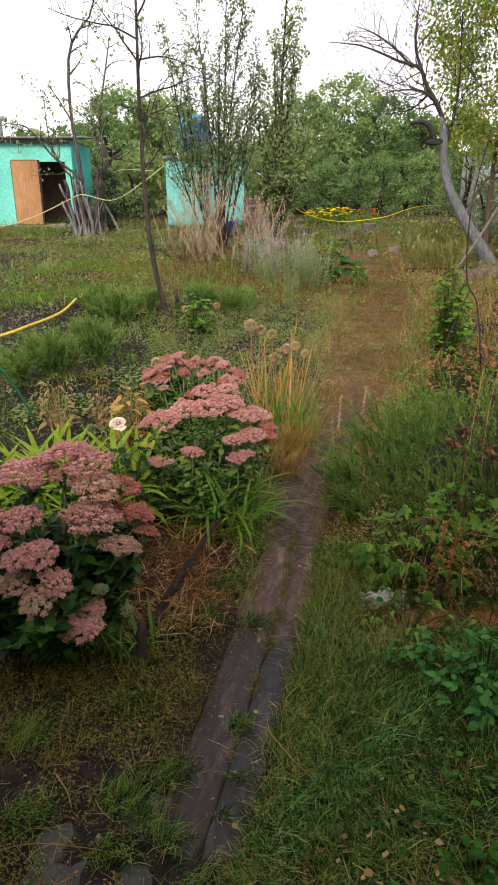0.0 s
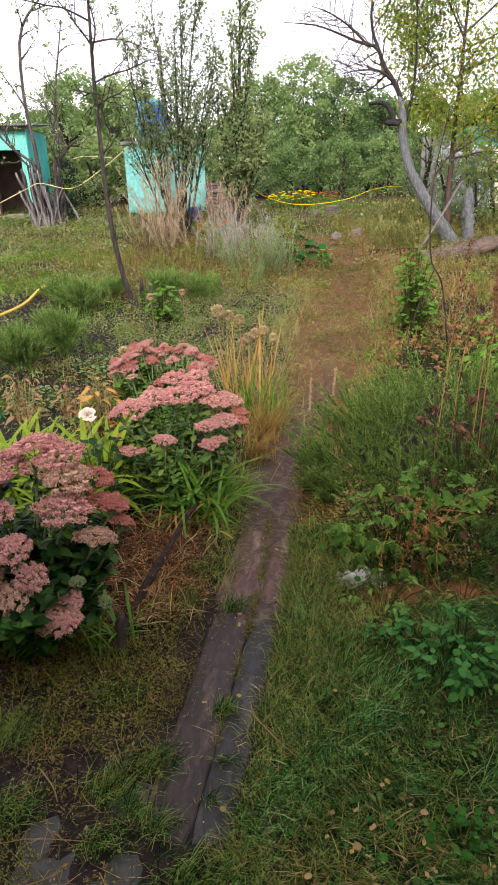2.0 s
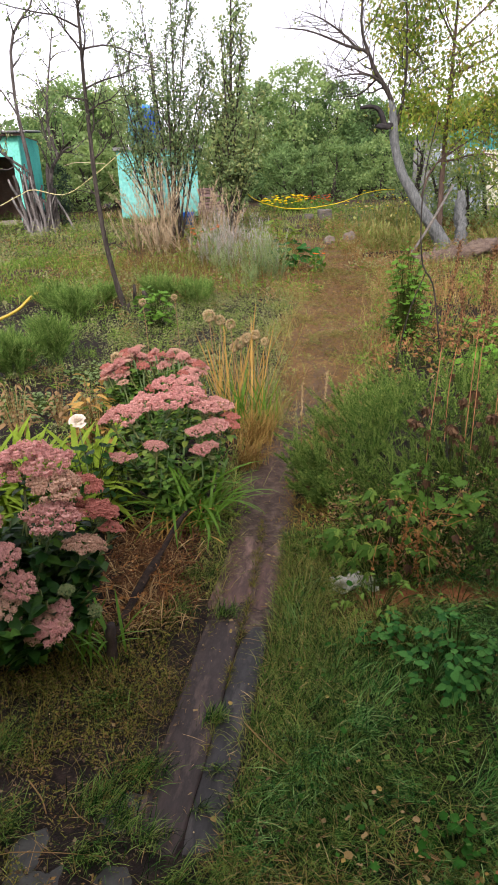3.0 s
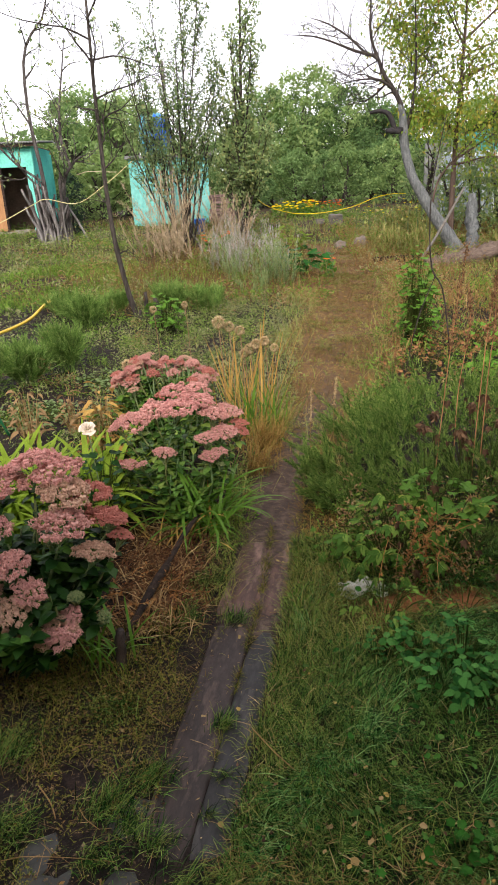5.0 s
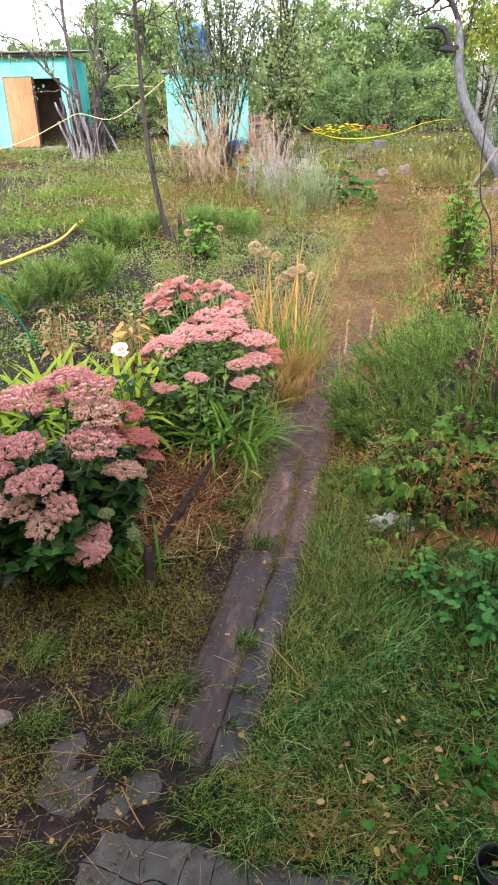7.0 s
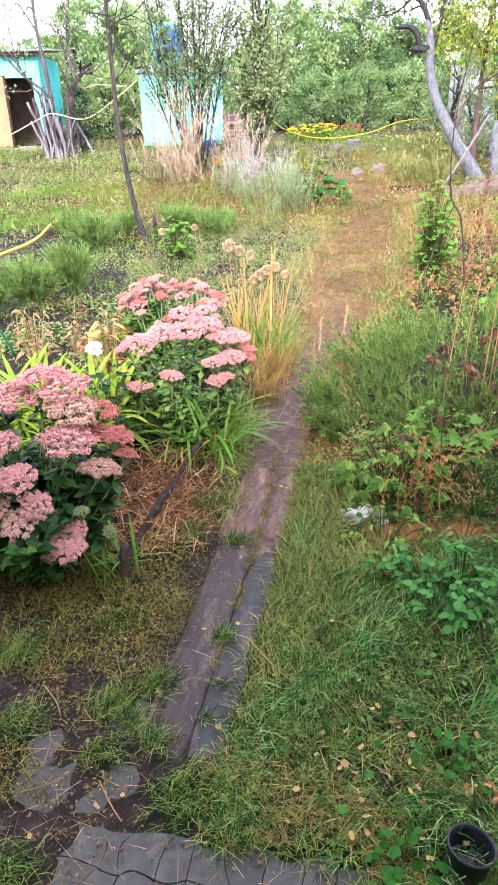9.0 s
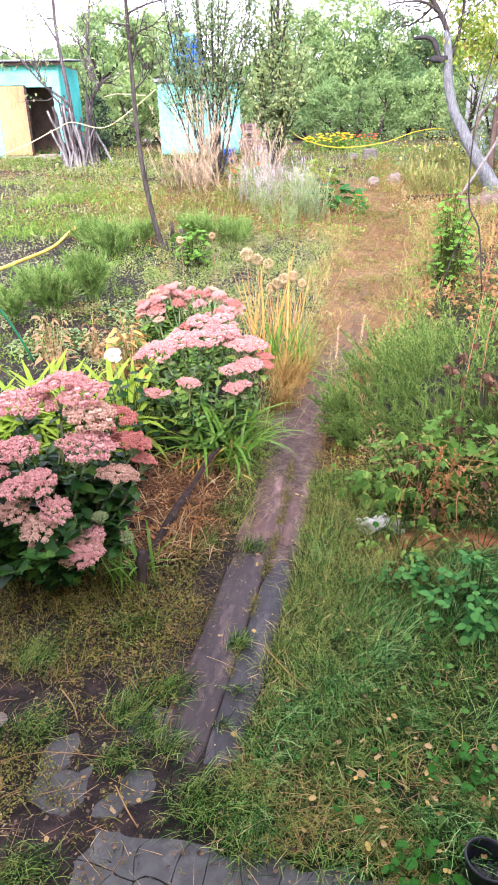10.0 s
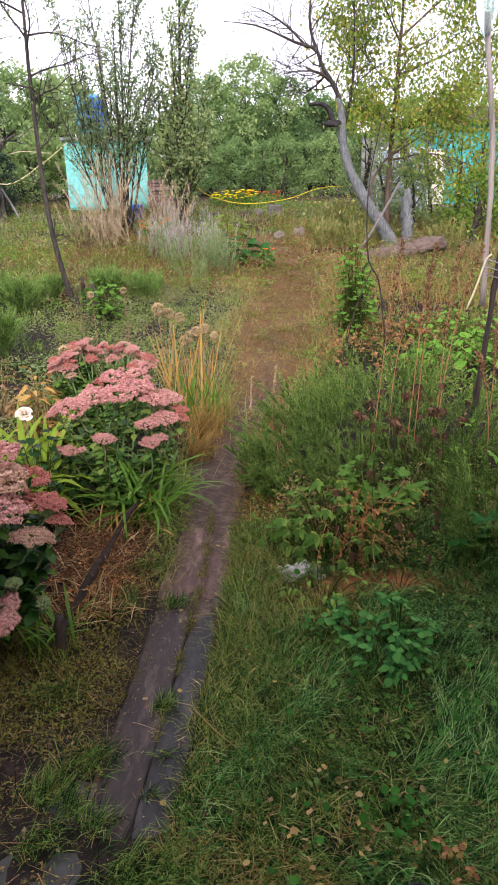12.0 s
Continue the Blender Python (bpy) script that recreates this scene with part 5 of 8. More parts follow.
sedum((-0.66, 2.12), "large sedum clump with dusty pink flat flower heads and dark leaves",
      [(-0.73, 2.27, 0.60, 0.2, "pink"), (-0.88, 2.22, 0.575, 0.19, "pink"), (-0.6, 2.32, 0.655, 0.17, "pink"), (-0.5, 2.27, 0.635, 0.17, "pink"), (-0.47, 2.2, 0.575, 0.17, "tan"), (-0.41, 2.28, 0.53, 0.15, "red"),
       (-0.345, 2.25, 0.445, 0.15, "red"), (-0.465, 2.1, 0.505, 0.165, "pink"), (-0.715, 2.08, 0.505, 0.14, "pink"), (-0.37, 2.08, 0.4, 0.125, "tan"), (-0.315, 2.2, 0.465, 0.08, "red"),
       (-0.61, 1.88, 0.315, 0.12, "tan"), (-0.55, 1.9, 0.37, 0.1, "pink"), (-0.46, 1.86, 0.225, 0.1, "pink"), (-0.61, 1.95, 0.44, 0.12, "pink"), (-0.68, 1.95, 0.43, 0.1, "pink"), (-0.7, 1.93, 0.345, 0.11, "tan"), (-0.6, 1.88, 0.25, 0.09, "tan"), 
       (-0.47, 1.9, 0.235, 0.11, "tan"), (-0.5, 1.87, 0.205, 0.09, "tan"), (-0.44, 1.92, 0.255, 0.07, "pink"), (-0.42, 1.95, 0.31, 0.05, "green"), (-0.335, 1.95, 0.225, 0.05, "green"), (-0.52, 2.12, 0.435, 0.05, "green"),
       (-0.8, 2.0, 0.45, 0.12, "pink"), (-0.85, 2.1, 0.5, 0.13, "pink"), (-0.95, 2.3, 0.55, 0.16, "pink"), (-0.29, 2.2, 0.4, 0.08, "red"), (-0.78, 1.9, 0.36, 0.12, "tan"), (-0.9, 1.95, 0.35, 0.12, "tan"), (-1.0, 2.1, 0.45, 0.15, "pink")], 81, 0.07, 70, 0.36, 0.5, 1.26)
sedum((-0.12, 3.12), "sedum clump in full salmon-pink bloom over green leaves",
      [(-0.31, 3.1, 0.535, 0.19, "pink"), (-0.4, 3.15, 0.510, 0.12, "pink"), (-0.22, 3.16, 0.565, 0.2, "pink"), (-0.1, 3.12, 0.580, 0.22, "pink"), (0.0, 3.18, 0.605, 0.18, "pink"), (-0.12, 3.26, 0.630, 0.18, "pink"), (-0.02, 3.28, 0.640, 0.14, "pink"),
       (0.07, 3.12, 0.545, 0.17, "pink"), (0.14, 3.18, 0.540, 0.15, "pink"), (0.12, 3.07, 0.470, 0.13, "pink"), (0.03, 3.03, 0.455, 0.12, "pink"), (0.19, 3.12, 0.450, 0.11, "red"), (0.2, 3.16, 0.480, 0.1, "red"), (0.04, 2.98, 0.380, 0.1, "pink"), (0.09, 3.02, 0.390, 0.08, "pink"),
       (-0.17, 3.0, 0.405, 0.11, "pink"), (-0.2, 3.02, 0.410, 0.07, "pink"), (-0.35, 3.02, 0.350, 0.1, "pink"), (-0.29, 3.0, 0.355, 0.06, "pink"), (0.09, 3.0, 0.330, 0.05, "green"), (-0.4, 3.05, 0.350, 0.06, "red")], 82, 0.055, 26, 0.3, 0.5, 1.04, "sedum_leaf_lit")
faded = np.random.default_rng(84)
sedum((-0.2, 3.95), "sedum clump with fading rusty pink flower heads",
      [(-0.23 + 0.32 * u * math.cos(a), 3.98 + 0.2 * u * math.sin(a), 0.67 - 0.17 * u * u + faded.uniform(-0.07, 0.02), faded.uniform(0.065, 0.105), ("far_pink", "far_red", "far_pink", "tan")[k % 4]) for k, (u, a) in enumerate(zip(np.sqrt(faded.uniform(0.02, 1.0, 84)), faded.uniform(-0.6, 3.75, 84)))] + [(-0.5, 3.95, 0.565, 0.1, "far_red"), (-0.42, 3.9, 0.595, 0.1, "far_pink"), (-0.04, 3.95, 0.615, 0.1, "far_pink"), (0.05, 3.95, 0.555, 0.1, "far_red"), (-0.28, 3.88, 0.575, 0.1, "far_red"), (-0.16, 3.88, 0.57, 0.1, "far_pink"), (-0.05, 3.86, 0.53, 0.09, "far_red"), (-0.4, 3.84, 0.5, 0.09, "tan"), (-0.24, 3.8, 0.46, 0.09, "far_red"), (0.08, 4.0, 0.52, 0.08, "far_pink")], 83, 0.05, 50, 0.32, 0.56, 0.85, "sedum_leaf_lit", 0.84)


# ---- strap-leaved clumps ----
STRAPS = {}


def strap_clump(name, label, at, n, length, mat_key, seed, spread=0.12, t0=(0.05, 0.4), t1=(0.6, 1.9), width=0.045, az=None, group=""):
    r = np.random.default_rng(seed)
    at = spot(*at)
    e = thing(name, at, label, "strap-leaved plant", group)
    if (mat_key, width, t1) not in STRAPS:
        STRAPS[(mat_key, width, t1)] = [strap_mesh("strap_leaf", M[mat_key], r.uniform(*t0), r.uniform(*t1), width) for _ in range(8)]
    kinds = STRAPS[(mat_key, width, t1)]
    for k in range(n):
        a = r.uniform(0, 6.283) if az is None else r.normal(az[0], az[1])
        b, q = r.uniform(0, 6.283), spread * math.sqrt(r.random())
        x, y = at[0] + q * math.cos(b), at[1] + q * math.sin(b)
        tilt = r.normal(0, 0.12)
        R = np.array(Euler((tilt, r.normal(0, 0.1), a)).to_matrix())
        part_m("strap_leaf", kinds[r.integers(8)], e, (x, y, ground_z(x, y) - 0.005), R, length * r.uniform(0.65, 1.2))
    return e


for k, (x, y, n, L) in enumerate(((-1.1, 3.05, 110, 0.48), (-0.93, 3.1, 120, 0.49), (-0.76, 3.12, 120, 0.48), (-0.6, 3.2, 80, 0.48), (-1.3, 2.95, 70, 0.47), (-0.85, 2.88, 80, 0.45), (-1.05, 2.8, 60, 0.42), (-0.68, 2.95, 60, 0.44))):
    strap_clump("lily_clump", "yellow-green clump of upright strap leaves in the flower bed", (x, y), n, L, "lime", 90 + k, 0.19, (0.05, 0.55), (0.9, 2.5), 0.08, group="yellow-green clumps")
strap_clump("daylily_clump", "green daylily clump with arching strap leaves over the path edge", (-0.01, 2.92), 60, 0.46, "strap", 97, 0.12, (0.15, 0.7), (1.4, 2.7), 0.036)
strap_clump("daylily_clump", "green daylily clump arching among pink flowers", (0.0, 3.02), 26, 0.44, "strap", 98, 0.12, (0.1, 0.5), (1.1, 2.4), 0.036)
strap_clump("daylily_clump", "small green clump of strap leaves at the bed corner", (-0.3, 1.98), 16, 0.26, "strap", 99, 0.06, (0.1, 0.5), (0.9, 1.9), 0.05)
strap_clump("daylily_clump", "small tuft of pale green strap leaves by the edging", (-0.4, 1.95), 8, 0.24, "strap", 100, 0.05, (0.05, 0.4), (0.3, 1.0), 0.05)
strap_clump("iris_clump", "golden withered upright iris leaves beside the path", (0.28, 4.4), 46, 0.7, "goldstrap", 101, 0.2, (0.0, 0.25), (0.1, 0.6), 0.017)
strap_clump("iris_clump", "golden and green iris leaves at the path edge", (0.42, 4.3), 50, 0.42, "strap", 102, 0.18, (0.05, 0.4), (0.3, 1.1), 0.03)
strap_clump("daylily_clump", "withered orange and green strap leaves lying over the bed edge", (-0.12, 2.86), 24, 0.3, "goldstrap", 103, 0.16, (0.3, 0.9), (1.2, 2.4), 0.035)


# ---- leafy plants, one leaf a part ----
LEAVES = {}


def lance_leaf(seed):
    """A long pointed leaf, folded along its rib and curling down at the tip."""
    r = np.random.default_rng(seed)
    n = 7
    v, q = [], []
    curl = r.uniform(0.1, 0.5)
    for i in range(n):
        u = i / (n - 1)
        w = 0.2 * math.sin(math.pi * min(1, 0.06 + 0.94 * u) ** 0.8) + 0.004
        z = -curl * u * u
        v += [(-w, u, z + 0.07 * w / 0.2 + r.normal() * 0.012), (0, u, z), (w, u, z + 0.07 * w / 0.2 + r.normal() * 0.012)]
    for i in range(n - 1):
        for j in (0, 1):
            q.append((3 * i + j, 3 * i + j + 1, 3 * i + j + 4, 3 * i + j + 3))
    return v, q, []


def leaf_meshes(key, lobes, depth, seed, n=4):
    if lobes in (3, 7) and (key, lobes) not in LEAVES:
        out = []
        for k in range(5):
            v, q = [], []
            for a, sc in ((-1.0, 0.6), (0, 0.78), (1.0, 0.6)) if lobes == 3 else ((-1.5, 0.5), (-0.75, 0.75), (0, 0.9), (0.75, 0.75), (1.5, 0.5)):
                w, f, _ = lance_leaf(seed + 7 * k + int(10 * a))
                b = len(v)
                y0 = 0.0 if a or lobes == 7 else 0.22
                wx = 1.75 if lobes == 3 else 1.15
                v += [(wx * x * sc * math.cos(a) + y * sc * math.sin(a), -wx * x * sc * math.sin(a) + y * sc * math.cos(a) + y0, z * sc * 0.6) for x, y, z in w]
                q += [tuple(c + b for c in face) for face in f]
            out.append(shared("leaf", (v, q, []), M[key]))
        LEAVES[(key, lobes)] = out
    if lobes == 33 and (key, lobes) not in LEAVES:
        out = []
        for k in range(5):
            v, t = [], []
            for a in (-1.35, 0, 1.35):
                w, _, f = lobed_leaf(6, 0.2, 0.14, seed + 5 * k + int(a * 3))
                b = len(v)
                y0 = 0.34 if a == 0 else 0.04
                sc = 0.62 if a == 0 else 0.54
                v += [(x * sc * math.cos(a) + y * sc * math.sin(a), -x * sc * math.sin(a) + y * sc * math.cos(a) + y0, z * sc - 0.1 * y * sc) for x, y, z in w]
                t += [tuple(c + b for c in face) for face in f]
            out.append(shared("leaf", (v, [], t), M[key]))
        LEAVES[(key, lobes)] = out
    if lobes == 0 and (key, lobes) not in LEAVES:
        LEAVES[(key, lobes)] = [shared("leaf", lance_leaf(seed + k), M[key]) for k in range(5)]
    if (key, lobes) not in LEAVES:
        LEAVES[(key, lobes)] = [shared("leaf", lobed_leaf(lobes, depth, 0.1, seed + k), M[key]) for k in range(n)]
    return LEAVES[(key, lobes)]


def leafy(name, label, at, n, radius, height, size, mat_key, seed, lobes=5, depth=0.35, stem_mat="stem_dark", low=0.25, category="plant", group="", pitch=(-0.5, 0.35), squash=1.0, spare=()):
    r = np.random.default_rng(seed)
    at = spot(*at)
    e = thing(name, at, label, category, group)
    kinds = leaf_meshes(mat_key, lobes, depth, seed)
    s = Soup()
    for k in range(n):
        a, q = r.uniform(0, 6.283), radius * math.sqrt(r.random())
        x, y = at[0] + q * math.cos(a), at[1] + q * math.sin(a) * squash
        z = at[2] + height * (low + (1 - low) * r.random()) * (1 - 0.45 * (q / radius) ** 2)
        az = a + r.normal(0, 0.7)
        d = headings(np.array([az]), np.array([r.uniform(*pitch)]))
        R = frames(d, r.normal(0, 0.35, 1))[0]
        L = size * r.uniform(0.6, 1.25)
        part_m("leaf", kinds[r.integers(len(kinds))], e, (x, y, z), R, (L * r.uniform(0.85, 1.1), L, L))
        b = (at[0] + (x - at[0]) * 0.4, at[1] + (y - at[1]) * 0.4, ground_z(x, y))
        tube(s, smooth_line([b, ((b[0] + x) / 2, (b[1] + y) / 2, z * 0.75), (x, y, z)], 5), 0.0016, 4, False)
    part("stem", s.mesh("stem", M[stem_mat], at), e)["kind"] = "stuff"
    return e


leafy("raspberry_plant", "fresh green raspberry plant with toothed leaves in grass", (0.86, 1.78), 40, 0.14, 0.2, 0.056, "rasp", 110, 33, 0.25, pitch=(-0.6, 0.25), low=0.3)
leafy("raspberry_plant", "green raspberry shoot with pointed leaflets in grass", (0.8, 1.72), 30, 0.13, 0.17, 0.046, "rasp", 167, 3, 0.25, pitch=(-0.6, 0.25), low=0.3)
leafy("raspberry_plant", "low blue-green raspberry shoot at the lawn edge", (0.68, 1.93), 26, 0.1, 0.12, 0.05, "rasp", 111, 33, 0.25, pitch=(-0.4, 0.15), low=0.4)
leafy("peony_bush", "leafy peony bush with green and browning leaves", (0.82, 2.48), 120, 0.24, 0.34, 0.062, "peony", 112, 7, 0.55, pitch=(-1.0, 0.2))
leafy("peony_bush", "broad blue-green peony leaves over dark shade", (1.04, 2.6), 44, 0.19, 0.4, 0.08, "peony", 159, 5, 0.5, low=0.75, pitch=(-0.7, 0.1))
leafy("peony_bush", "broad yellowing leaf whorl on a tall stem", (1.16, 2.48), 4, 0.035, 0.34, 0.115, "peony", 160, 7, 0.5, low=0.94, pitch=(-0.3, 0.25))
leafy("goosefoot", "tangled green weed with small pointed leaves by the cloth", (0.68, 2.14), 60, 0.16, 0.16, 0.036, "peony", 161, 0, 0.3, low=0.1)
leafy("goosefoot", "green weed with pointed leaves on bare clay", (1.0, 2.14), 22, 0.18, 0.1, 0.03, "peony", 162, 0, 0.3, low=0.1)
leafy("bramble_shoot", "reddish bramble shoot withering over the flower pot", (0.68, 0.97), 11, 0.08, 0.1, 0.026, "autumn", 164, 33, 0.3, low=0.4)
leafy("mallow", "lobed green mallow plant beside the flower pot", (0.45, 0.88), 26, 0.07, 0.08, 0.03, "mallow", 165, 5, 0.25, low=0.3)
leafy("mallow", "lobed green mallow plant in the turf", (0.62, 1.12), 26, 0.1, 0.08, 0.03, "mallow", 166, 5, 0.25, low=0.3)
leafy("burdock", "broad dark green leaves low beside the peony", (1.46, 2.26), 26, 0.15, 0.26, 0.075, "rasp", 163, 5, 0.2, low=0.3)
leafy("vine", "dark green lobed vine leaves beside the pole", (1.75, 2.85), 40, 0.3, 0.5, 0.07, "salad", 114, 7, 0.4)
leafy("mallow", "pale green lobed seedling at the path edge", (0.52, 2.6), 14, 0.08, 0.14, 0.05, "peony", 115, 5, 0.3)
leafy("dried_plant", "withered brown leaves hanging in the peony", (1.0, 2.45), 24, 0.3, 0.4, 0.045, "deadleaf", 116, 7, 0.6, pitch=(-1.57, -0.8))
leafy("dried_plant", "withered brown leaves among feathery greens", (1.45, 3.15), 46, 0.36, 0.66, 0.05, "deadleaf", 117, 7, 0.6, pitch=(-1.57, -1.0))
leafy("currant_bush", "young green currant bush beside the trodden way", (2.08, 6.4), 260, 0.18, 1.02, 0.066, "broad", 118, 5, 0.35, low=0.1)
leafy("currant_bush", "small yellow-green bush beside the trodden way", (2.3, 6.9), 60, 0.2, 0.6, 0.07, "salad", 119, 5, 0.35, low=0.1)
leafy("strawberry_patch", "orange-red strawberry leaves in autumn colour", (1.95, 5.6), 60, 0.4, 0.26, 0.06, "autumn", 120, 33, 0.3)
leafy("strawberry_patch", "rusty strawberry leaves near the feathery greens", (2.55, 6.3), 80, 0.55, 0.3, 0.06, "autumn", 121, 33, 0.3)
leafy("strawberry_patch", "orange withered leaves at the path side", (1.5, 5.0), 26, 0.28, 0.24, 0.05, "autumn", 122, 33, 0.4)
leafy("cabbage_patch", "bright green leafy salad bed behind the dry stalks", (3.3, 6.3), 230, 0.75, 0.28, 0.075, "salad", 123, 4, 0.2, squash=0.8)
leafy("cabbage_patch", "fresh green salad leaves beyond the pole", (2.75, 5.4), 90, 0.45, 0.25, 0.09, "salad", 124, 4, 0.2)
leafy("squash_plant", "broad green squash leaves beside the trodden way", (1.55, 10.9), 55, 0.4, 0.5, 0.17, "rasp", 125, 5, 0.2)
leafy("squash_plant", "yellowing squash leaves in the far bed", (1.6, 13.5), 30, 0.35, 0.5, 0.18, "yellow_leaf", 126, 5, 0.2)
leafy("strawberry_bed", "low green ground cover on dark soil", (-1.35, 5.0), 300, 0.36, 0.07, 0.032, "pear_leaf", 127, 4, 0.2, low=0.5)
leafy("strawberry_bed", "low dull green ground cover behind the flowers", (-0.75, 5.9), 220, 0.4, 0.1, 0.034, "pear_leaf", 128, 4, 0.2, low=0.5)
leafy("dahlia", "small green bush at the foot of the bare tree", (-0.45, 7.6), 90, 0.2, 0.5, 0.085, "broad", 129, 5, 0.3)
leafy("phlox", "yellow-green leafy perennial behind the white rose", (-0.55, 3.75), 150, 0.2, 0.5, 0.05, "strap", 130, 0, 0.1, low=0.15)
leafy("rose_bush", "green rose bush among sedum and lilies", (-0.5, 2.98), 110, 0.2, 0.5, 0.05, "sedum_leaf", 131, 4, 0.15, low=0.2)
leafy("dried_plant", "dry golden-brown perennial behind the lilies", (-0.58, 3.75), 110, 0.13, 0.64, 0.075, "goldstrap", 132, 0, 0.3, stem_mat="straw", low=0.3)
leafy("dried_plant", "dry orange-brown perennial behind the lilies", (-0.62, 3.6), 40, 0.14, 0.5, 0.045, "autumn", 133, 0, 0.3, stem_mat="straw", low=0.2)
leafy("dried_plant", "withered tan weed in the dug bed", (-1.22, 4.45), 60, 0.12, 0.52, 0.06, "weed_tan", 134, 0, 0.3, stem_mat="straw", low=0.15)
leafy("dried_plant", "withered tan weed in the dug bed", (-0.95, 4.6), 50, 0.1, 0.36, 0.055, "weed_tan", 135, 0, 0.3, stem_mat="straw", low=0.15)


# ---- white rose ----
def rose():
    at = (-0.503, 2.9, 0.575)
    base = spot(-0.47, 2.95)
    e = thing("white_rose", base, "single open creamy white rose on a green stem", "rose")
    s = Soup()
    n, m = 6, 4
    r = np.random.default_rng(140)
    tube(s, [(0, 0, -0.012), (0, 0, -0.004), (0, 0, 0.006)], [0.003, 0.009, 0.007], 8)
    bloom = part("bloom", s.mesh("bloom", M["sedum_stem"]), e, "green calyx under the petals", loc=Vector(at) - Vector(base), rot=(radians(38), 0, 0), scale=0.82)
    for k in range(19):
        s = Soup()
        ring = k / 18
        rad = 0.008 + 0.03 * ring
        a0 = k * 2.4
        lift = 0.03 * (1 - ring) + 0.008
        v = []
        for i in range(m + 1):
            for j in range(n + 1):
                u, w = i / m, j / n - 0.5
                wd = 1.5 * (0.4 + 0.6 * math.sin(math.pi * min(0.85, u + 0.15))) * w
                q = rad * (0.25 + 0.9 * u ** 0.7) + 0.008 * ring * u * u
                z = lift * u + 0.012 * u * (1 - ring) - 0.006 * ring * u ** 3
                v.append((q * math.cos(a0 + wd), q * math.sin(a0 + wd), z + r.normal() * 0.0008))
        s.add(v, [(i * (n + 1) + j, i * (n + 1) + j + 1, (i + 1) * (n + 1) + j + 1, (i + 1) * (n + 1) + j) for i in range(m) for j in range(n)])
        part("petal", s.mesh("petal", M["white_petal"]), bloom)
    s = Soup()
    tube(s, smooth_line([base, (-0.49, 2.93, 0.3), (-0.503, 2.905, 0.575)], 8), 0.003, 5)
    part("stem", s.mesh("stem", M["sedum_stem"], base), e)


rose()


# ---- feathery greens ----
def feathery(name, label, at, stems, height, spread, seed, mat="feather", needle=0.045, lean=0.35, per=60, group="", category="plant", width=0.0016, sprays=0, sweep=0.08):
    """Bushy plant of thin stems; with sprays, each stem bears tapering plumes set thickly with needles."""
    r = np.random.default_rng(seed)
    at = spot(*at)
    e = thing(name, at, label, category, group)
    s, w = Soup(), Soup()
    P, D, T = [], [], []

    def clothe(ln, m, stray):
        k = len(ln) - 1
        u = r.uniform(0.02, 1, m) ** 0.8 * (k - 0.01)
        i = u.astype(int)
        f = (u - i)[:, None]
        P.append(ln[i] * (1 - f) + ln[i + 1] * f)
        dd = ln[i + 1] - ln[i]
        dd /= np.linalg.norm(dd, axis=1, keepdims=True)
        D.append(dd * 0.9 + r.normal(size=(m, 3)) * stray)
        T.append(1.25 - 0.75 * u / k)

    for k in range(stems):
        a, q = r.uniform(0, 6.283), spread * math.sqrt(r.random())
        b = np.array([at[0] + 0.45 * q * math.cos(a), at[1] + 0.45 * q * math.sin(a), at[2] - 0.01])
        d = np.array([math.cos(a) * lean * q / spread - sweep, math.sin(a) * lean * q / spread, 1.0])
        ln = limb(r, b, d, height * r.uniform(0.55, 1.1), 7, 0.1, 0.0)
        tube(w, ln, np.linspace(0.0016 if sprays else 0.003, 0.0008, 8), 4, False)
        if sprays:
            for _ in range(sprays):
                i = r.integers(1, 6)
                dd = unit(ln[i + 1] - ln[i]) + r.normal(size=3) * np.array([0.35, 0.35, 0.2]) + np.array([math.cos(a), math.sin(a), 0]) * 0.2
                sub = limb(r, ln[i], dd, height * r.uniform(0.4, 0.7) * (1.2 - 0.09 * i), 6, 0.07, 0.02)
                clothe(sub, per // (sprays + 1), 0.3)
            clothe(ln[3:], per // (sprays + 1), 0.3)
        else:
            clothe(ln, per, 0.55)
    P, D, T = np.concatenate(P), np.concatenate(D), np.concatenate(T)
    D /= np.linalg.norm(D, axis=1, keepdims=True)
    n = len(P)
    L = r.uniform(0.5, 1.4, n) * needle
    if sprays:
        needles(s, P, D, L * T, width, r)
    else:
        az, th = np.arctan2(D[:, 1], D[:, 0]), np.arccos(np.clip(D[:, 2], -1, 1))
        blades(s, P, L, width, az, th, th + r.normal(0, 0.3, n), 2)
    part("stem", w.mesh("stem", M[mat] if mat in ("feather", "meadow", "herb") else M["tan_spray"] if mat == "tan_spray" else M["sedum_stem"], at), e)["kind"] = "stuff"
    ob = part("foliage", s.mesh("foliage", M[mat], at), e)
    ob["kind"] = "stuff"
    return e


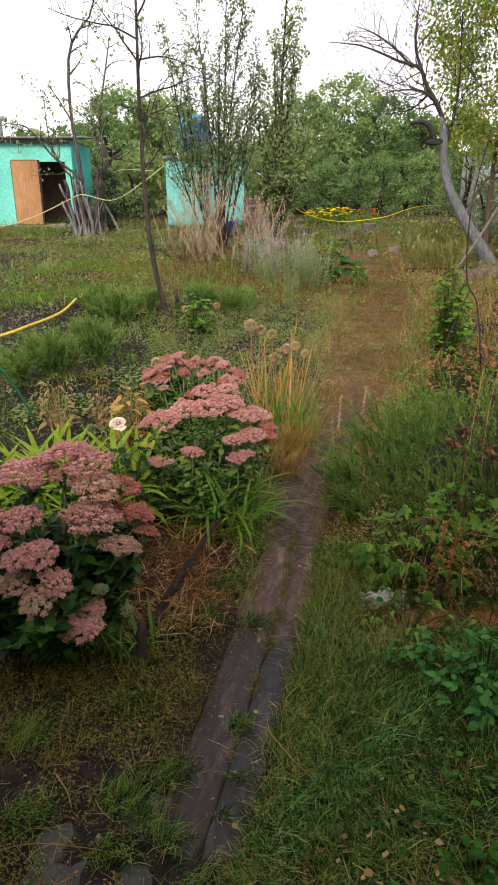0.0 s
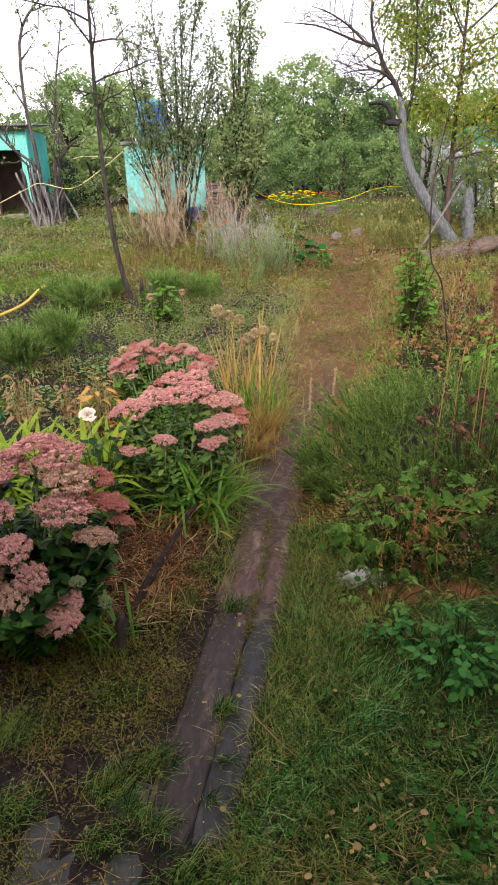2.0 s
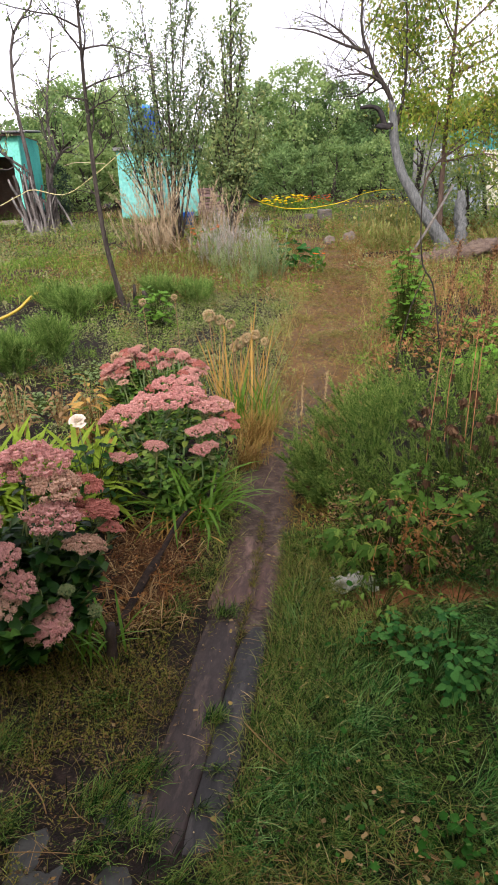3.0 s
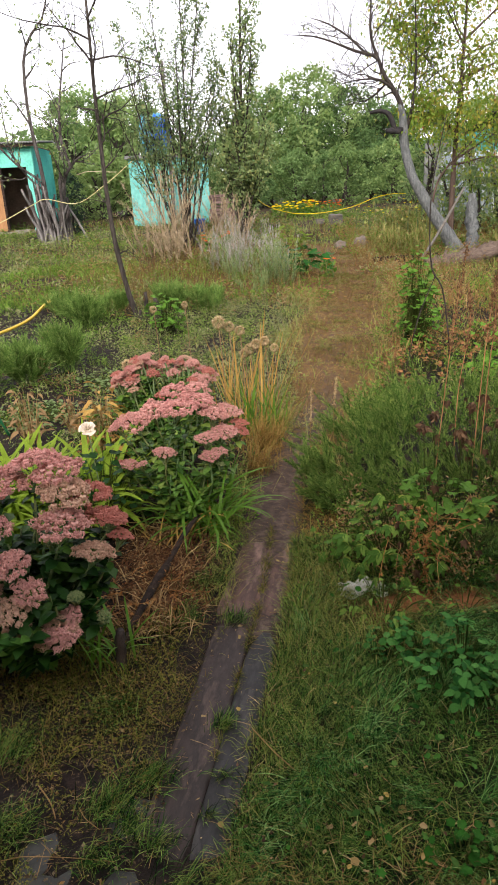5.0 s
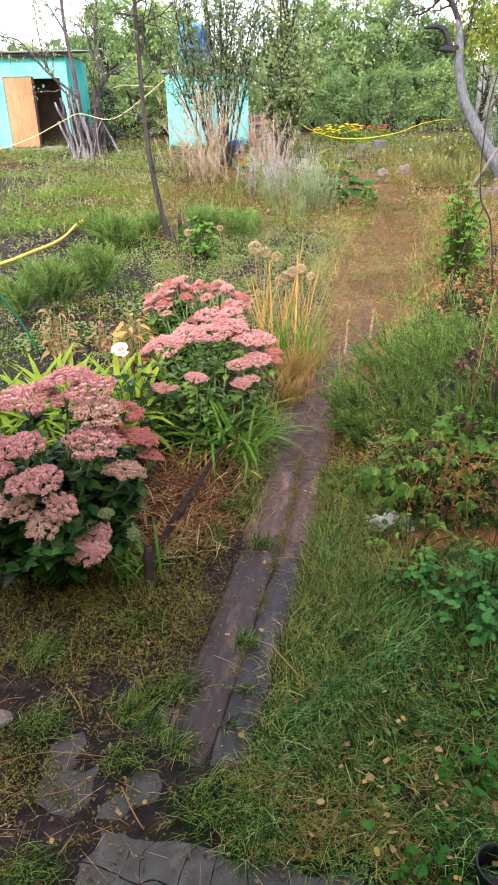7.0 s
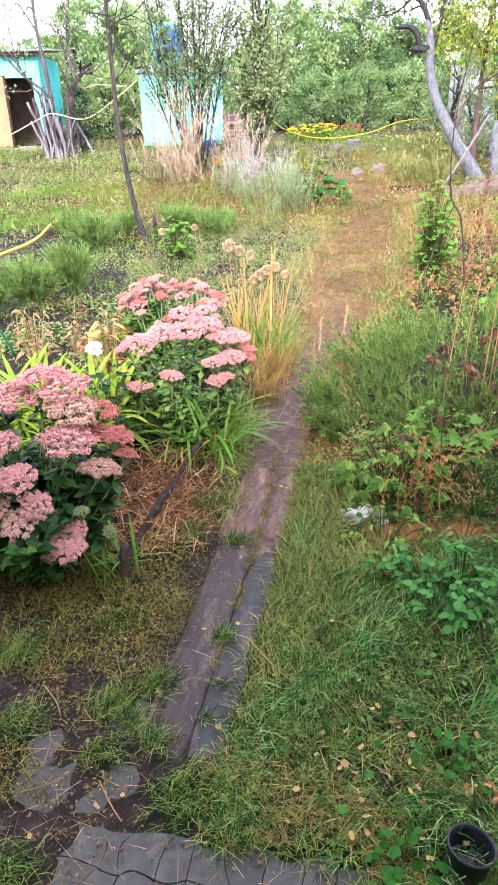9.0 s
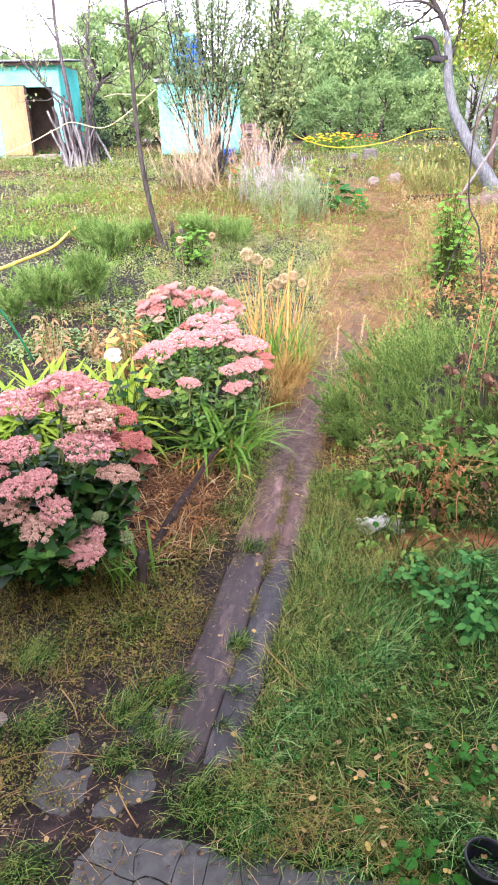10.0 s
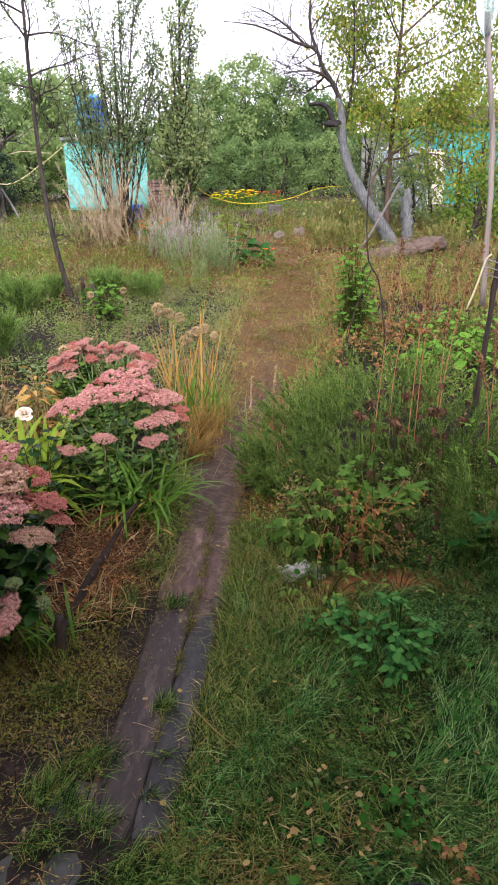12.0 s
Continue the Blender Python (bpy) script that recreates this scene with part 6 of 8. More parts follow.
k = 0
for (x, y, n, h, sp) in ((0.68, 3.1, 12, 0.24, 0.1), (0.66, 3.3, 10, 0.26, 0.1), (0.82, 3.05, 16, 0.3, 0.16), (0.74, 3.35, 12, 0.3, 0.14), (0.98, 3.45, 24, 0.42, 0.22), (1.1, 3.08, 22, 0.38, 0.22), (1.04, 3.95, 20, 0.4, 0.22), (1.24, 3.6, 26, 0.52, 0.28), (1.4, 3.15, 18, 0.4, 0.24), (1.3, 4.3, 18, 0.38, 0.24), (1.54, 3.75, 26, 0.54, 0.3), (1.55, 4.6, 16, 0.34, 0.26), (1.76, 3.35, 20, 0.46, 0.28), (1.82, 4.25, 20, 0.46, 0.3), (2.1, 3.85, 20, 0.46, 0.3), (2.15, 4.7, 14, 0.36, 0.28), (1.64, 2.92, 16, 0.36, 0.22), (2.35, 3.3, 18, 0.44, 0.3), (1.7, 2.66, 24, 0.38, 0.2), (1.54, 2.4, 26, 0.36, 0.18), (1.68, 2.2, 20, 0.3, 0.18)):
    h *= 0.9 + 0.3 * (k % 3 == 1)
    feathery("feathery_plant", "soft feathery green foliage plant beside the path", (x, y), int(n * 0.9), h, sp, 150 + k, per=560, needle=0.042, lean=0.9, group="feathery greens", width=0.0024, sprays=2, sweep=0.8 if x < 0.7 else 0.45 if x < 1.2 else 0.2)
    k += 1
for (x, y, n, h, sp) in ((-1.62, 5.95, 70, 0.42, 0.17), (-1.3, 6.3, 50, 0.46, 0.15), (-1.9, 5.7, 30, 0.3, 0.16), (-1.45, 8.2, 40, 0.42, 0.26), (-1.75, 8.6, 34, 0.36, 0.26), (-1.15, 8.75, 30, 0.3, 0.24), (-0.42, 8.7, 36, 0.36, 0.24), (0.05, 8.5, 30, 0.34, 0.26)):
    feathery("lavender_bush", "dark green bushy herb in the dug bed", (x, y), n, h, sp, 150 + k, "herb", per=220, needle=0.08, lean=0.3, group="green herbs", width=0.0055, sprays=4)
    k += 1
for (x, y, n, h, sp) in ((0.6, 10.9, 30, 0.85, 0.42), (0.3, 11.3, 26, 0.8, 0.4), (1.05, 10.8, 26, 0.85, 0.36), (0.6, 11.6, 26, 0.95, 0.4), (1.25, 10.4, 14, 0.7, 0.3)):
    feathery("lilac_spray", "silvery lilac flower spray of a tall perennial", (x, y), n, h, sp, 150 + k, "dusty", 0.06, per=60, group="grey perennials", width=0.006, lean=0.14)
    k += 1
for (x, y, n, h, sp) in ((0.95, 10.1, 34, 0.6, 0.34), (0.5, 10.4, 26, 0.5, 0.4), (1.2, 9.9, 24, 0.7, 0.2), (0.7, 9.4, 22, 0.36, 0.35)):
    feathery("grey_herb", "grey-green wormwood bush in the meadow", (x, y), n, h, sp, 150 + k, "pear_leaf", 0.08, per=50, group="wormwood", width=0.006)
    k += 1
for (x, y, n, h, sp) in ((-0.75, 14.0, 24, 1.45, 0.3), (-0.55, 13.8, 30, 1.6, 0.22), (0.3, 14.0, 14, 1.3, 0.25), (0.6, 13.7, 18, 1.1, 0.36), (-0.6, 12.8, 9, 0.8, 0.45), (-0.1, 12.5, 8, 0.7, 0.45), (-1.1, 13.6, 9, 0.8, 0.4)):
    feathery("dry_sorrel", "tall tan dried flower stalks before the shrub", (x, y), n, h, sp, 150 + k, "tan_spray", 0.085, per=130, group="dry tan stalks", lean=0.5, width=0.009)
    k += 1
for (x, y) in ((3.3, 12.2), (3.7, 11.8), (4.0, 14.6), (4.5, 14.0), (5.2, 11.4), (4.6, 15.5)):
    feathery("weed_clump", "tall yellowing weeds in the meadow", (x, y), 40, 0.5, 0.5, 150 + k, "meadow", 0.1, per=45, group="meadow weeds", width=0.012)
    k += 1


# ---- dry orange tangle in the peony ----
def tangle(at, n, radius, height, seed, mat="orange_dry", reach=0.22):
    r = np.random.default_rng(seed)
    at = spot(*at)
    e = thing("dried_tangle", at, "tangled orange-brown dried stalks with crumbling seed heads", "dry stalks", "dry tangles in the peony")
    s, h = Soup(), Soup()
    for k in range(n):
        a, q = r.uniform(0, 6.283), radius * math.sqrt(r.random())
        p0 = (at[0] + q * math.cos(a), at[1] + q * math.sin(a), at[2] + height * r.uniform(0.1, 1.0))
        ln = limb(r, p0, (r.normal(), r.normal() * 0.6, r.normal() * 0.5 - 0.15), reach * r.uniform(0.5, 1.3), 9, 0.2, -0.05)
        ln[:, 2] = np.maximum(ln[:, 2], at[2] + 0.01)
        tube(s, ln, np.linspace(0.0015, 0.0006, len(ln)), 4, False)
        m = r.integers(3, 9)
        i = r.integers(2, len(ln), m)
        L = r.uniform(0.008, 0.021, m)
        scatter(h, *LEAF4, ln[i] + r.normal(size=(m, 3)) * 0.004, frames(r.normal(size=(m, 3)), r.uniform(-1, 1, m)), np.stack([L * 0.6, L, L], 1))
    part("stem", s.mesh("stem", M[mat], at), e)["kind"] = "stuff"
    part("dry_seed", h.mesh("dry_seed", M[mat], at), e)["kind"] = "stuff"


tangle((0.91, 2.29), 24, 0.06, 0.34, 460)
tangle((0.8, 2.36), 7, 0.1, 0.34, 461)
tangle((1.03, 2.36), 6, 0.1, 0.3, 462)
tangle((-0.2, 2.55), 80, 0.2, 0.13, 463, "litter", 0.22)
tangle((-0.22, 2.3), 36, 0.15, 0.12, 464, "orange_dry", 0.18)


def dried_head(x, y, z, size, seed):
    r = np.random.default_rng(seed)
    at = spot(x + 0.03, y + 0.02)
    e = thing("dried_flower", at, "shrivelled dark brown flower head on a thin stalk", "dried flower", "dried flowers in the feathery greens")
    s = Soup()
    tube(s, smooth_line([at, (x + 0.015, y + 0.01, z * 0.6), (x, y, z)], 8), 0.0022, 5)
    part("stem", s.mesh("stem", M["stem_dark"], at), e)
    s = Soup()
    n = 80
    d = r.normal(size=(n, 3)) * np.array([0.8, 0.8, 0.5]) + np.array([0, 0, -0.7])
    L = r.uniform(0.5, 1.2, n) * size
    scatter(s, *LEAF8, np.array([x, y, z]) + r.normal(size=(n, 3)) * size * 0.22, frames(d, r.uniform(-1.5, 1.5, n)), np.stack([L * 0.45, L, L], 1))
    part("flower_head", s.mesh("flower_head", M["deadleaf"], at), e)


for k, (x, y, z, w) in enumerate(((1.07, 2.95, 0.46, 0.034), (1.25, 2.95, 0.42, 0.04), (1.45, 2.95, 0.46, 0.042), (1.12, 2.95, 0.52, 0.03), (1.51, 2.95, 0.32, 0.036), (1.83, 2.95, -0.01, 0.034), (1.24, 2.95, -0.04, 0.04), (1.3, 2.95, 0.55, 0.03), (1.29, 2.95, 0.37, 0.04), (1.61, 2.95, 0.4, 0.036))):
    if z > 0.2:
        dried_head(x, y, z, w * 0.95, 480 + k)


# ---- grass and litter, too many to count ----
def spread_points(r, n, x0, x1, y0, y1, keep):
    x, y = r.uniform(x0, x1, n), r.uniform(y0, y1, n)
    m = r.random(n) < keep(x, y)
    return x[m], y[m]


def patchy(x, y, f, seed):
    return 0.5 + 0.5 * np.sin(f * x + 1.9 * np.sin(f * 0.7 * y + seed) + seed) * np.sin(f * 0.9 * y + 1.3 * np.sin(f * 0.6 * x - seed))


def grass(name, label, r, x, y, L, W, mat, t0=(0.1, 0.7), t1=(0.8, 1.9), seg=3, lay=None, dz=0.0):
    n = len(x)
    z = g(x, y) - 0.004 + dz
    az = r.uniform(0, 6.283, n) if lay is None else lay + r.normal(0, 0.9, n)
    s = Soup()
    blades(s, np.stack([x, y, z], 1), r.uniform(L[0], L[1], n), r.uniform(W[0], W[1], n), az, r.uniform(*t0, n), r.uniform(*t1, n), seg)
    whole(name, s.mesh(name, mat), label, "grass", kind="stuff")


def right_of_path(x, y, gap=0.0):
    bare = np.exp(-((x - 0.92) / 0.36) ** 4 - ((y - 2.2) / 0.1) ** 4)
    u, v = (x + 0.29) * 0.977 - (y - 1.03) * 0.214, (x + 0.29) * 0.214 + (y - 1.03) * 0.977
    paved = (u > 0) * (u < 0.66) * (v < 0.012 * np.sin(31 * u) - 0.01)
    return (x > path_mid(y) + path_half(y) + gap) * (1 - 0.93 * bare) * (1 - paved) * (np.hypot(x - 0.572, y - 0.875) > 0.066)


r = np.random.default_rng(300)
def in_lawn(x, y):
    """Thick turf where the lawn lies open, thin under the plants beyond."""
    return np.where(x < 0.4 + 0.52 * y, 1.0, 0.22)


x, y = spread_points(r, 250000, -0.2, 1.9, 0.4, 2.75, lambda x, y: right_of_path(x, y, -0.015) * in_lawn(x, y) * (0.5 + 0.5 * (patchy(x, y, 9, 1) > 0.38)) * (0.5 + 0.5 * (patchy(x, y, 23, 5) > 0.4)))
lay = 2.2 + 2.2 * np.sin(3.1 * x + 2 * np.sin(2.7 * y)) + r.normal(0, 0.9, len(x))
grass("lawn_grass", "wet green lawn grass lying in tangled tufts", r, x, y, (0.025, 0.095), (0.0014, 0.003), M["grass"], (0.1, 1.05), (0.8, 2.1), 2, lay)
x, y = spread_points(r, 38000, -0.1, 1.5, 0.6, 2.7, lambda x, y: right_of_path(x, y, -0.05) * in_lawn(x, y) * np.clip(1.3 * np.exp(-((x - 0.27) / 0.15) ** 2 - ((y - 1.52) / 0.22) ** 2) + 1.2 * np.exp(-((x - path_mid(y) - 0.26) / 0.14) ** 2 - ((y - 2.25) / 0.42) ** 2) + 0.28 * (patchy(x, y, 7, 8) > 0.62), 0, 1))
grass("gold_grass", "yellowing grass in patches of the lawn", r, x, y, (0.03, 0.1), (0.0014, 0.0028), M["gold_grass"], (0.1, 1.05), (0.8, 2.1), 2)
cx, cy = spread_points(r, 1350, 0.05, 1.6, 0.5, 2.6, lambda x, y: right_of_path(x, y, 0.03) * in_lawn(x, y) * (0.2 + 0.8 * (patchy(x, y, 5, 4) > 0.42)) * np.where((y > 1.95) & (x < 0.75), 0.3, 1))
i = np.repeat(np.arange(len(cx)), 52)
n = len(i)
R, az = r.uniform(0.02, 0.06, len(cx)), 5.6 + 1.5 * np.sin(4 * cx + 3 * cy) + r.normal(0, 0.5, len(cx))
Lk = r.uniform(0.5, 1.3, len(cx))
x, y = cx[i] + R[i] * r.normal(0, 0.6, n), cy[i] + R[i] * r.normal(0, 0.6, n)
s = Soup()
blades(s, np.stack([x, y, g(x, y)], 1), Lk[i] * r.uniform(0.04, 0.13, n), r.uniform(0.0015, 0.003, n), az[i] + r.normal(0, 0.55, n), r.uniform(0.1, 0.85, n), r.uniform(1.1, 2.1, n), 3)
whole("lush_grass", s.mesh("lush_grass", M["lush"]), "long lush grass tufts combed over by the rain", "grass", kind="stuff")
x, y = spread_points(r, 5200, -0.1, 1.8, 0.4, 3.0, lambda x, y: right_of_path(x, y, -0.05) * (0.3 + 0.7 * np.clip((1.45 - y) * 2, 0, 1)))
grass("straw_litter", "dry straw and brown thatch strewn in the lawn", r, x, y, (0.02, 0.08), (0.0014, 0.003), M["straw"], (1.2, 1.6), (1.4, 1.8), 2, None, 0.03)
x, y = spread_points(r, 9000, -0.1, 0.75, 0.75, 1.3, lambda x, y: right_of_path(x, y, -0.08) * np.clip((1.25 - y) * 3, 0, 1) * (patchy(x, y, 12, 3) > 0.45))
grass("mown_thatch", "mown brown and olive clippings near the paving", r, x, y, (0.012, 0.045), (0.0014, 0.0026), M["mossy"], (1.0, 1.6), (1.3, 1.9), 2, None, 0.036)
x, y = spread_points(r, 2400, -0.1, 1.8, 0.4, 2.8, lambda x, y: right_of_path(x, y, -0.05) * (0.2 + 0.8 * (patchy(x, y, 5, 3) > 0.5)))
s = Soup()
n = len(x)
L = r.uniform(0.006, 0.018, n)
scatter(s, *LEAF4, np.stack([x, y, g(x, y) + r.uniform(0.004, 0.05, n)], 1), frames(headings(r.uniform(0, 6.28, n), r.normal(0, 0.4, n)), r.uniform(-0.6, 0.6, n)), np.stack([L * 0.6, L, L], 1))
whole("leaf_litter", s.mesh("leaf_litter", M["deadleaf"]), "brown leaf litter caught in the lawn", "litter", kind="stuff")
# mallow and ground ivy creeping through the turf, thickest round the pot
x, y = spread_points(r, 850, 0.15, 1.3, 0.6, 2.3, lambda x, y: right_of_path(x, y, 0.1) * in_lawn(x, y) * np.clip(0.06 + 0.5 * np.exp(-((x - 0.62) / 0.28) ** 2 - ((y - 0.95) / 0.3) ** 2) + 0.4 * np.exp(-((x - 0.8) / 0.25) ** 2 - ((y - 1.35) / 0.3) ** 2) + 0.12 * (patchy(x, y, 6, 7) > 0.6), 0, 1))
for k in range(3):
    m = np.arange(len(x)) % 3 == k
    n = int(m.sum())
    s = Soup()
    L = r.uniform(0.01, 0.027, n)
    scatter(s, *lobed_leaf(5, 0.16 + 0.1 * k, 0.14, 900 + k), np.stack([x[m], y[m], g(x[m], y[m]) + r.uniform(0.03, 0.085, n)], 1), frames(headings(r.uniform(0, 6.28, n), r.uniform(-0.5, 0.35, n)), r.uniform(-0.6, 0.6, n)), np.stack([L * r.uniform(0.8, 1.15, n), L, L], 1))
    whole("mallow_leaves", s.mesh("mallow_leaves", M["mallow"]), "round lobed mallow leaves creeping through the turf", "weeds", kind="stuff")
# grass by the far edge of the lawn, thin upright stems
x, y = spread_points(r, 4200, 0.2, 0.9, 1.8, 2.75, lambda x, y: right_of_path(x, y, 0.0) * (0.25 + 0.75 * (patchy(x, y, 13, 2) > 0.5)))
grass("wispy_grass", "thin wispy grass along the path", r, x, y, (0.06, 0.2), (0.0014, 0.0026), M["gold_grass"], (0.0, 1.1), (0.5, 2.2), 4)
# thin grass and weeds in the mud
x, y = spread_points(r, 20000, -1.6, 0.2, 0.4, 2.2, lambda x, y: (x < path_mid(y) - path_half(y) + 0.0) * (patchy(x, y, 9, 2) > 0.6) * (0.25 + 0.75 * (y > 1.5)))
grass("mud_grass", "thin mossy grass in the mud", r, x, y, (0.02, 0.07), (0.0018, 0.0035), M["mossy"], (0.2, 1.1), (0.9, 1.9), 2)
for k, (tx, ty, rad, n) in enumerate(((-0.17, 1.46, 0.075, 300), (-0.28, 1.37, 0.075, 300), (-0.04, 1.09, 0.1, 560), (0.05, 1.07, 0.07, 260), (0.045, 1.64, 0.035, 160), (-0.27, 1.23, 0.06, 220), (-0.53, 1.33, 0.09, 320), (-0.6, 1.6, 0.1, 300), (-0.45, 0.92, 0.09, 420), (-0.13, 1.25, 0.05, 160), (-0.2, 1.3, 0.05, 160), (0.05, 1.45, 0.03, 60), (0.0, 1.32, 0.02, 50), (0.1, 2.18, 0.05, 150), (-0.3, 1.75, 0.1, 300), (-0.02, 2.45, 0.1, 420), (-0.1, 2.2, 0.08, 260))):
    n = int(n * 1.15)
    s = Soup()
    bx, by = tx + r.normal(0, rad * 0.5, n), ty + r.normal(0, rad * 0.4, n)
    comb = 5.9 + 0.9 * math.sin(k * 2.1)
    blades(s, np.stack([bx, by, g(bx, by)], 1), r.uniform(0.03, 0.1, n) * (0.6 + rad * 5), r.uniform(0.0014, 0.003, n), comb + r.normal(0, 1.0, n), r.uniform(0.1, 0.9, n), r.uniform(0.9, 2.0, n), 3)
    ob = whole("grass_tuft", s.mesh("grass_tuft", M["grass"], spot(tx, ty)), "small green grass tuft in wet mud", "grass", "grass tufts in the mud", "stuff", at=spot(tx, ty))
x, y = spread_points(r, 3600, -1.6, 0.1, 0.5, 2.3, lambda x, y: (x < path_mid(y) - path_half(y) + 0.02) * (0.3 + 0.7 * patchy(x, y, 6, 9)))
grass("brown_litter", "brown stalks and rotting litter on mud", r, x, y, (0.012, 0.06), (0.0014, 0.003), M["mud_litter"], (1.2, 1.6), (1.4, 1.8), 2, None, 0.006)
x, y = spread_points(r, 4200, -0.45, 0.1, 2.15, 3.0, lambda x, y: (x < path_mid(y) - path_half(y) - 0.06) * np.exp(-((x + 0.2) / 0.16) ** 2))
grass("bed_litter", "rust-brown dead leaves heaped at the bed edge", r, x, y, (0.04, 0.14), (0.003, 0.007), M["litter"], (0.5, 1.5), (1.2, 2.2), 3, None, 0.01)
x, y = spread_points(r, 1100, -0.42, 0.08, 2.1, 3.0, lambda x, y: (x < path_mid(y) - path_half(y) - 0.05) * np.exp(-((x + 0.2) / 0.16) ** 2))
grass("bed_straw", "bleached straw and dead strap leaves at the bed edge", r, x, y, (0.04, 0.16), (0.0025, 0.006), M["straw"], (0.5, 1.5), (1.2, 2.2), 3, None, 0.02)
x, y = spread_points(r, 2600, -1.4, 1.2, 0.6, 2.4, lambda x, y: (0.25 + 0.75 * patchy(x, y, 7, 4)) * (0.35 + 0.65 * (x < path_mid(y))))
s = Soup()
n = len(x)
L = r.uniform(0.002, 0.008, n)
crumb = ([(0.5, 0, 0), (-0.4, 0.4, 0), (-0.3, -0.45, 0.05), (0, 0, 0.5)], [], [(0, 1, 3), (1, 2, 3), (2, 0, 3)])
scatter(s, *crumb, np.stack([x, y, g(x, y) + 0.006], 1), frames(headings(r.uniform(0, 6.28, n), r.normal(0, 0.3, n))), np.stack([L, L, L], 1))
whole("crumbs", s.mesh("crumbs", M["straw"]), "pale crumbs of straw and chips on wet mud", "debris", kind="stuff")
x, y = spread_points(r, 5200, -1.3, 0.5, 0.8, 2.1, lambda x, y: (x < path_mid(y) - path_half(y) + 0.04) * (0.25 + 0.75 * (patchy(x, y, 10, 1) > 0.45)) + 0.5 * ((y < 1.05) & (x < 0.4)))
s = Soup()
n = len(x)
L = r.uniform(0.004, 0.016, n)
scatter(s, *LEAF4, np.stack([x, y, g(x, y) + r.uniform(0.008, 0.02, n)], 1), frames(headings(r.uniform(0, 6.28, n), r.normal(0, 0.25, n)), r.uniform(-0.5, 0.5, n)), np.stack([L * r.uniform(0.3, 0.8, n), L, L], 1))
whole("leaf_crumbs", s.mesh("leaf_crumbs", M["mud_litter"]), "rotting leaf scraps strewn over mud and paving", "litter", kind="stuff")
x, y = spread_points(r, 420, -1.0, 0.45, 0.85, 1.6, lambda x, y: (x < path_mid(y) - path_half(y) + 0.06) * 0.8 + 0.4 * (y < 1.05))
grass("fine_twigs", "fine pale straws and root threads on wet mud", r, x, y, (0.03, 0.12), (0.001, 0.002), M["straw"], (1.35, 1.6), (1.4, 1.75), 4, None, 0.013)
# weeds under the sedum
x, y = spread_points(r, 9000, -1.3, -0.1, 1.6, 2.2, lambda x, y: (x < path_mid(y) - path_half(y) - 0.1) * (0.3 + 0.7 * patchy(x, y, 11, 3)))
s = Soup()
n = len(x)
p = np.stack([x, y, g(x, y) + r.uniform(0, 0.1, n) * (y - 1.55)], 1)
L = r.uniform(0.006, 0.016, n)
scatter(s, *LEAF4, p, frames(r.normal(size=(n, 3)) * np.array([1, 1, 0.5]), r.uniform(-0.6, 0.6, n)), np.stack([L * 0.6, L, L], 1))
whole("chickweed", s.mesh("chickweed", M["mossy"]), "tangled small-leaved chickweed below the flowers", "weeds", kind="stuff")
x, y = spread_points(r, 6500, -1.3, -0.1, 1.5, 2.2, lambda x, y: (x < path_mid(y) - path_half(y) - 0.06) * (0.25 + 0.75 * (patchy(x, y, 10, 3) > 0.4)) * np.clip((y - 1.4) * 2.2, 0, 1))
grass("creeping_stems", "thin tangled creeping stems below the flowers", r, x, y, (0.03, 0.13), (0.0014, 0.003), M["creeper"], (0.0, 1.0), (0.4, 2.2), 4)
x, y = spread_points(r, 52000, -1.4, 0.15, 0.75, 1.9, lambda x, y: (x < path_mid(y) - path_half(y) + 0.01) * (patchy(x, y, 8, 6) > 0.57) * (patchy(x, y, 23, 2) > 0.42) * (0.3 + 0.7 * (x < -0.3)))
s = Soup()
n = len(x)
L = r.uniform(0.003, 0.009, n)
scatter(s, *LEAF4, np.stack([x, y, g(x, y) + r.uniform(0, 0.016, n)], 1), frames(r.normal(size=(n, 3)) * np.array([1, 1, 0.5]), r.uniform(-0.7, 0.7, n)), np.stack([L * 0.7, L, L], 1))
whole("mud_moss", s.mesh("mud_moss", M["creeper"]), "olive moss of tiny leaves in patches on mud", "moss", kind="stuff")
x, y = spread_points(r, 9000, -1.4, 0.15, 0.75, 1.75, lambda x, y: (x < path_mid(y) - path_half(y) + 0.01) * (patchy(x, y, 8, 6) > 0.58) * (patchy(x, y, 23, 2) > 0.42))
grass("creeping_moss", "olive moss and creeping weed in patches on mud", r, x, y, (0.012, 0.045), (0.0014, 0.003), M["creeper"], (0.0, 1.3), (0.6, 2.2), 2)
# dirt and grass along the board edges
along = r.uniform(0.85, 3.0, 4600)
edge = r.choice([-0.125, 0.004, 0.13], 4600, p=[0.22, 0.46, 0.32])
edge = edge + r.normal(0, 1, 4600) * np.where(np.abs(edge) < 0.05, 0.006, 0.014)
x, y = path_mid(along) + edge + 0.0, along
keep = patchy(x, y, 11, 4) + 0.25 * (edge > 0.05) > 0.5
grass("board_edge_grass", "short grass and moss creeping over the board edges", r, x[keep], y[keep], (0.01, 0.05), (0.0015, 0.0032), M["creeper"], (0.1, 1.2), (0.9, 2.1), 3)
n = 420
along = r.uniform(0.9, 3.9, n)
x = path_mid(along) + r.normal(0, 0.1, n)
along, x = along[patchy(x, along, 8, 1) > 0.4], x[patchy(x, along, 8, 1) > 0.4]
grass("board_litter", "bits of straw and rotting leaf on the wet boards", r, x, along, (0.006, 0.024), (0.001, 0.002), M["straw"], (1.35, 1.6), (1.4, 1.7), 2, None, 0.012)
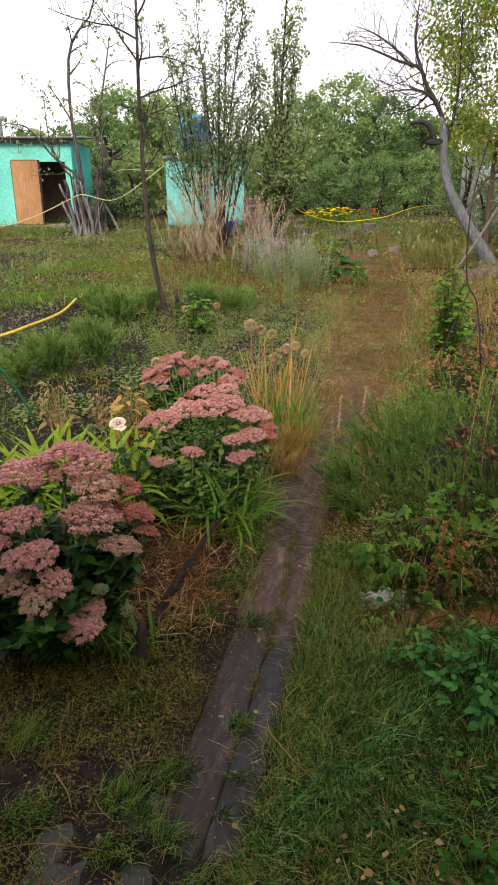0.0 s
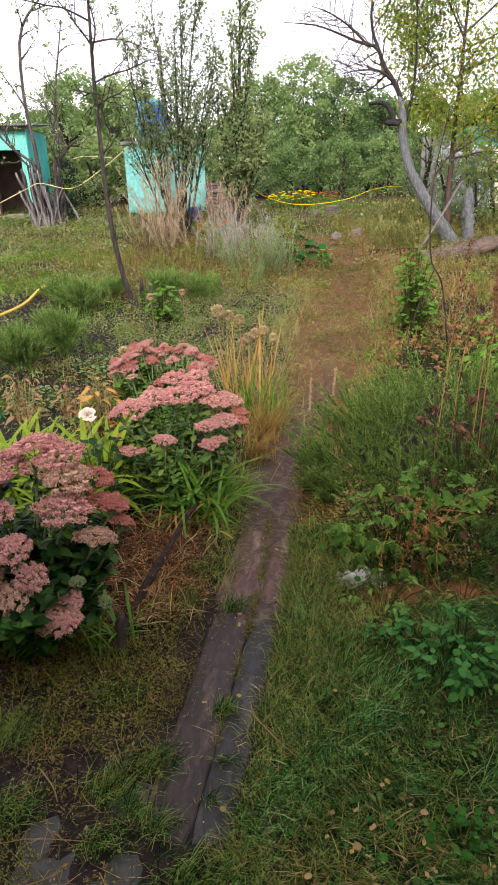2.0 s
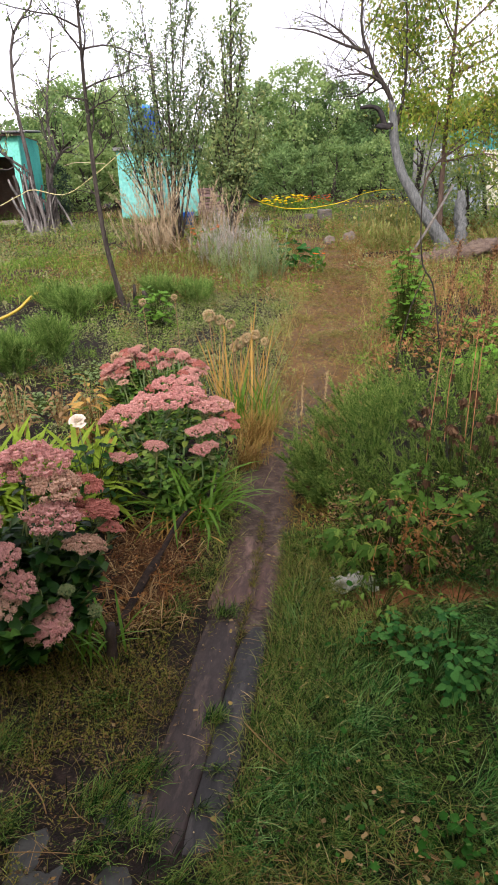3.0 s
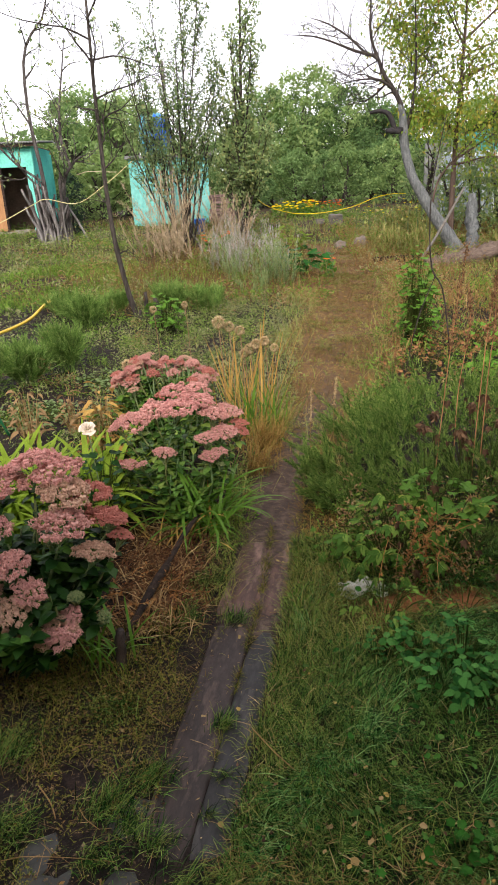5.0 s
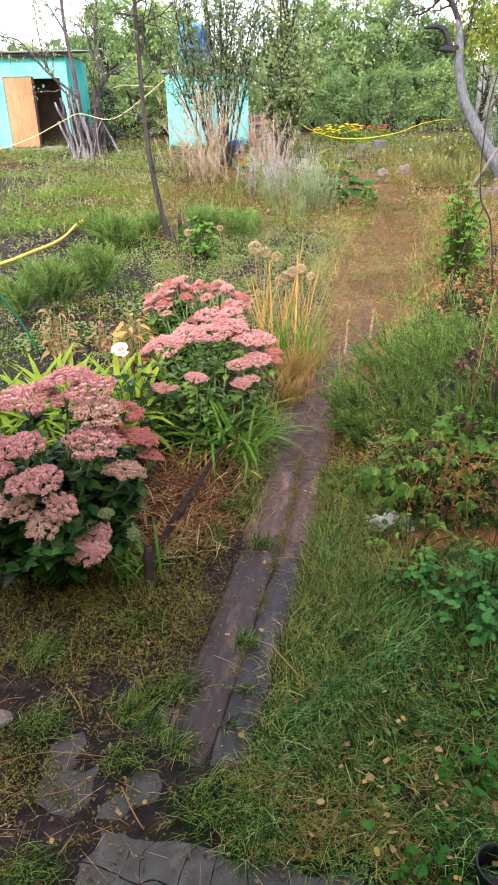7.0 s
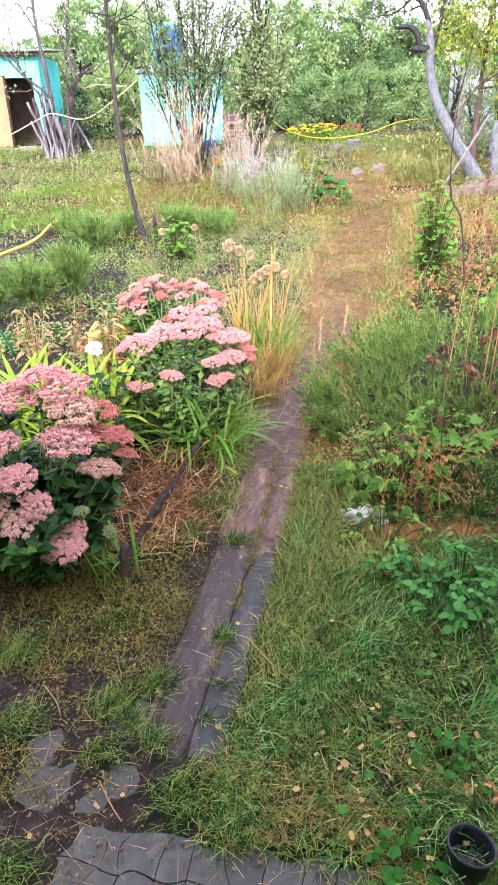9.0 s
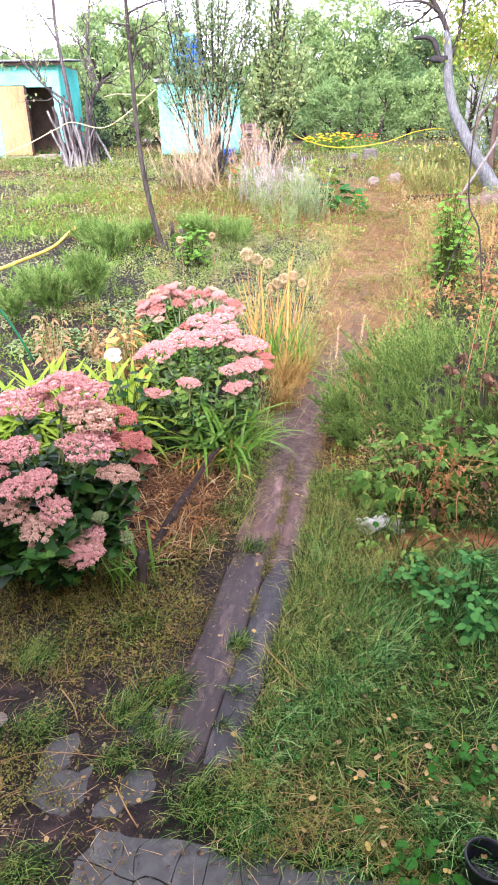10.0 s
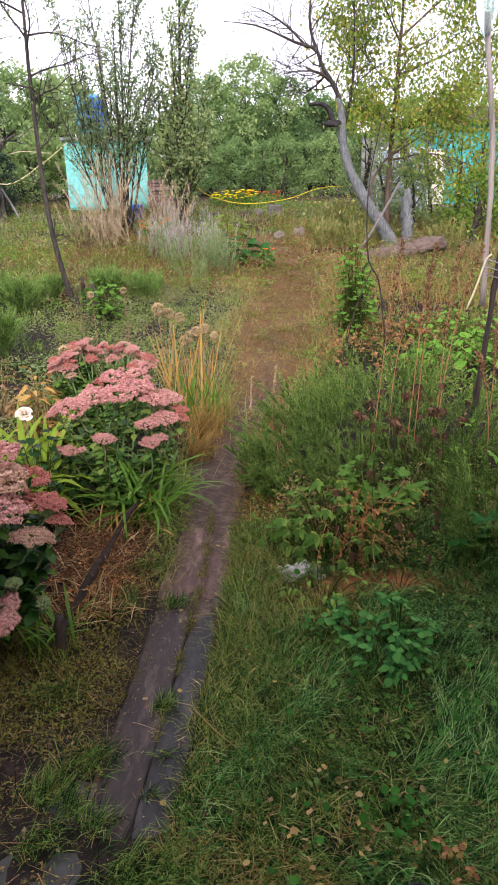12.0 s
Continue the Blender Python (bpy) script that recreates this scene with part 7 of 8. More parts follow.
# thatch on the worn soil beyond the boards
x, y = spread_points(r, 52000, -0.1, 1.4, 2.2, 4.8, lambda x, y: np.exp(-((x - path_mid(y) - 0.22) / 0.2) ** 4) * np.where(x > path_mid(y) + 0.11, 0.9, 0.06) * (patchy(x, y, 6, 3) > 0.3))
grass("path_thatch", "rust and olive thatch lying on the muddy path", r, x, y, (0.015, 0.07), (0.0016, 0.0034), M["verge"], (0.6, 1.5), (1.2, 2.0), 2)
x, y = spread_points(r, 7000, -0.35, 0.25, 2.3, 3.6, lambda x, y: np.exp(-((x - path_mid(y) + path_half(y) + 0.05) / 0.07) ** 2))
grass("bed_edge_grass", "green and straw grass between bed and boards", r, x, y, (0.03, 0.14), (0.0016, 0.003), M["gold_grass"], (0.1, 1.1), (0.8, 2.2), 3)
x, y = spread_points(r, 5200, -0.5, 0.1, 1.55, 2.45, lambda x, y: np.exp(-((x - path_mid(y) + path_half(y) + 0.06) / 0.06) ** 2) * (0.2 + 0.8 * (patchy(x, y, 13, 5) > 0.4)))
grass("edge_litter", "moss, straw and small weeds on the soil beside the boards", r, x, y, (0.01, 0.06), (0.0016, 0.0034), M["mossy"], (0.2, 1.5), (0.9, 2.0), 2)
# clover and small broad leaves in the lawn
x, y = spread_points(r, 1000, 0.15, 1.9, 0.5, 2.6, lambda x, y: right_of_path(x, y, 0.05) * (0.15 + 0.6 * (patchy(x, y, 6, 7) > 0.6)))
s = Soup()
n = len(x)
p = np.stack([x, y, g(x, y) + r.uniform(0.03, 0.08, n)], 1)
L = r.uniform(0.01, 0.03, n)
scatter(s, *LEAF8, p, frames(headings(r.uniform(0, 6.28, n), r.uniform(-0.5, 0.4, n)), r.uniform(-0.5, 0.5, n)), np.stack([L * 0.6, L, L], 1))
whole("lawn_weeds", s.mesh("lawn_weeds", M["lawn_weed"]), "small broad-leaved weeds in the lawn", "weeds", kind="stuff")
# trodden way
x, y = spread_points(r, 90000, -0.2, 3.6, 3.9, 16, lambda x, y: np.clip(1.25 - (np.abs(x - path_mid(y) - 0.1) - path_half(y)) * 2.2, 0, 1) * (0.2 + 0.8 * np.clip((y - 4.0) / 1.4, 0, 1)) * (0.15 + 0.85 * (patchy(x, y, 3.3, 5) + 0.25 * patchy(x, y, 11, 2) > 0.55)))
grass("trodden_grass", "short rust-brown trodden grass on the way", r, x, y, (0.03, 0.13), (0.0022, 0.005), M["trodden"], (0.2, 1.2), (0.8, 1.9), 2)
x, y = spread_points(r, 16000, -1.2, 3.2, 3.3, 9.5, lambda x, y: np.exp(-((np.abs(x - path_mid(y)) - path_half(y) - 0.12) / 0.18) ** 2))
grass("verge_grass", "yellow-green grass on the verge of the way", r, x, y, (0.07, 0.22), (0.003, 0.006), M["meadow"], (0.1, 0.6), (0.5, 1.6), 3)
for k, (tx, ty, rad, n, L) in enumerate(((0.36, 4.0, 0.1, 420, 0.4), (0.3, 3.65, 0.07, 260, 0.3), (0.48, 4.35, 0.1, 260, 0.3))):
    s = Soup()
    bx, by = tx + r.normal(0, rad * 0.6, n), ty + r.normal(0, rad * 0.6, n)
    blades(s, np.stack([bx, by, g(bx, by)], 1), r.uniform(0.4, 1.1, n) * L, r.uniform(0.0022, 0.0042, n), r.normal(5.9, 1.3, n), r.uniform(0.0, 0.6, n), r.uniform(0.9, 2.3, n), 4)
    whole("grass_clump", s.mesh("grass_clump", M["drygrass"] if k < 2 else M["gold_grass"], spot(tx, ty)), "tawny clump of arching grass beside the path", "grass", "tawny grass clumps", "stuff", at=spot(tx, ty))
# rough grass of the yard round the paving and the beds
x, y = spread_points(r, 16000, -6, 6, -1.2, 4.6, lambda x, y: ((x > 1.75) | (x < -1.35) | (y < 0.55)) * (np.hypot(x - 0.1, y - 0.45) > 0.75) * (0.25 + 0.75 * (patchy(x, y, 2.6, 3) > 0.35)))
grass("yard_grass", "rough short grass of the yard beside the beds", r, x, y, (0.05, 0.17), (0.005, 0.01), M["grass"], (0.2, 1.1), (0.9, 2.0), 2)
x, y = spread_points(r, 9000, -6, 6, -1.2, 4.6, lambda x, y: ((x > 1.75) | (x < -1.35) | (y < 0.55)) * (np.hypot(x - 0.1, y - 0.45) > 0.7) * (patchy(x, y, 3.6, 7) > 0.45))
grass("yard_thatch", "dry thatch in the yard grass", r, x, y, (0.04, 0.12), (0.004, 0.008), M["trodden"], (0.6, 1.4), (1.1, 1.9), 2)
# meadow
x, y = spread_points(r, 54000, -9, 9, 8.6, 21, lambda x, y: ((np.abs(x - path_mid(y)) > path_half(y) * 0.9) | (y > 13)) * (0.35 + 0.65 * patchy(x, y, 1.7, 2)) * np.clip(0.3 + np.abs(x + 3.2) * 0.5 + np.clip(y - 10.5, 0, 2), 0, 1))
green = patchy(x, y, 0.9, 3) + 0.25 * patchy(x, y, 3.1, 1) + 0.12 * r.normal(size=len(x)) > 0.5
grass("meadow_grass", "soft green meadow grass", r, x[green], y[green], (0.08, 0.28), (0.005, 0.012), M["meadow_green"], (0.0, 0.8), (0.6, 2.0), 2)
grass("rusty_meadow_grass", "rust and tan meadow grass gone to seed", r, x[~green], y[~green], (0.08, 0.3), (0.004, 0.01), M["meadow_rust"], (0.0, 0.8), (0.5, 2.0), 2)
x, y = spread_points(r, 36000, -7, 5, 8.3, 16, lambda x, y: np.exp(-((x + 0.1) / 1.7) ** 2 - ((y - 10.8) / 2.0) ** 2) * (np.abs(x - path_mid(y)) > path_half(y) * 0.8))
grass("dry_meadow_grass", "tawny seeded grass in the middle of the meadow", r, x, y, (0.15, 0.42), (0.003, 0.007), M["trodden"], (0.0, 0.4), (0.2, 1.1), 2)
x, y = spread_points(r, 30000, -8, -1.2, 6.5, 13, lambda x, y: (patchy(x, y, 1.3, 6) > 0.45) * np.where((y < 8.6) & (x < -1.4), 0.12, 0.9))
grass("low_green_grass", "low green grass and weeds over the old beds", r, x, y, (0.06, 0.2), (0.006, 0.012), M["weed_green"], (0.1, 0.8), (0.6, 1.8), 2)
x, y = spread_points(r, 15000, -6, 4.5, 3.2, 9, lambda x, y: (np.abs(x - path_mid(y)) > path_half(y) + 0.1) * (patchy(x, y, 3.1, 8) > 0.5) * np.clip(0.2 + (y - 3.2) * 0.2, 0, 0.8) * np.where((y > 6.6) & (x < -1.6), 0.2, 1))
grass("bed_weeds", "weeds and thin grass in the garden beds", r, x, y, (0.05, 0.2), (0.003, 0.007), M["meadow_green"], (0.1, 0.8), (0.5, 1.7), 2)
x, y = spread_points(r, 30000, 1.5, 7, 6, 16, lambda x, y: (np.abs(x - path_mid(y)) > path_half(y) + 0.1) * (0.3 + 0.7 * patchy(x, y, 2.1, 3)))
grass("side_grass", "rusty and tawny grass beside the fallen log", r, x, y, (0.08, 0.3), (0.005, 0.01), M["meadow_rust"], (0.0, 0.7), (0.3, 1.6), 2)


def weeds(name, label, r, n, x0, x1, y0, y1, keep, mat, h, rad, size, per=40, wide=0.36):
    """Low leafy weeds: domes of small leaves, too many to tell apart."""
    cx, cy = spread_points(r, n, x0, x1, y0, y1, keep)
    k = len(cx)
    R, H = r.uniform(rad[0], rad[1], k), r.uniform(h[0], h[1], k)
    i = np.repeat(np.arange(k), per)
    m = len(i)
    a, q = r.uniform(0, 6.283, m), np.sqrt(r.random(m))
    x, y = cx[i] + R[i] * q * np.cos(a), cy[i] + R[i] * q * np.sin(a)
    z = g(x, y) + H[i] * r.random(m) * (1.05 - 0.8 * q * q)
    L = r.uniform(0.6, 1.4, m) * size * (0.7 + 0.6 * r.random(k))[i]
    s = Soup()
    scatter(s, *LEAF4, np.stack([x, y, z], 1), frames(headings(a + r.normal(0, 0.8, m), r.uniform(-0.4, 1.0, m)), r.uniform(-0.9, 0.9, m)), np.stack([L * wide, L, L], 1))
    whole(name, s.mesh(name, mat), label, "weeds", kind="stuff")


def off_path(x, y, gap=0.0):
    return (np.abs(x - path_mid(y)) > path_half(y) + gap) * 1.0


r = np.random.default_rng(333)
weeds("meadow_weeds", "leafy green weeds spread through the meadow", r, 1500, -9, 8, 8.8, 20, lambda x, y: off_path(x, y) * (0.25 + 0.75 * (patchy(x, y, 1.1, 5) > 0.5)), M["weed_green"], (0.06, 0.3), (0.12, 0.4), 0.06, 40, 0.3)
weeds("grey_weeds", "grey-green weeds among meadow grass", r, 900, -9, 8, 8.8, 19, lambda x, y: off_path(x, y) * (0.2 + 0.8 * (patchy(x, y, 1.4, 1) > 0.5)), M["weed_grey"], (0.1, 0.45), (0.1, 0.35), 0.05)
weeds("tan_weeds", "withered tan weeds in the meadow", r, 1000, -8, 7, 8.2, 18, lambda x, y: off_path(x, y, -0.2) * (0.2 + 0.8 * (patchy(x, y, 1.6, 9) > 0.5)) * np.clip((x + 4) * 0.4, 0.15, 1), M["weed_tan"], (0.06, 0.35), (0.1, 0.35), 0.06, 40, 0.14)
weeds("bed_greens", "low green weeds covering the dug beds", r, 1500, -5, 0.6, 3.4, 8.8, lambda x, y: off_path(x, y, 0.15) * (0.2 + 0.8 * (patchy(x, y, 2.9, 2) > 0.45)) * np.where((y > 6.6) & (x < -1.6), 0.25, 1), M["weed_green"], (0.02, 0.13), (0.06, 0.2), 0.02, 50)
weeds("middle_weeds", "soft grey-green weeds between flowers and meadow", r, 420, -0.9, 1.2, 4.5, 9.0, lambda x, y: off_path(x, y, 0.04) * 0.95, M["weed_grey"], (0.04, 0.3), (0.05, 0.16), 0.03, 46, 0.16)
weeds("middle_greens", "green weeds between flowers and meadow", r, 380, -0.9, 1.3, 4.3, 9.0, lambda x, y: off_path(x, y, 0.02) * 0.95, M["meadow_green"], (0.03, 0.24), (0.05, 0.16), 0.028, 46, 0.2)
weeds("bed_withered", "withered brown weeds in the dug beds", r, 170, -5, 0.6, 3.4, 8.8, lambda x, y: off_path(x, y, 0.1) * (0.25 + 0.75 * (patchy(x, y, 3.3, 7) > 0.5)) * np.where((y > 6.6) & (x < -1.6), 0.25, 1), M["weed_tan"], (0.03, 0.3), (0.04, 0.12), 0.034, 40, 0.14)
weeds("bed_grey_weeds", "dull grey-green herbs in the dug beds", r, 260, -4.5, 0.6, 4.2, 8.8, lambda x, y: off_path(x, y, 0.15) * 0.8, M["weed_grey"], (0.04, 0.22), (0.06, 0.18), 0.028)
weeds("right_bed_weeds", "mixed green weeds between feathery plants", r, 700, 0.7, 6, 4.2, 10, lambda x, y: (x > path_mid(y) + path_half(y) + 0.08) * (0.3 + 0.7 * patchy(x, y, 2.5, 4)), M["weed_green"], (0.05, 0.35), (0.06, 0.22), 0.04)
weeds("right_bed_withered", "withered brown weeds beside the way", r, 520, 0.7, 6, 4.2, 12, lambda x, y: (x > path_mid(y) + path_half(y) + 0.05) * (0.3 + 0.7 * patchy(x, y, 2.8, 8)), M["weed_tan"], (0.05, 0.4), (0.05, 0.2), 0.045, 40, 0.14)
weeds("way_weeds", "tiny green and brown plants on the trodden way", r, 300, -0.1, 3.2, 4.2, 13, lambda x, y: (1 - off_path(x, y, 0.1)) * (0.25 + 0.75 * (patchy(x, y, 4, 3) > 0.5)), M["weed_tan"], (0.01, 0.05), (0.05, 0.2), 0.03, 34, 0.12)
weeds("way_greens", "small green tufts on the trodden way", r, 2400, -0.1, 3.2, 4.0, 13, lambda x, y: (1 - off_path(x, y, 0.1)) * (patchy(x, y, 4.5, 6) > 0.55), M["meadow"], (0.01, 0.06), (0.04, 0.16), 0.03, 34, 0.12)
weeds("yard_weeds", "low green weeds in the rough yard grass", r, 520, -6, 6, -1.0, 4.6, lambda x, y: ((x > 1.9) | (x < -1.4)) * (0.2 + 0.8 * (patchy(x, y, 2.2, 4) > 0.45)), M["weed_green"], (0.03, 0.16), (0.08, 0.24), 0.035, 34)
weeds("edge_weeds", "small green weeds on the verge of the boards", r, 420, -0.6, 0.9, 2.1, 4.4, lambda x, y: np.exp(-((np.abs(x - path_mid(y)) - path_half(y) - 0.06) / 0.07) ** 2), M["weed_green"], (0.02, 0.1), (0.03, 0.08), 0.016)
weeds("mud_weeds", "creeping weeds in the mud", r, 420, -1.4, 0.1, 0.8, 2.2, lambda x, y: (x < path_mid(y) - path_half(y) - 0.03) * (0.15 + 0.85 * (patchy(x, y, 8, 3) > 0.5)), M["mossy"], (0.008, 0.05), (0.02, 0.08), 0.011, 50)
weeds("peony_weeds", "tangled green and yellow weeds round the peony", r, 130, 0.55, 1.9, 2.25, 3.1, lambda x, y: right_of_path(x, y, 0.12) * 0.9 * (np.hypot(x - 1.25, y - 2.62) > 0.24), M["weed_green"], (0.06, 0.3), (0.04, 0.12), 0.016, 60)
weeds("peony_withered", "withered brown tangle round the peony", r, 90, 0.65, 1.8, 2.3, 3.1, lambda x, y: right_of_path(x, y, 0.15) * 0.9 * (np.hypot(x - 1.25, y - 2.62) > 0.24), M["weed_tan"], (0.06, 0.3), (0.03, 0.1), 0.02, 60)


# ---- boards and paving ----
def plank(width, length, seed):
    r = np.random.default_rng(seed)
    n, m = 18, 3
    s = Soup()
    ys = length * (0.5 - 0.5 * np.cos(np.linspace(0, math.pi, n)))
    edge = [0.004 * np.cumsum(r.normal(size=n)) * 0.35 for _ in range(2)]
    ring = []
    near_end, far_end = r.normal(0, 0.006, 7), r.normal(0, 0.006, 7)
    for i, yy in enumerate(ys):
        xl, xr = -width / 2 + edge[0][i], width / 2 + edge[1][i]
        cup = 0.0015 * math.sin(3 * yy + seed)
        sink = -0.006 * math.exp(-(yy / 0.06) ** 2) - 0.005 * math.exp(-((length - yy) / 0.05) ** 2)
        wear = r.uniform(0, 0.003, 2)
        row = [(xl, yy, -0.014), (xl + 0.0005, yy, 0.001 - wear[0]), (xl + 0.009, yy, 0.005 + cup - wear[0]), ((xl + xr) / 2, yy, 0.0065 - cup), (xr - 0.009, yy, 0.005 - wear[1]), (xr - 0.0005, yy, 0.001 - wear[1]), (xr, yy, -0.014)]
        shift = near_end if i == 0 else far_end if i == n - 1 else np.zeros(7)
        ring += [(x, y + sh, z + sink) for (x, y, z), sh in zip(row, shift)]
    k = 7
    q = [(i * k + j, i * k + j + 1, (i + 1) * k + j + 1, (i + 1) * k + j) for i in range(n - 1) for j in range(k - 1)]
    t = []
    for i in (0, n - 1):
        b = i * k
        t += [(b, b + j + 1, b + j) if i else (b, b + j, b + j + 1) for j in range(1, k - 1)]
    s.add(ring, [(a, d, c, b) for a, b, c, d in q], t)
    return s.mesh("plank", M[("board", "board_grey", "board_brown", "board_brown")[seed]])


def board_path():
    e = thing("board_path", (0, 0, 0), "two rows of wet brown boards sunk in the soil", "garden path", kind="structure")
    turn = -math.atan(0.248)
    ux, uy = math.sin(-turn), math.cos(turn)
    nx, ny = uy, -ux
    x0, y0 = -0.05, 1.25
    for k, (side, a, b, w) in enumerate(((-0.064, -0.06, 0.9, 0.14), (0.063, -0.08, 0.88, 0.112), (-0.076, 0.97, 1.56, 0.16), (0.058, 0.95, 1.52, 0.1))):
        me = plank(w, b - a, k)
        x, y = x0 + side * nx + a * ux, y0 + side * ny + a * uy
        part("plank", me, e, loc=(x, y, (-0.005, -0.0065, -0.006, -0.0075)[k]), rot=(0, radians((k % 3 - 1) * 0.8), turn))


def paving():
    e = thing("pavement", (-0.29, 1.03, 0), "wet grey stamped stone paving", "pavement", kind="structure")
    r = random.Random(9)
    c, s_ = math.cos(-0.216), math.sin(-0.216)
    nx, ny, sunk = 12, 11, 0
    du, dv = 0.075, 0.11
    pts, bent = {}, {}
    for i in range(nx + 1):
        for j in range(ny + 1):
            ju = r.uniform(-0.02, 0.02)
            jv = r.uniform(-0.034, 0.034) if j % 2 else r.uniform(-0.006, 0.006)
            pts[i, j] = (i * du + ju, (sunk - j) * dv + jv)
    for i in range(nx):
        for j in range(ny):
            q = [pts[i, j], pts[i, j + 1], pts[i + 1, j + 1], pts[i + 1, j]]
            cx, cy = sum(p[0] for p in q) / 4, sum(p[1] for p in q) / 4
            q2 = []
            keys = [(i, j), (i, j + 1), (i + 1, j + 1), (i + 1, j)]
            for a in range(4):
                p, nxt = q[a], q[(a + 1) % 4]
                ends = tuple(sorted((keys[a], keys[(a + 1) % 4])))
                if ends not in bent:
                    bent[ends] = (r.uniform(-0.021, 0.021), r.uniform(-0.02, 0.02))
                for f in (0.02, 0.2, 0.4, 0.6, 0.8, 0.98):
                    k = math.sin(math.pi * f)
                    px, py = p[0] * (1 - f) + nxt[0] * f + k * bent[ends][0], p[1] * (1 - f) + nxt[1] * f + k * bent[ends][1]
                    wob = 0.003 * r.uniform(-1, 1)
                    q2.append((px + (cx - px) * 0.006 + wob * 0.25, py + (cy - py) * 0.006 + wob * 0.25))
            h = 0.008 + r.uniform(-0.0012, 0.0012)
            n = len(q2)
            v = [(x, y, -0.02) for x, y in q2] + [(x, y, h - 0.003) for x, y in q2] + [(cx + (x - cx) * 0.97, cy + (y - cy) * 0.97, h) for x, y in q2] + [(cx, cy, h + 0.0005)]
            v = [(x * c - y * s_, x * s_ + y * c, z) for x, y, z in v]
            m = Soup()
            m.add(v, [(a + k, (a + 1) % n + k, (a + 1) % n + k + n, a + k + n) for k in (0, n) for a in range(n)], [(2 * n + a, 2 * n + (a + 1) % n, 3 * n) for a in range(n)])
            part("paving_stone", m.mesh("paving_stone", M["slab"], (0, 0, 0), False), e)
    for x, y, w, d, a in ((-0.1, 0.1, 0.15, 0.13, 0.5), (0.0, 0.06, 0.1, 0.07, 0.9), (0.08, 0.11, 0.1, 0.09, 1.0), (0.1, 0.31, 0.12, 0.13, 0.7), (-0.14, 0.22, 0.1, 0.1, 0.2), (-0.03, 0.17, 0.08, 0.09, 0.4)):
        m = Soup()
        n = 7
        rim = [(x + w * r.uniform(0.45, 0.75) * math.cos(a + 6.283 * k / n), y + d * r.uniform(0.45, 0.75) * math.sin(a + 6.283 * k / n)) for k in range(n)]
        v = [(px, py, -0.02) for px, py in rim] + [(px, py, -0.007) for px, py in rim] + [(x + (px - x) * 0.9, y + (py - y) * 0.9, -0.003) for px, py in rim] + [(x, y, -0.002)]
        m.add(v, [(b + k, (b + 1) % n + k, (b + 1) % n + k + n, b + k + n) for k in (0, n) for b in range(n)], [(2 * n + b, 2 * n + (b + 1) % n, 3 * n) for b in range(n)])
        part("paving_stone", m.mesh("paving_stone", M["slab"], (0, 0, 0), False), e)


board_path()
paving()


# ---- bed edging, log, raised bed, sticks ----
def round_log(name, label, category, pts, radii, mat, lumps=0.06, sides=10, n=16):
    s = Soup()
    line = smooth_line(pts, n)
    tube(s, line, np.interp(np.linspace(0, 1, n), np.linspace(0, 1, len(radii)), radii), sides, True, lumps)
    return whole(name, s.mesh(name, mat, pts[0]), label, category, at=pts[0])


round_log("bed_edging", "rotten dark wooden edging along the flower bed", "edging", [(-0.31, 2.05, 0.004), (-0.25, 2.24, 0.05), (-0.165, 2.48, 0.085), (-0.07, 2.75, 0.12), (-0.03, 2.9, 0.1)], [0.012, 0.014, 0.013, 0.008], M["edging"], 0.3)
round_log("bed_peg", "dark rotten wooden peg at the bed corner", "peg", [(-0.300, 1.950, -0.02), (-0.297, 1.950, 0.08), (-0.288, 1.950, 0.155)], [0.018, 0.019, 0.018, 0.014], M["pole_dark"], 0.15, 9, 10)
round_log("fallen_log", "weathered cracked log lying behind the beds", "log", [(3.53, 10.7, 0.35), (4.19, 10.8, 0.44), (4.99, 10.95, 0.58)], [0.09, 0.13, 0.125, 0.14, 0.13, 0.1], M["old_wood"], 0.22, 14, 26)
e = thing("raised_bed", (3.6, 10.8, 0.25), "grey weathered planks of an old raised bed", "raised bed")
for k, (x, y, z, L) in enumerate(((3.5, 11.5, 0.42, 1.3), (3.9, 10.7, 0.28, 1.6), (5.0, 11.5, 0.45, 1.6))):
    part("board", bevelled("board", (L, 0.04, 0.16), M["edging"], 0.006, 1, 0.006, 20 + k), e, loc=(x - 3.6, y - 10.8, z - 0.25 - 0.1), rot=(0, radians((-1, 2, -2)[k]), radians((4, -6, 8)[k])))
round_log("leaning_stick", "pale peeled stick leaning on the old trunk", "stick", [(3.55, 11.3, 0.3), (4.0, 11.6, 0.8), (4.55, 12.0, 1.5)], [0.026, 0.024, 0.02], M["old_plank"])
round_log("leaning_stick", "grey stick leaning beside the split tree", "stick", [(-2.87, 17.3, 0.72), (-3.05, 17.4, 1.1), (-3.29, 17.55, 1.5)], [0.028, 0.026, 0.022], M["pale_wood"])
round_log("dead_stub", "short dark dead stub beside the bare tree", "stump", [(-0.56, 8.2, 0.12), (-0.57, 8.2, 0.3), (-0.6, 8.2, 0.44)], [0.05, 0.045, 0.04, 0.02], M["bark_dark"], 0.2, 9, 10)
round_log("stub_trunk", "short grey dead stub beside the old tree", "stump", [(4.88, 12.3, 0.35), (4.84, 12.3, 0.9), (4.82, 12.3, 1.4)], [0.14, 0.11, 0.1, 0.1, 0.09, 0.06], M["bark_grey"], 0.2, 12, 20)
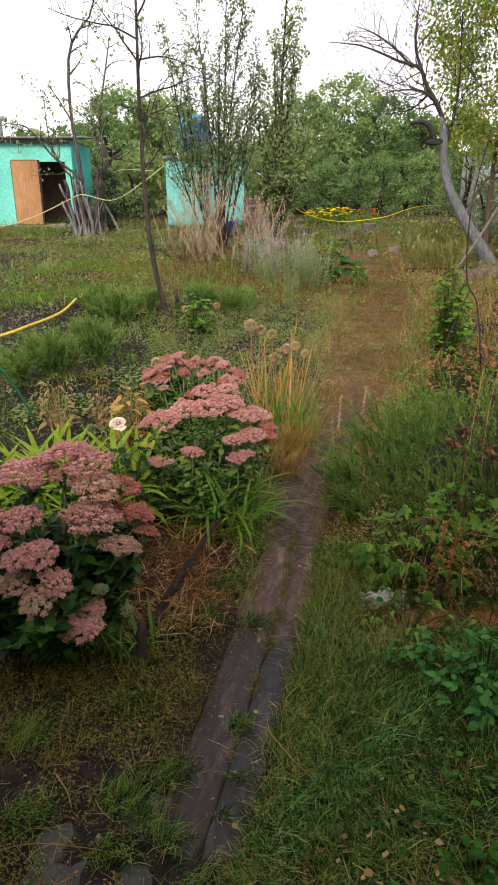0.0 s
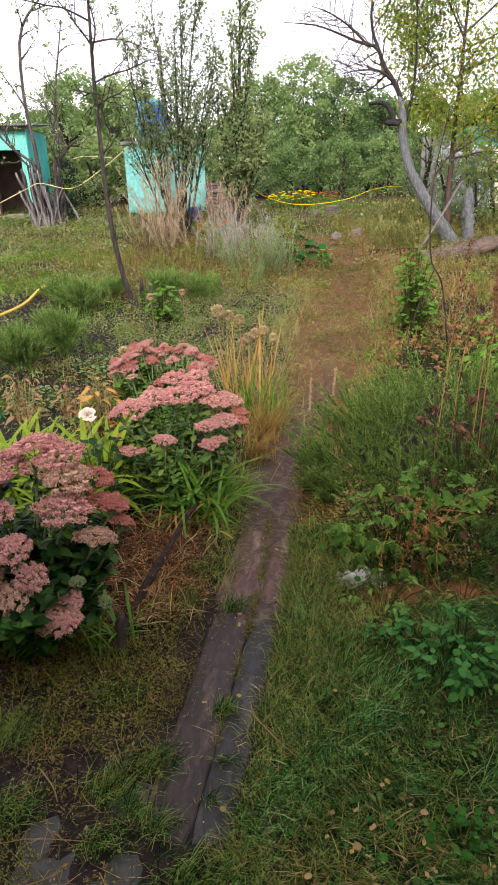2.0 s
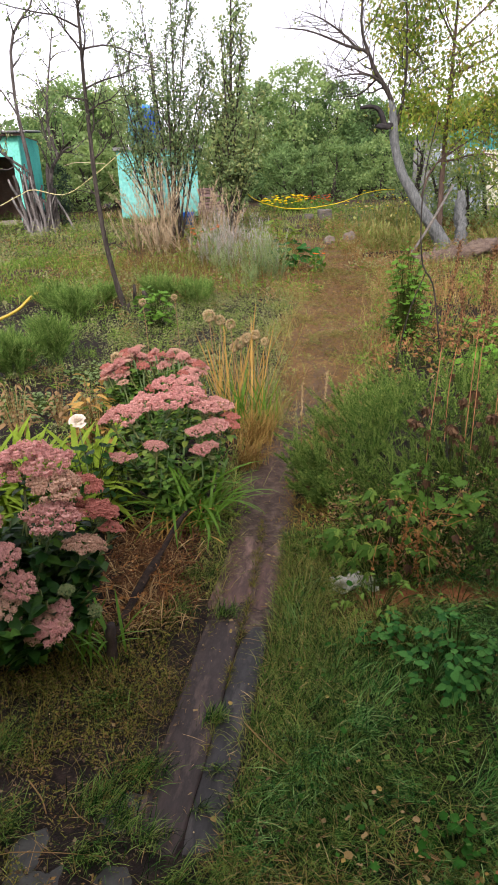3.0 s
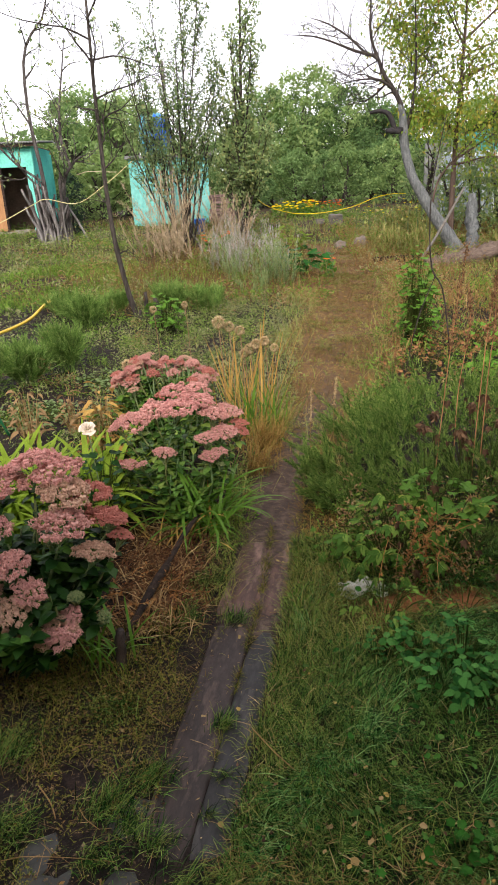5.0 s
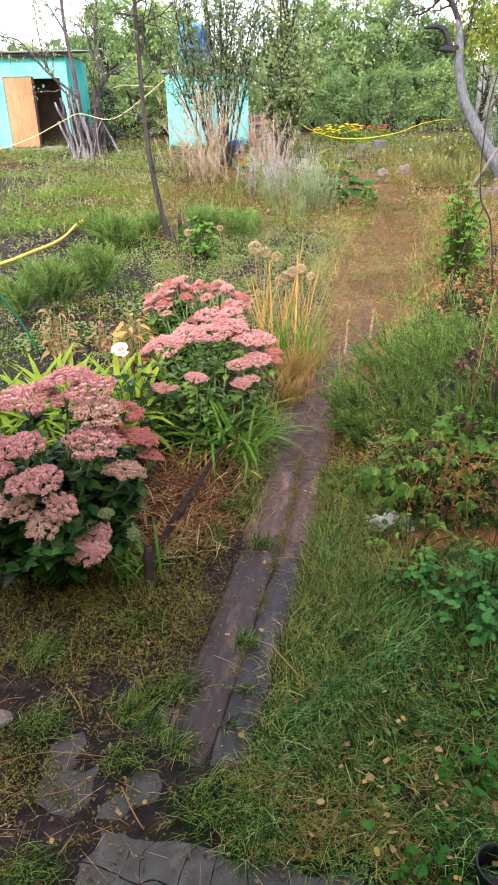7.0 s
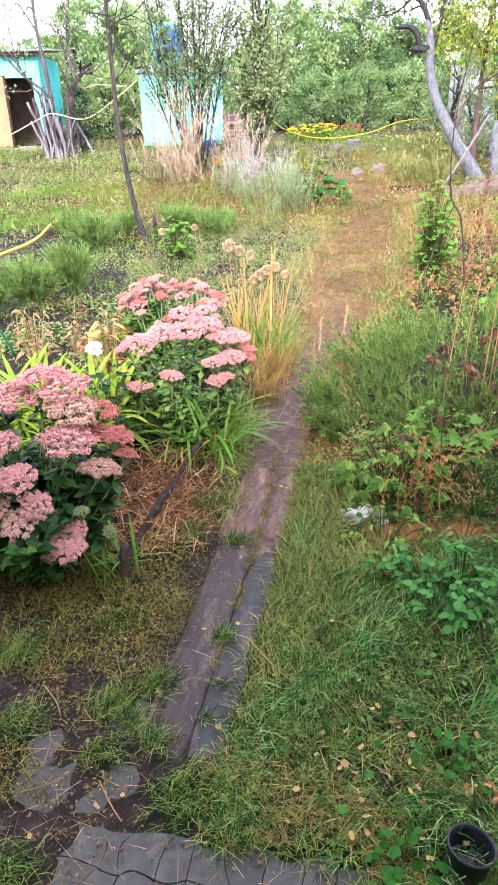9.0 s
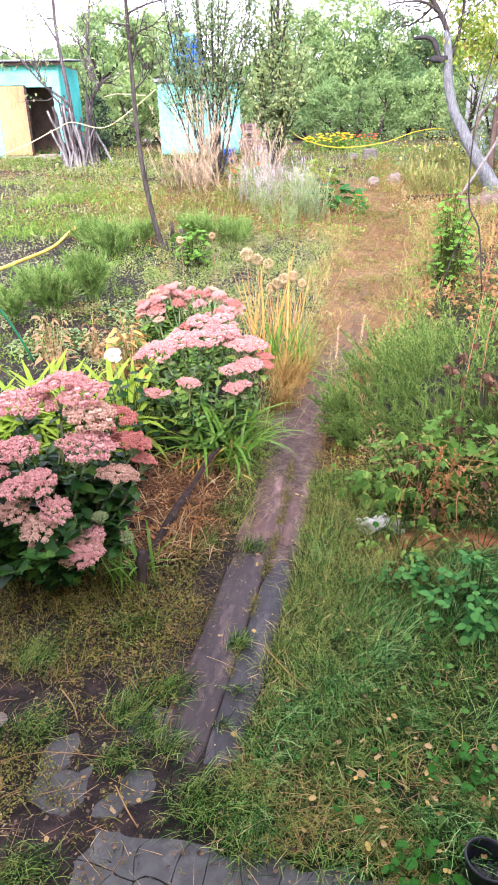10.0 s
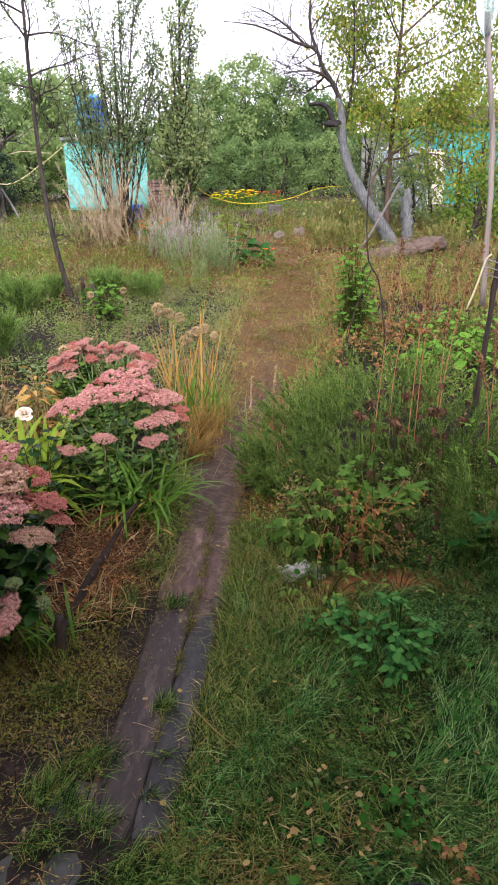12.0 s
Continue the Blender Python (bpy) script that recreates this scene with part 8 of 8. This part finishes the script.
round_log("dark_stick", "thin dark branch stuck upright in the bed", "stick", [(1.92, 5.0, 0.35), (1.84, 5.0, 0.8), (1.74, 5.0, 1.0), (1.72, 5.0, 1.5), (1.8, 5.0, 2.0)], [0.006, 0.006, 0.005, 0.003], M["bark_dark"], 0.05, 6)
round_log("dark_stick", "thin dark twig leaning in the bed", "stick", [(1.58, 5.0, 0.2), (1.66, 5.0, 0.6), (1.78, 5.0, 0.92)], [0.004, 0.004, 0.003], M["bark_dark"], 0.05, 6)
round_log("green_stake", "bent dark green plastic hoop in the bed", "garden hoop", [(-1.42, 4.6, 0.0), (-1.5, 4.6, 0.2), (-1.62, 4.6, 0.42), (-1.8, 4.6, 0.62), (-2.1, 4.6, 0.7)], [0.009, 0.009, 0.009], M["green_plastic"], 0.0, 8)
s = Soup()
hp = smooth_line([(-3.2, 6.6, 0.11), (-2.53, 7.11, 0.125), (-2.31, 7.63, 0.15), (-2.16, 8.34, 0.2), (-2.12, 8.9, 0.25), (-2.06, 9.5, 0.28), (-1.98, 9.75, 0.28)], 40)
hp[:, 2] = np.maximum(hp[:, 2], g(hp[:, 0], hp[:, 1]) + 0.09)
tube(s, hp, 0.019, 8)
whole("garden_hose", s.mesh("garden_hose", M["hose_yellow"]), "yellow garden hose lying on the dug soil", "hose")
s = Soup()
tube(s, smooth_line([(-6.6, 16.2, 1.0), (-5.41, 16.0, 1.02), (-4.62, 16.0, 1.22), (-3.81, 16.0, 1.57), (-3.48, 16.1, 1.69), (-2.79, 16.0, 1.57), (-2.14, 16.0, 1.92), (-1.68, 16.0, 2.24), (-1.4, 16.4, 2.5)], 40), 0.01, 6)
whole("pale_hose", s.mesh("pale_hose", M["hose_pale"]), "pale yellow hose slung between tree and cabin", "hose")
s = Soup()
tube(s, smooth_line([(-2.9, 17, 2.2), (-2.6, 16.8, 2.25), (-2.2, 16.6, 2.22), (-1.9, 16.5, 2.2)], 14), 0.008, 5)
whole("clothes_line", s.mesh("clothes_line", M["string"]), "thin grey cord strung behind the bare tree", "line")
s = Soup()
tube(s, smooth_line([(0.95, 15.2, 1.75), (1.3, 16.3, 1.45), (1.65, 17.0, 1.26), (2.2, 17.0, 1.1), (2.76, 17.0, 1.07), (3.3, 17.0, 1.12), (3.72, 17.0, 1.2), (4.2, 17.0, 1.36), (4.6, 16.9, 1.43), (4.95, 16.9, 1.42)], 40), 0.0095, 6)
whole("yellow_rope", s.mesh("yellow_rope", M["rope_yellow"]), "bright yellow rope sagging across the far meadow", "rope")
s = Soup()
tube(s, smooth_line([(0.25, 18.9, 2.4), (0.5, 18.5, 2.25), (0.8, 17.5, 2.0)], 10), 0.02, 5)
whole("white_pipe", s.mesh("white_pipe", M["white_frame"]), "thin white pipe slanting from the cabin", "pipe")


# ---- pole with its bottle ----
def pole():
    at = spot(2.05, 3.6)
    e = thing("garden_pole", at, "tall grey garden pole with tarred foot and bottle on top", "pole")
    s = Soup()
    tube(s, smooth_line([(1.98, 3.6, 0.85), (1.965, 3.6, 1.2), (1.95, 3.6, 1.5), (1.92, 3.6, 1.8), (1.86, 3.6, 2.1), (1.83, 3.6, 2.3)], 14), np.linspace(0.016, 0.013, 14), 9, lumps=0.12)
    part("shaft", s.mesh("shaft", M["pole_wood"], at), e)
    s = Soup()
    tube(s, smooth_line([(1.97, 3.56, -0.05), (2.0, 3.56, 0.5), (2.02, 3.56, 0.95), (2.03, 3.56, 1.2)], 10), np.linspace(0.017, 0.014, 10), 9, lumps=0.12)
    part("tarred_stake", s.mesh("tarred_stake", M["pole_dark"], at), e, "dark tarred lower stake")
    s = Soup()
    for z in (1.02, 1.06, 1.1):
        tube(s, [(2.0 + 0.055 * math.cos(a), 3.585 + 0.05 * math.sin(a), z + 0.01 * math.sin(2 * a)) for a in np.linspace(0, 6.283, 13)], 0.003, 4)
    part("wire", s.mesh("wire", M["slate"], at), e, "wire lashing")
    plastic = bpy.data.materials.new("clear_bottle")
    plastic.use_nodes = True
    p = plastic.node_tree.nodes["Principled BSDF"]
    p.inputs["Base Color"].default_value = (0.75, 0.9, 0.88, 1)
    p.inputs["Roughness"].default_value = 0.08
    p.inputs["Transmission Weight"].default_value = 0.85
    p.inputs["IOR"].default_value = 1.2
    s = Soup()
    pr = [(0, 0.02), (0.03, 0.022), (0.06, 0.045), (0.1, 0.05), (0.2, 0.05), (0.24, 0.047), (0.25, 0.03)]
    tube(s, [(1.835 - 0.1 * h, 3.6, 2.2 + h) for h, _ in pr], [q for _, q in pr], 14)
    part("bottle", s.mesh("bottle", plastic, at), e, "clear plastic bottle upside down")
    s = Soup()
    tube(s, smooth_line([(1.98, 3.56, 1.14), (1.95, 3.55, 1.12), (1.93, 3.55, 1.06), (1.9, 3.55, 0.95), (1.86, 3.55, 0.84)], 12), 0.0055, 6)
    part("cord", s.mesh("cord", M["string"], at), e, "pale knotted cord")


pole()


# ---- dry stalks with seed pods ----
def seed_stalk(pts, seed, top=0.45, pod=0.016, mat="seedhead", stem="stalk_red", thick=0.003):
    r = np.random.default_rng(seed)
    at = spot(pts[0][0], pts[0][1])
    e = thing("seed_stalk", at, "tall dry brown stalk with rows of seed pods", "dry stalk", "dry stalks by the path")
    line = smooth_line([at] + list(pts[1:]), 16)
    s = Soup()
    tube(s, line, np.linspace(thick, thick * 0.5, 16), 5)
    part("stem", s.mesh("stem", M[stem], at), e)
    s = Soup()
    n = 190
    u = (1 - top * r.random(n)) * 14.99
    i = u.astype(int)
    f = (u - i)[:, None]
    p = line[i] * (1 - f) + line[i + 1] * f
    d = r.normal(size=(n, 3)) * 0.55 + np.array([0, 0, 0.8])
    L = r.uniform(0.5, 1.4, n) * pod
    pod_v = [(0, 0, 0), (0.4, 0.5, 0.1), (-0.4, 0.5, 0.1), (0, 0.5, 0.45), (0, 0.5, -0.4), (0, 1.25, 0)]
    pod_t = [(0, 3, 1), (0, 2, 3), (0, 4, 2), (0, 1, 4), (5, 1, 3), (5, 3, 2), (5, 2, 4), (5, 4, 1)]
    scatter(s, pod_v, [], pod_t, p + r.normal(size=(n, 3)) * pod * 0.35, frames(d), np.stack([L * 0.5, L, L * 0.5], 1))
    ob = part("seed_spike", s.mesh("seed_spike", M[mat], at), e)
    ob["kind"] = "stuff"


for k, pts in enumerate(([(1.22, 3.2), (1.25, 3.2, 0.5), (1.28, 3.2, 0.9), (1.325, 3.2, 1.27)], [(1.42, 3.2), (1.44, 3.2, 0.6), (1.46, 3.2, 0.95), (1.5, 3.2, 1.24)], [(1.47, 3.22), (1.48, 3.22, 0.6), (1.485, 3.2, 0.9), (1.47, 3.2, 1.12)], [(1.55, 3.15), (1.56, 3.15, 0.5), (1.57, 3.15, 0.9), (1.61, 3.15, 1.25)], [(1.75, 2.9), (1.72, 2.9, 0.4), (1.66, 2.9, 0.66), (1.62, 2.9, 0.75)], [(1.95, 3.3), (1.94, 3.3, 0.5), (1.92, 3.3, 0.8)], [(1.62, 3.3), (1.66, 3.3, 0.6), (1.72, 3.3, 0.95), (1.8, 3.3, 1.22)], [(1.36, 3.3), (1.36, 3.3, 0.5), (1.4, 3.3, 0.86), (1.38, 3.3, 1.05)])):
    seed_stalk(pts, 400 + k, 0.48, 0.015, "stalk_seed")
seed_stalk([(0.98, 2.42), (0.95, 2.36, 0.24), (0.92, 2.32, 0.32), (0.88, 2.28, 0.16), (0.885, 2.24, 0.05), (0.845, 2.03, 0.012)], 410, 0.62, 0.012, "orange_dry", "straw", 0.002)
seed_stalk([(0.96, 2.44), (0.93, 2.38, 0.26), (0.87, 2.34, 0.34), (0.836, 2.3, 0.218), (0.786, 2.26, 0.088)], 411, 0.55, 0.011, "orange_dry", "straw", 0.0018)
seed_stalk([(0.98, 2.4), (1.05, 2.44, 0.17), (1.13, 2.48, 0.31)], 414, 0.1, 0.006, "straw", "sedum_stem", 0.0022)
seed_stalk([(0.62, 3.6), (0.62, 3.6, 0.3), (0.63, 3.6, 0.5)], 412, 0.5, 0.008, "seedhead", "straw", 0.002)
seed_stalk([(0.78, 3.75), (0.78, 3.75, 0.3), (0.8, 3.75, 0.52)], 413, 0.4, 0.008, "seedhead", "straw", 0.002)


def umbel(x, y, z, size, seed, flat=1.0, mat="seedhead"):
    r = np.random.default_rng(seed)
    at = spot(x + 0.02, y)
    e = thing("seed_umbel", at, "dry tan seed head on a thin stalk", "seed head", "dry seed heads")
    s = Soup()
    tube(s, smooth_line([at, (x + 0.015, y, z * 0.6), (x, y, z)], 7), 0.003, 5)
    n = 320
    d = r.normal(size=(n, 3))
    d /= np.linalg.norm(d, axis=1, keepdims=True)
    d[:, 2] = np.abs(d[:, 2]) * flat if flat < 1 else d[:, 2]
    part("stem", s.mesh("stem", M["twig"], at), e)
    s = Soup()
    pod_v = [(0, 0, 0), (0.3, 0.5, 0.1), (-0.3, 0.5, 0.1), (0, 0.5, -0.3), (0, 1, 0)]
    pod_t = [(0, 2, 1), (0, 1, 3), (0, 3, 2), (4, 1, 2), (4, 3, 1), (4, 2, 3)]
    L = r.uniform(0.7, 1.2, n) * size * 0.24
    scatter(s, pod_v, [], pod_t, np.array([x, y, z]) + d * size * 0.3, frames(d), np.stack([L * 0.45, L, L * 0.45], 1))
    part("seed_ball", s.mesh("seed_ball", M[mat], at), e)


for k, (x, y, z, sz) in enumerate(((0.13, 4.4, 0.76, 0.09), (0.2, 4.45, 0.72, 0.075), (0.27, 4.4, 0.7, 0.07), (0.38, 4.5, 0.58, 0.075), (0.44, 4.5, 0.6, 0.07), (0.34, 4.55, 0.54, 0.08), (0.5, 4.45, 0.56, 0.06), (0.3, 4.6, 0.5, 0.07), (-0.62, 5.3, 0.3, 0.1), (-0.45, 6.2, 0.6, 0.07), (-0.15, 6.0, 0.66, 0.06))):
    umbel(x, y, z, sz, 420 + k)


# ---- flowers in the far bed ----
def daisy_bed(name, label, x0, x1, y0, y1, n, mat, size, h, seed, green="broad"):
    r = np.random.default_rng(seed)
    e = thing(name, spot((x0 + x1) / 2, (y0 + y1) / 2), label, "flowers")
    o = e.location
    s, w, lf = Soup(), Soup(), Soup()
    for k in range(n):
        x, y = r.uniform(x0, x1), r.uniform(y0, y1)
        z = ground_z(x, y) + h * r.uniform(0.6, 1.1)
        tube(w, smooth_line([spot(x, y), (x + r.normal() * 0.03, y, z * 0.5 + ground_z(x, y) * 0.5), (x, y, z)], 4), 0.005, 4, False)
        m = 9
        a = np.arange(m) * 2 * math.pi / m + r.random()
        d = headings(a, np.full(m, 0.25)) + np.array([0, -0.5, 0.3]) * 0.5
        scatter(s, *LEAF4, np.tile([(x, y, z)], (m, 1)), frames(d), np.tile([(size * 0.45, size * 0.6, size * 0.6)], (m, 1)))
    m = n * 14
    p = np.stack([r.uniform(x0, x1, m), r.uniform(y0, y1, m), np.zeros(m)], 1)
    p[:, 2] = g(p[:, 0], p[:, 1]) + r.uniform(0.05, 0.85, m) * h
    L = r.uniform(0.06, 0.12, m)
    scatter(lf, *LEAF4, p, frames(r.normal(size=(m, 3))), np.stack([L * 0.5, L, L], 1))
    for nm, sp, mt in (("bloom", s, mat), ("stem", w, M["sedum_stem"]), ("foliage", lf, M[green])):
        ob = part(nm, sp.mesh(nm, mt, o), e)
        ob["kind"] = "stuff"


daisy_bed("coneflower_bed", "bed of bright yellow coneflowers in the far garden", 1.95, 3.2, 19.3, 20.5, 60, M["yellow_petal"], 0.12, 0.34, 430)
daisy_bed("marigold_bed", "bed of orange marigolds beside yellow coneflowers", 2.9, 4.0, 19.2, 20.4, 34, M["orange_petal"], 0.1, 0.34, 431)
daisy_bed("marigold_clump", "orange marigold flowers beside the trodden way", 1.78, 1.98, 10.2, 10.4, 4, M["orange_petal"], 0.07, 0.3, 432)
daisy_bed("marigold_clump", "a few red-orange flowers among grey perennials", 0.0, 0.5, 11.8, 12.4, 8, M["orange_petal"], 0.1, 0.6, 433)
daisy_bed("yellow_flower_clump", "a few small yellow flowers among weeds", 3.2, 4.6, 13.0, 15.0, 30, M["yellow_petal"], 0.05, 0.8, 434, "meadow")


# ---- stones, blocks, bucket, pot, rag ----
def stone(name, label, at, size, seed, mat="stone"):
    bm = bmesh.new()
    bmesh.ops.create_icosphere(bm, subdivisions=3, radius=0.5)
    for v in bm.verts:
        k = 1 + 0.22 * noise.noise(v.co * 2.2 + Vector((seed, 0, 0))) + 0.06 * noise.noise(v.co * 7 + Vector((seed, 3, 0)))
        v.co = Vector((v.co.x * size[0], v.co.y * size[1], (v.co.z + 0.3) * size[2])) * k
    me = bpy.data.meshes.new(name)
    bm.to_mesh(me)
    bm.free()
    for p in me.polygons:
        p.use_smooth = True
    me.materials.append(M[mat])
    return whole(name, me, label, "stone", "stones by the way" if name == "field_stone" else "", at=spot(*at))


stone("field_stone", "rough grey-brown field stone by the way", (2.68, 13.5), (0.24, 0.2, 0.2), 1)
stone("field_stone", "rounded grey-brown field stone by the way", (3.08, 13.5), (0.3, 0.24, 0.24), 5)
stone("field_stone", "pale grey stone in the mud", (-0.64, 1.36), (0.07, 0.06, 0.03), 7)
ob = whole("chopping_block", bevelled("chopping_block", (0.33, 0.28, 0.26), M["old_plank"], 0.03, 2, 0.012, 3), "grey square chopping block in the meadow", "block", at=spot(3.3, 17.4))
whole("chopping_block", bevelled("chopping_block", (0.2, 0.22, 0.14), M["old_plank"], 0.03, 2, 0.012, 4), "grey weathered wooden block in the meadow", "block", at=spot(2.95, 17.7))


def bucket(name, label, at, r0, r1, h, mat, wall=0.004, rim=0.004, category="bucket", tilt=(0, 0)):
    pr = [(0, 0.0), (r0, 0.0), (r0 + (r1 - r0) * 0.9, h * 0.9), (r1, h * 0.9), (r1 + rim, h * 0.93), (r1 + rim, h), (r1 - wall, h), (r1 - wall, h * 0.88), (r0 - wall, wall), (0, wall)]
    n = 28
    s = Soup()
    v = [(q * math.cos(2 * math.pi * k / n), q * math.sin(2 * math.pi * k / n), z) for q, z in pr for k in range(n)]
    s.add(v, [(i * n + k, i * n + (k + 1) % n, (i + 1) * n + (k + 1) % n, (i + 1) * n + k) for i in range(len(pr) - 1) for k in range(n)])
    e = thing(name, at, label, category)
    part("body", s.mesh("body", mat), e, rot=(radians(tilt[0]), radians(tilt[1]), 0))
    return e


bucket("blue_bucket", "blue plastic bucket standing by the shrub", spot(-0.09, 16.8), 0.1, 0.14, 0.36, M["blue"])
POT = (0.576, 0.868)
pot = bucket("flower_pot", "black plastic flower pot holding wet soil and stones", spot(*POT), 0.038, 0.05, 0.094, M["pot"], 0.002, 0.002, "flower pot", (-4, 5))
s = Soup()
pr = np.random.default_rng(440)
n = 40
a, q = pr.uniform(0, 6.28, n), 0.034 * np.sqrt(pr.random(n))
for k in range(n):
    tube(s, [(q[k] * math.cos(a[k]), q[k] * math.sin(a[k]), 0.03), (q[k] * math.cos(a[k]), q[k] * math.sin(a[k]), 0.04 + 0.012 * pr.random())], [0.011, 0.006], 6)
part("soil", s.mesh("soil", M["bark_black"]), pot, "dark wet soil")
def rag():
    at = spot(0.63, 2.3, 0.008)
    n, m = 22, 16
    v = []
    for i in range(n):
        for j in range(m):
            u, w = i / (n - 1) - 0.5, j / (m - 1) - 0.5
            fold = 0.035 * math.sin(17 * u + 5 * w) + 0.02 * math.sin(29 * w + 8 * u)
            z = max(0.004, 0.085 * (1 - 3.2 * (u * u + w * w)) + fold * (0.4 + abs(u)))
            v.append((0.17 * u + 0.014 * math.sin(14 * w), 0.08 * w + 0.02 * math.sin(9 * u), 0.5 * z + 0.008 * noise.noise((u * 9, w * 9, 2))))
    s = Soup()
    s.add(v, [(i * m + j, (i + 1) * m + j, (i + 1) * m + j + 1, i * m + j + 1) for i in range(n - 1) for j in range(m - 1)])
    ob = whole("cloth_rag", s.mesh("cloth_rag", M["rag"]), "crumpled pale grey cloth at the lawn edge", "rag", at=at)
    sol = ob.modifiers.new("thickness", "SOLIDIFY")
    sol.thickness = 0.003


rag()


# ---- fallen leaves and sticks ----
FALLEN = [shared("fallen_leaf", lobed_leaf(4, 0.12, 0.18, 500 + k), M["fallen"]) for k in range(5)]
r = np.random.default_rng(450)


def fallen(x, y, size, dz=0.008):
    d = headings(np.array([r.uniform(0, 6.28)]), np.array([r.normal(0, 0.25)]))
    R = frames(d, r.normal(0, 0.4, 1))[0]
    ob = new("fallen_leaf", FALLEN[r.integers(5)])
    m = Matrix([list(row) for row in R]).to_4x4()
    m.translation = Vector((x, y, ground_z(x, y) + dz + size * 0.12))
    ob.matrix_basis = m @ Matrix.Diagonal((size * r.uniform(0.55, 0.9), size, size, 1))
    tagged(ob, "small fallen yellow-tan leaf on wet ground", "leaf", "fallen leaves")


for x, y, sz in ((0.0, 1.67, 0.028), (0.321, 1.5, 0.026), (0.03, 1.286, 0.03), (0.312, 1.25, 0.036), (0.385, 1.11, 0.034), (-0.192, 1.092, 0.024), (-0.398, 1.003, 0.028), (-0.03, 1.36, 0.022), (-0.1, 1.42, 0.016), (-0.19, 1.56, 0.03), (0.48, 1.55, 0.036), (0.5, 1.27, 0.04), (0.45, 1.2, 0.03)):
    fallen(x, y, sz * 0.62, 0.016)
for k in range(34):
    x, y = r.normal(0.46, 0.17), r.normal(1.04, 0.13)
    if x > path_mid(y) + 0.16:
        fallen(x, y, r.uniform(0.011, 0.022), 0.045)
for k in range(70):
    y = r.uniform(0.75, 2.6)
    x = r.uniform(-0.8, 1.3)
    fallen(x, y, r.uniform(0.008, 0.019), 0.016 if x < path_mid(y) + 0.15 else 0.045)


def dry_stick(pts, rad, label="pale dry straw stalk lying on wet soil"):
    s = Soup()
    tube(s, smooth_line(pts, 8), rad, 5)
    whole("dry_stalk", s.mesh("dry_stalk", M["straw"], pts[0]), label, "stalk", "straw stalks on the ground", at=pts[0])


dry_stick([(-0.26, 1.13, 0.015), (-0.22, 1.06, 0.018), (-0.19, 1.02, 0.012)], 0.0017)
dry_stick([(0.14, 1.58, 0.03), (0.2, 1.48, 0.03), (0.25, 1.42, 0.022)], 0.0019)
dry_stick([(-0.62, 1.18, 0.01), (-0.5, 1.23, 0.018), (-0.36, 1.22, 0.02), (-0.22, 1.2, 0.012)], 0.0012)
dry_stick([(-0.47, 1.45, 0.015), (-0.42, 1.38, 0.025), (-0.4, 1.34, 0.012)], 0.002)
for k in range(34):
    x, y, a = r.uniform(-0.9, 0.1), r.uniform(0.85, 1.9), r.uniform(0, 6.28)
    L = r.uniform(0.04, 0.12)
    if x < path_mid(y) - 0.15:
        dry_stick([(x, y, 0.012), (x + 0.5 * L * math.cos(a), y + 0.5 * L * math.sin(a), 0.018), (x + L * math.cos(a + 0.2), y + L * math.sin(a + 0.2), 0.01)], 0.0011)
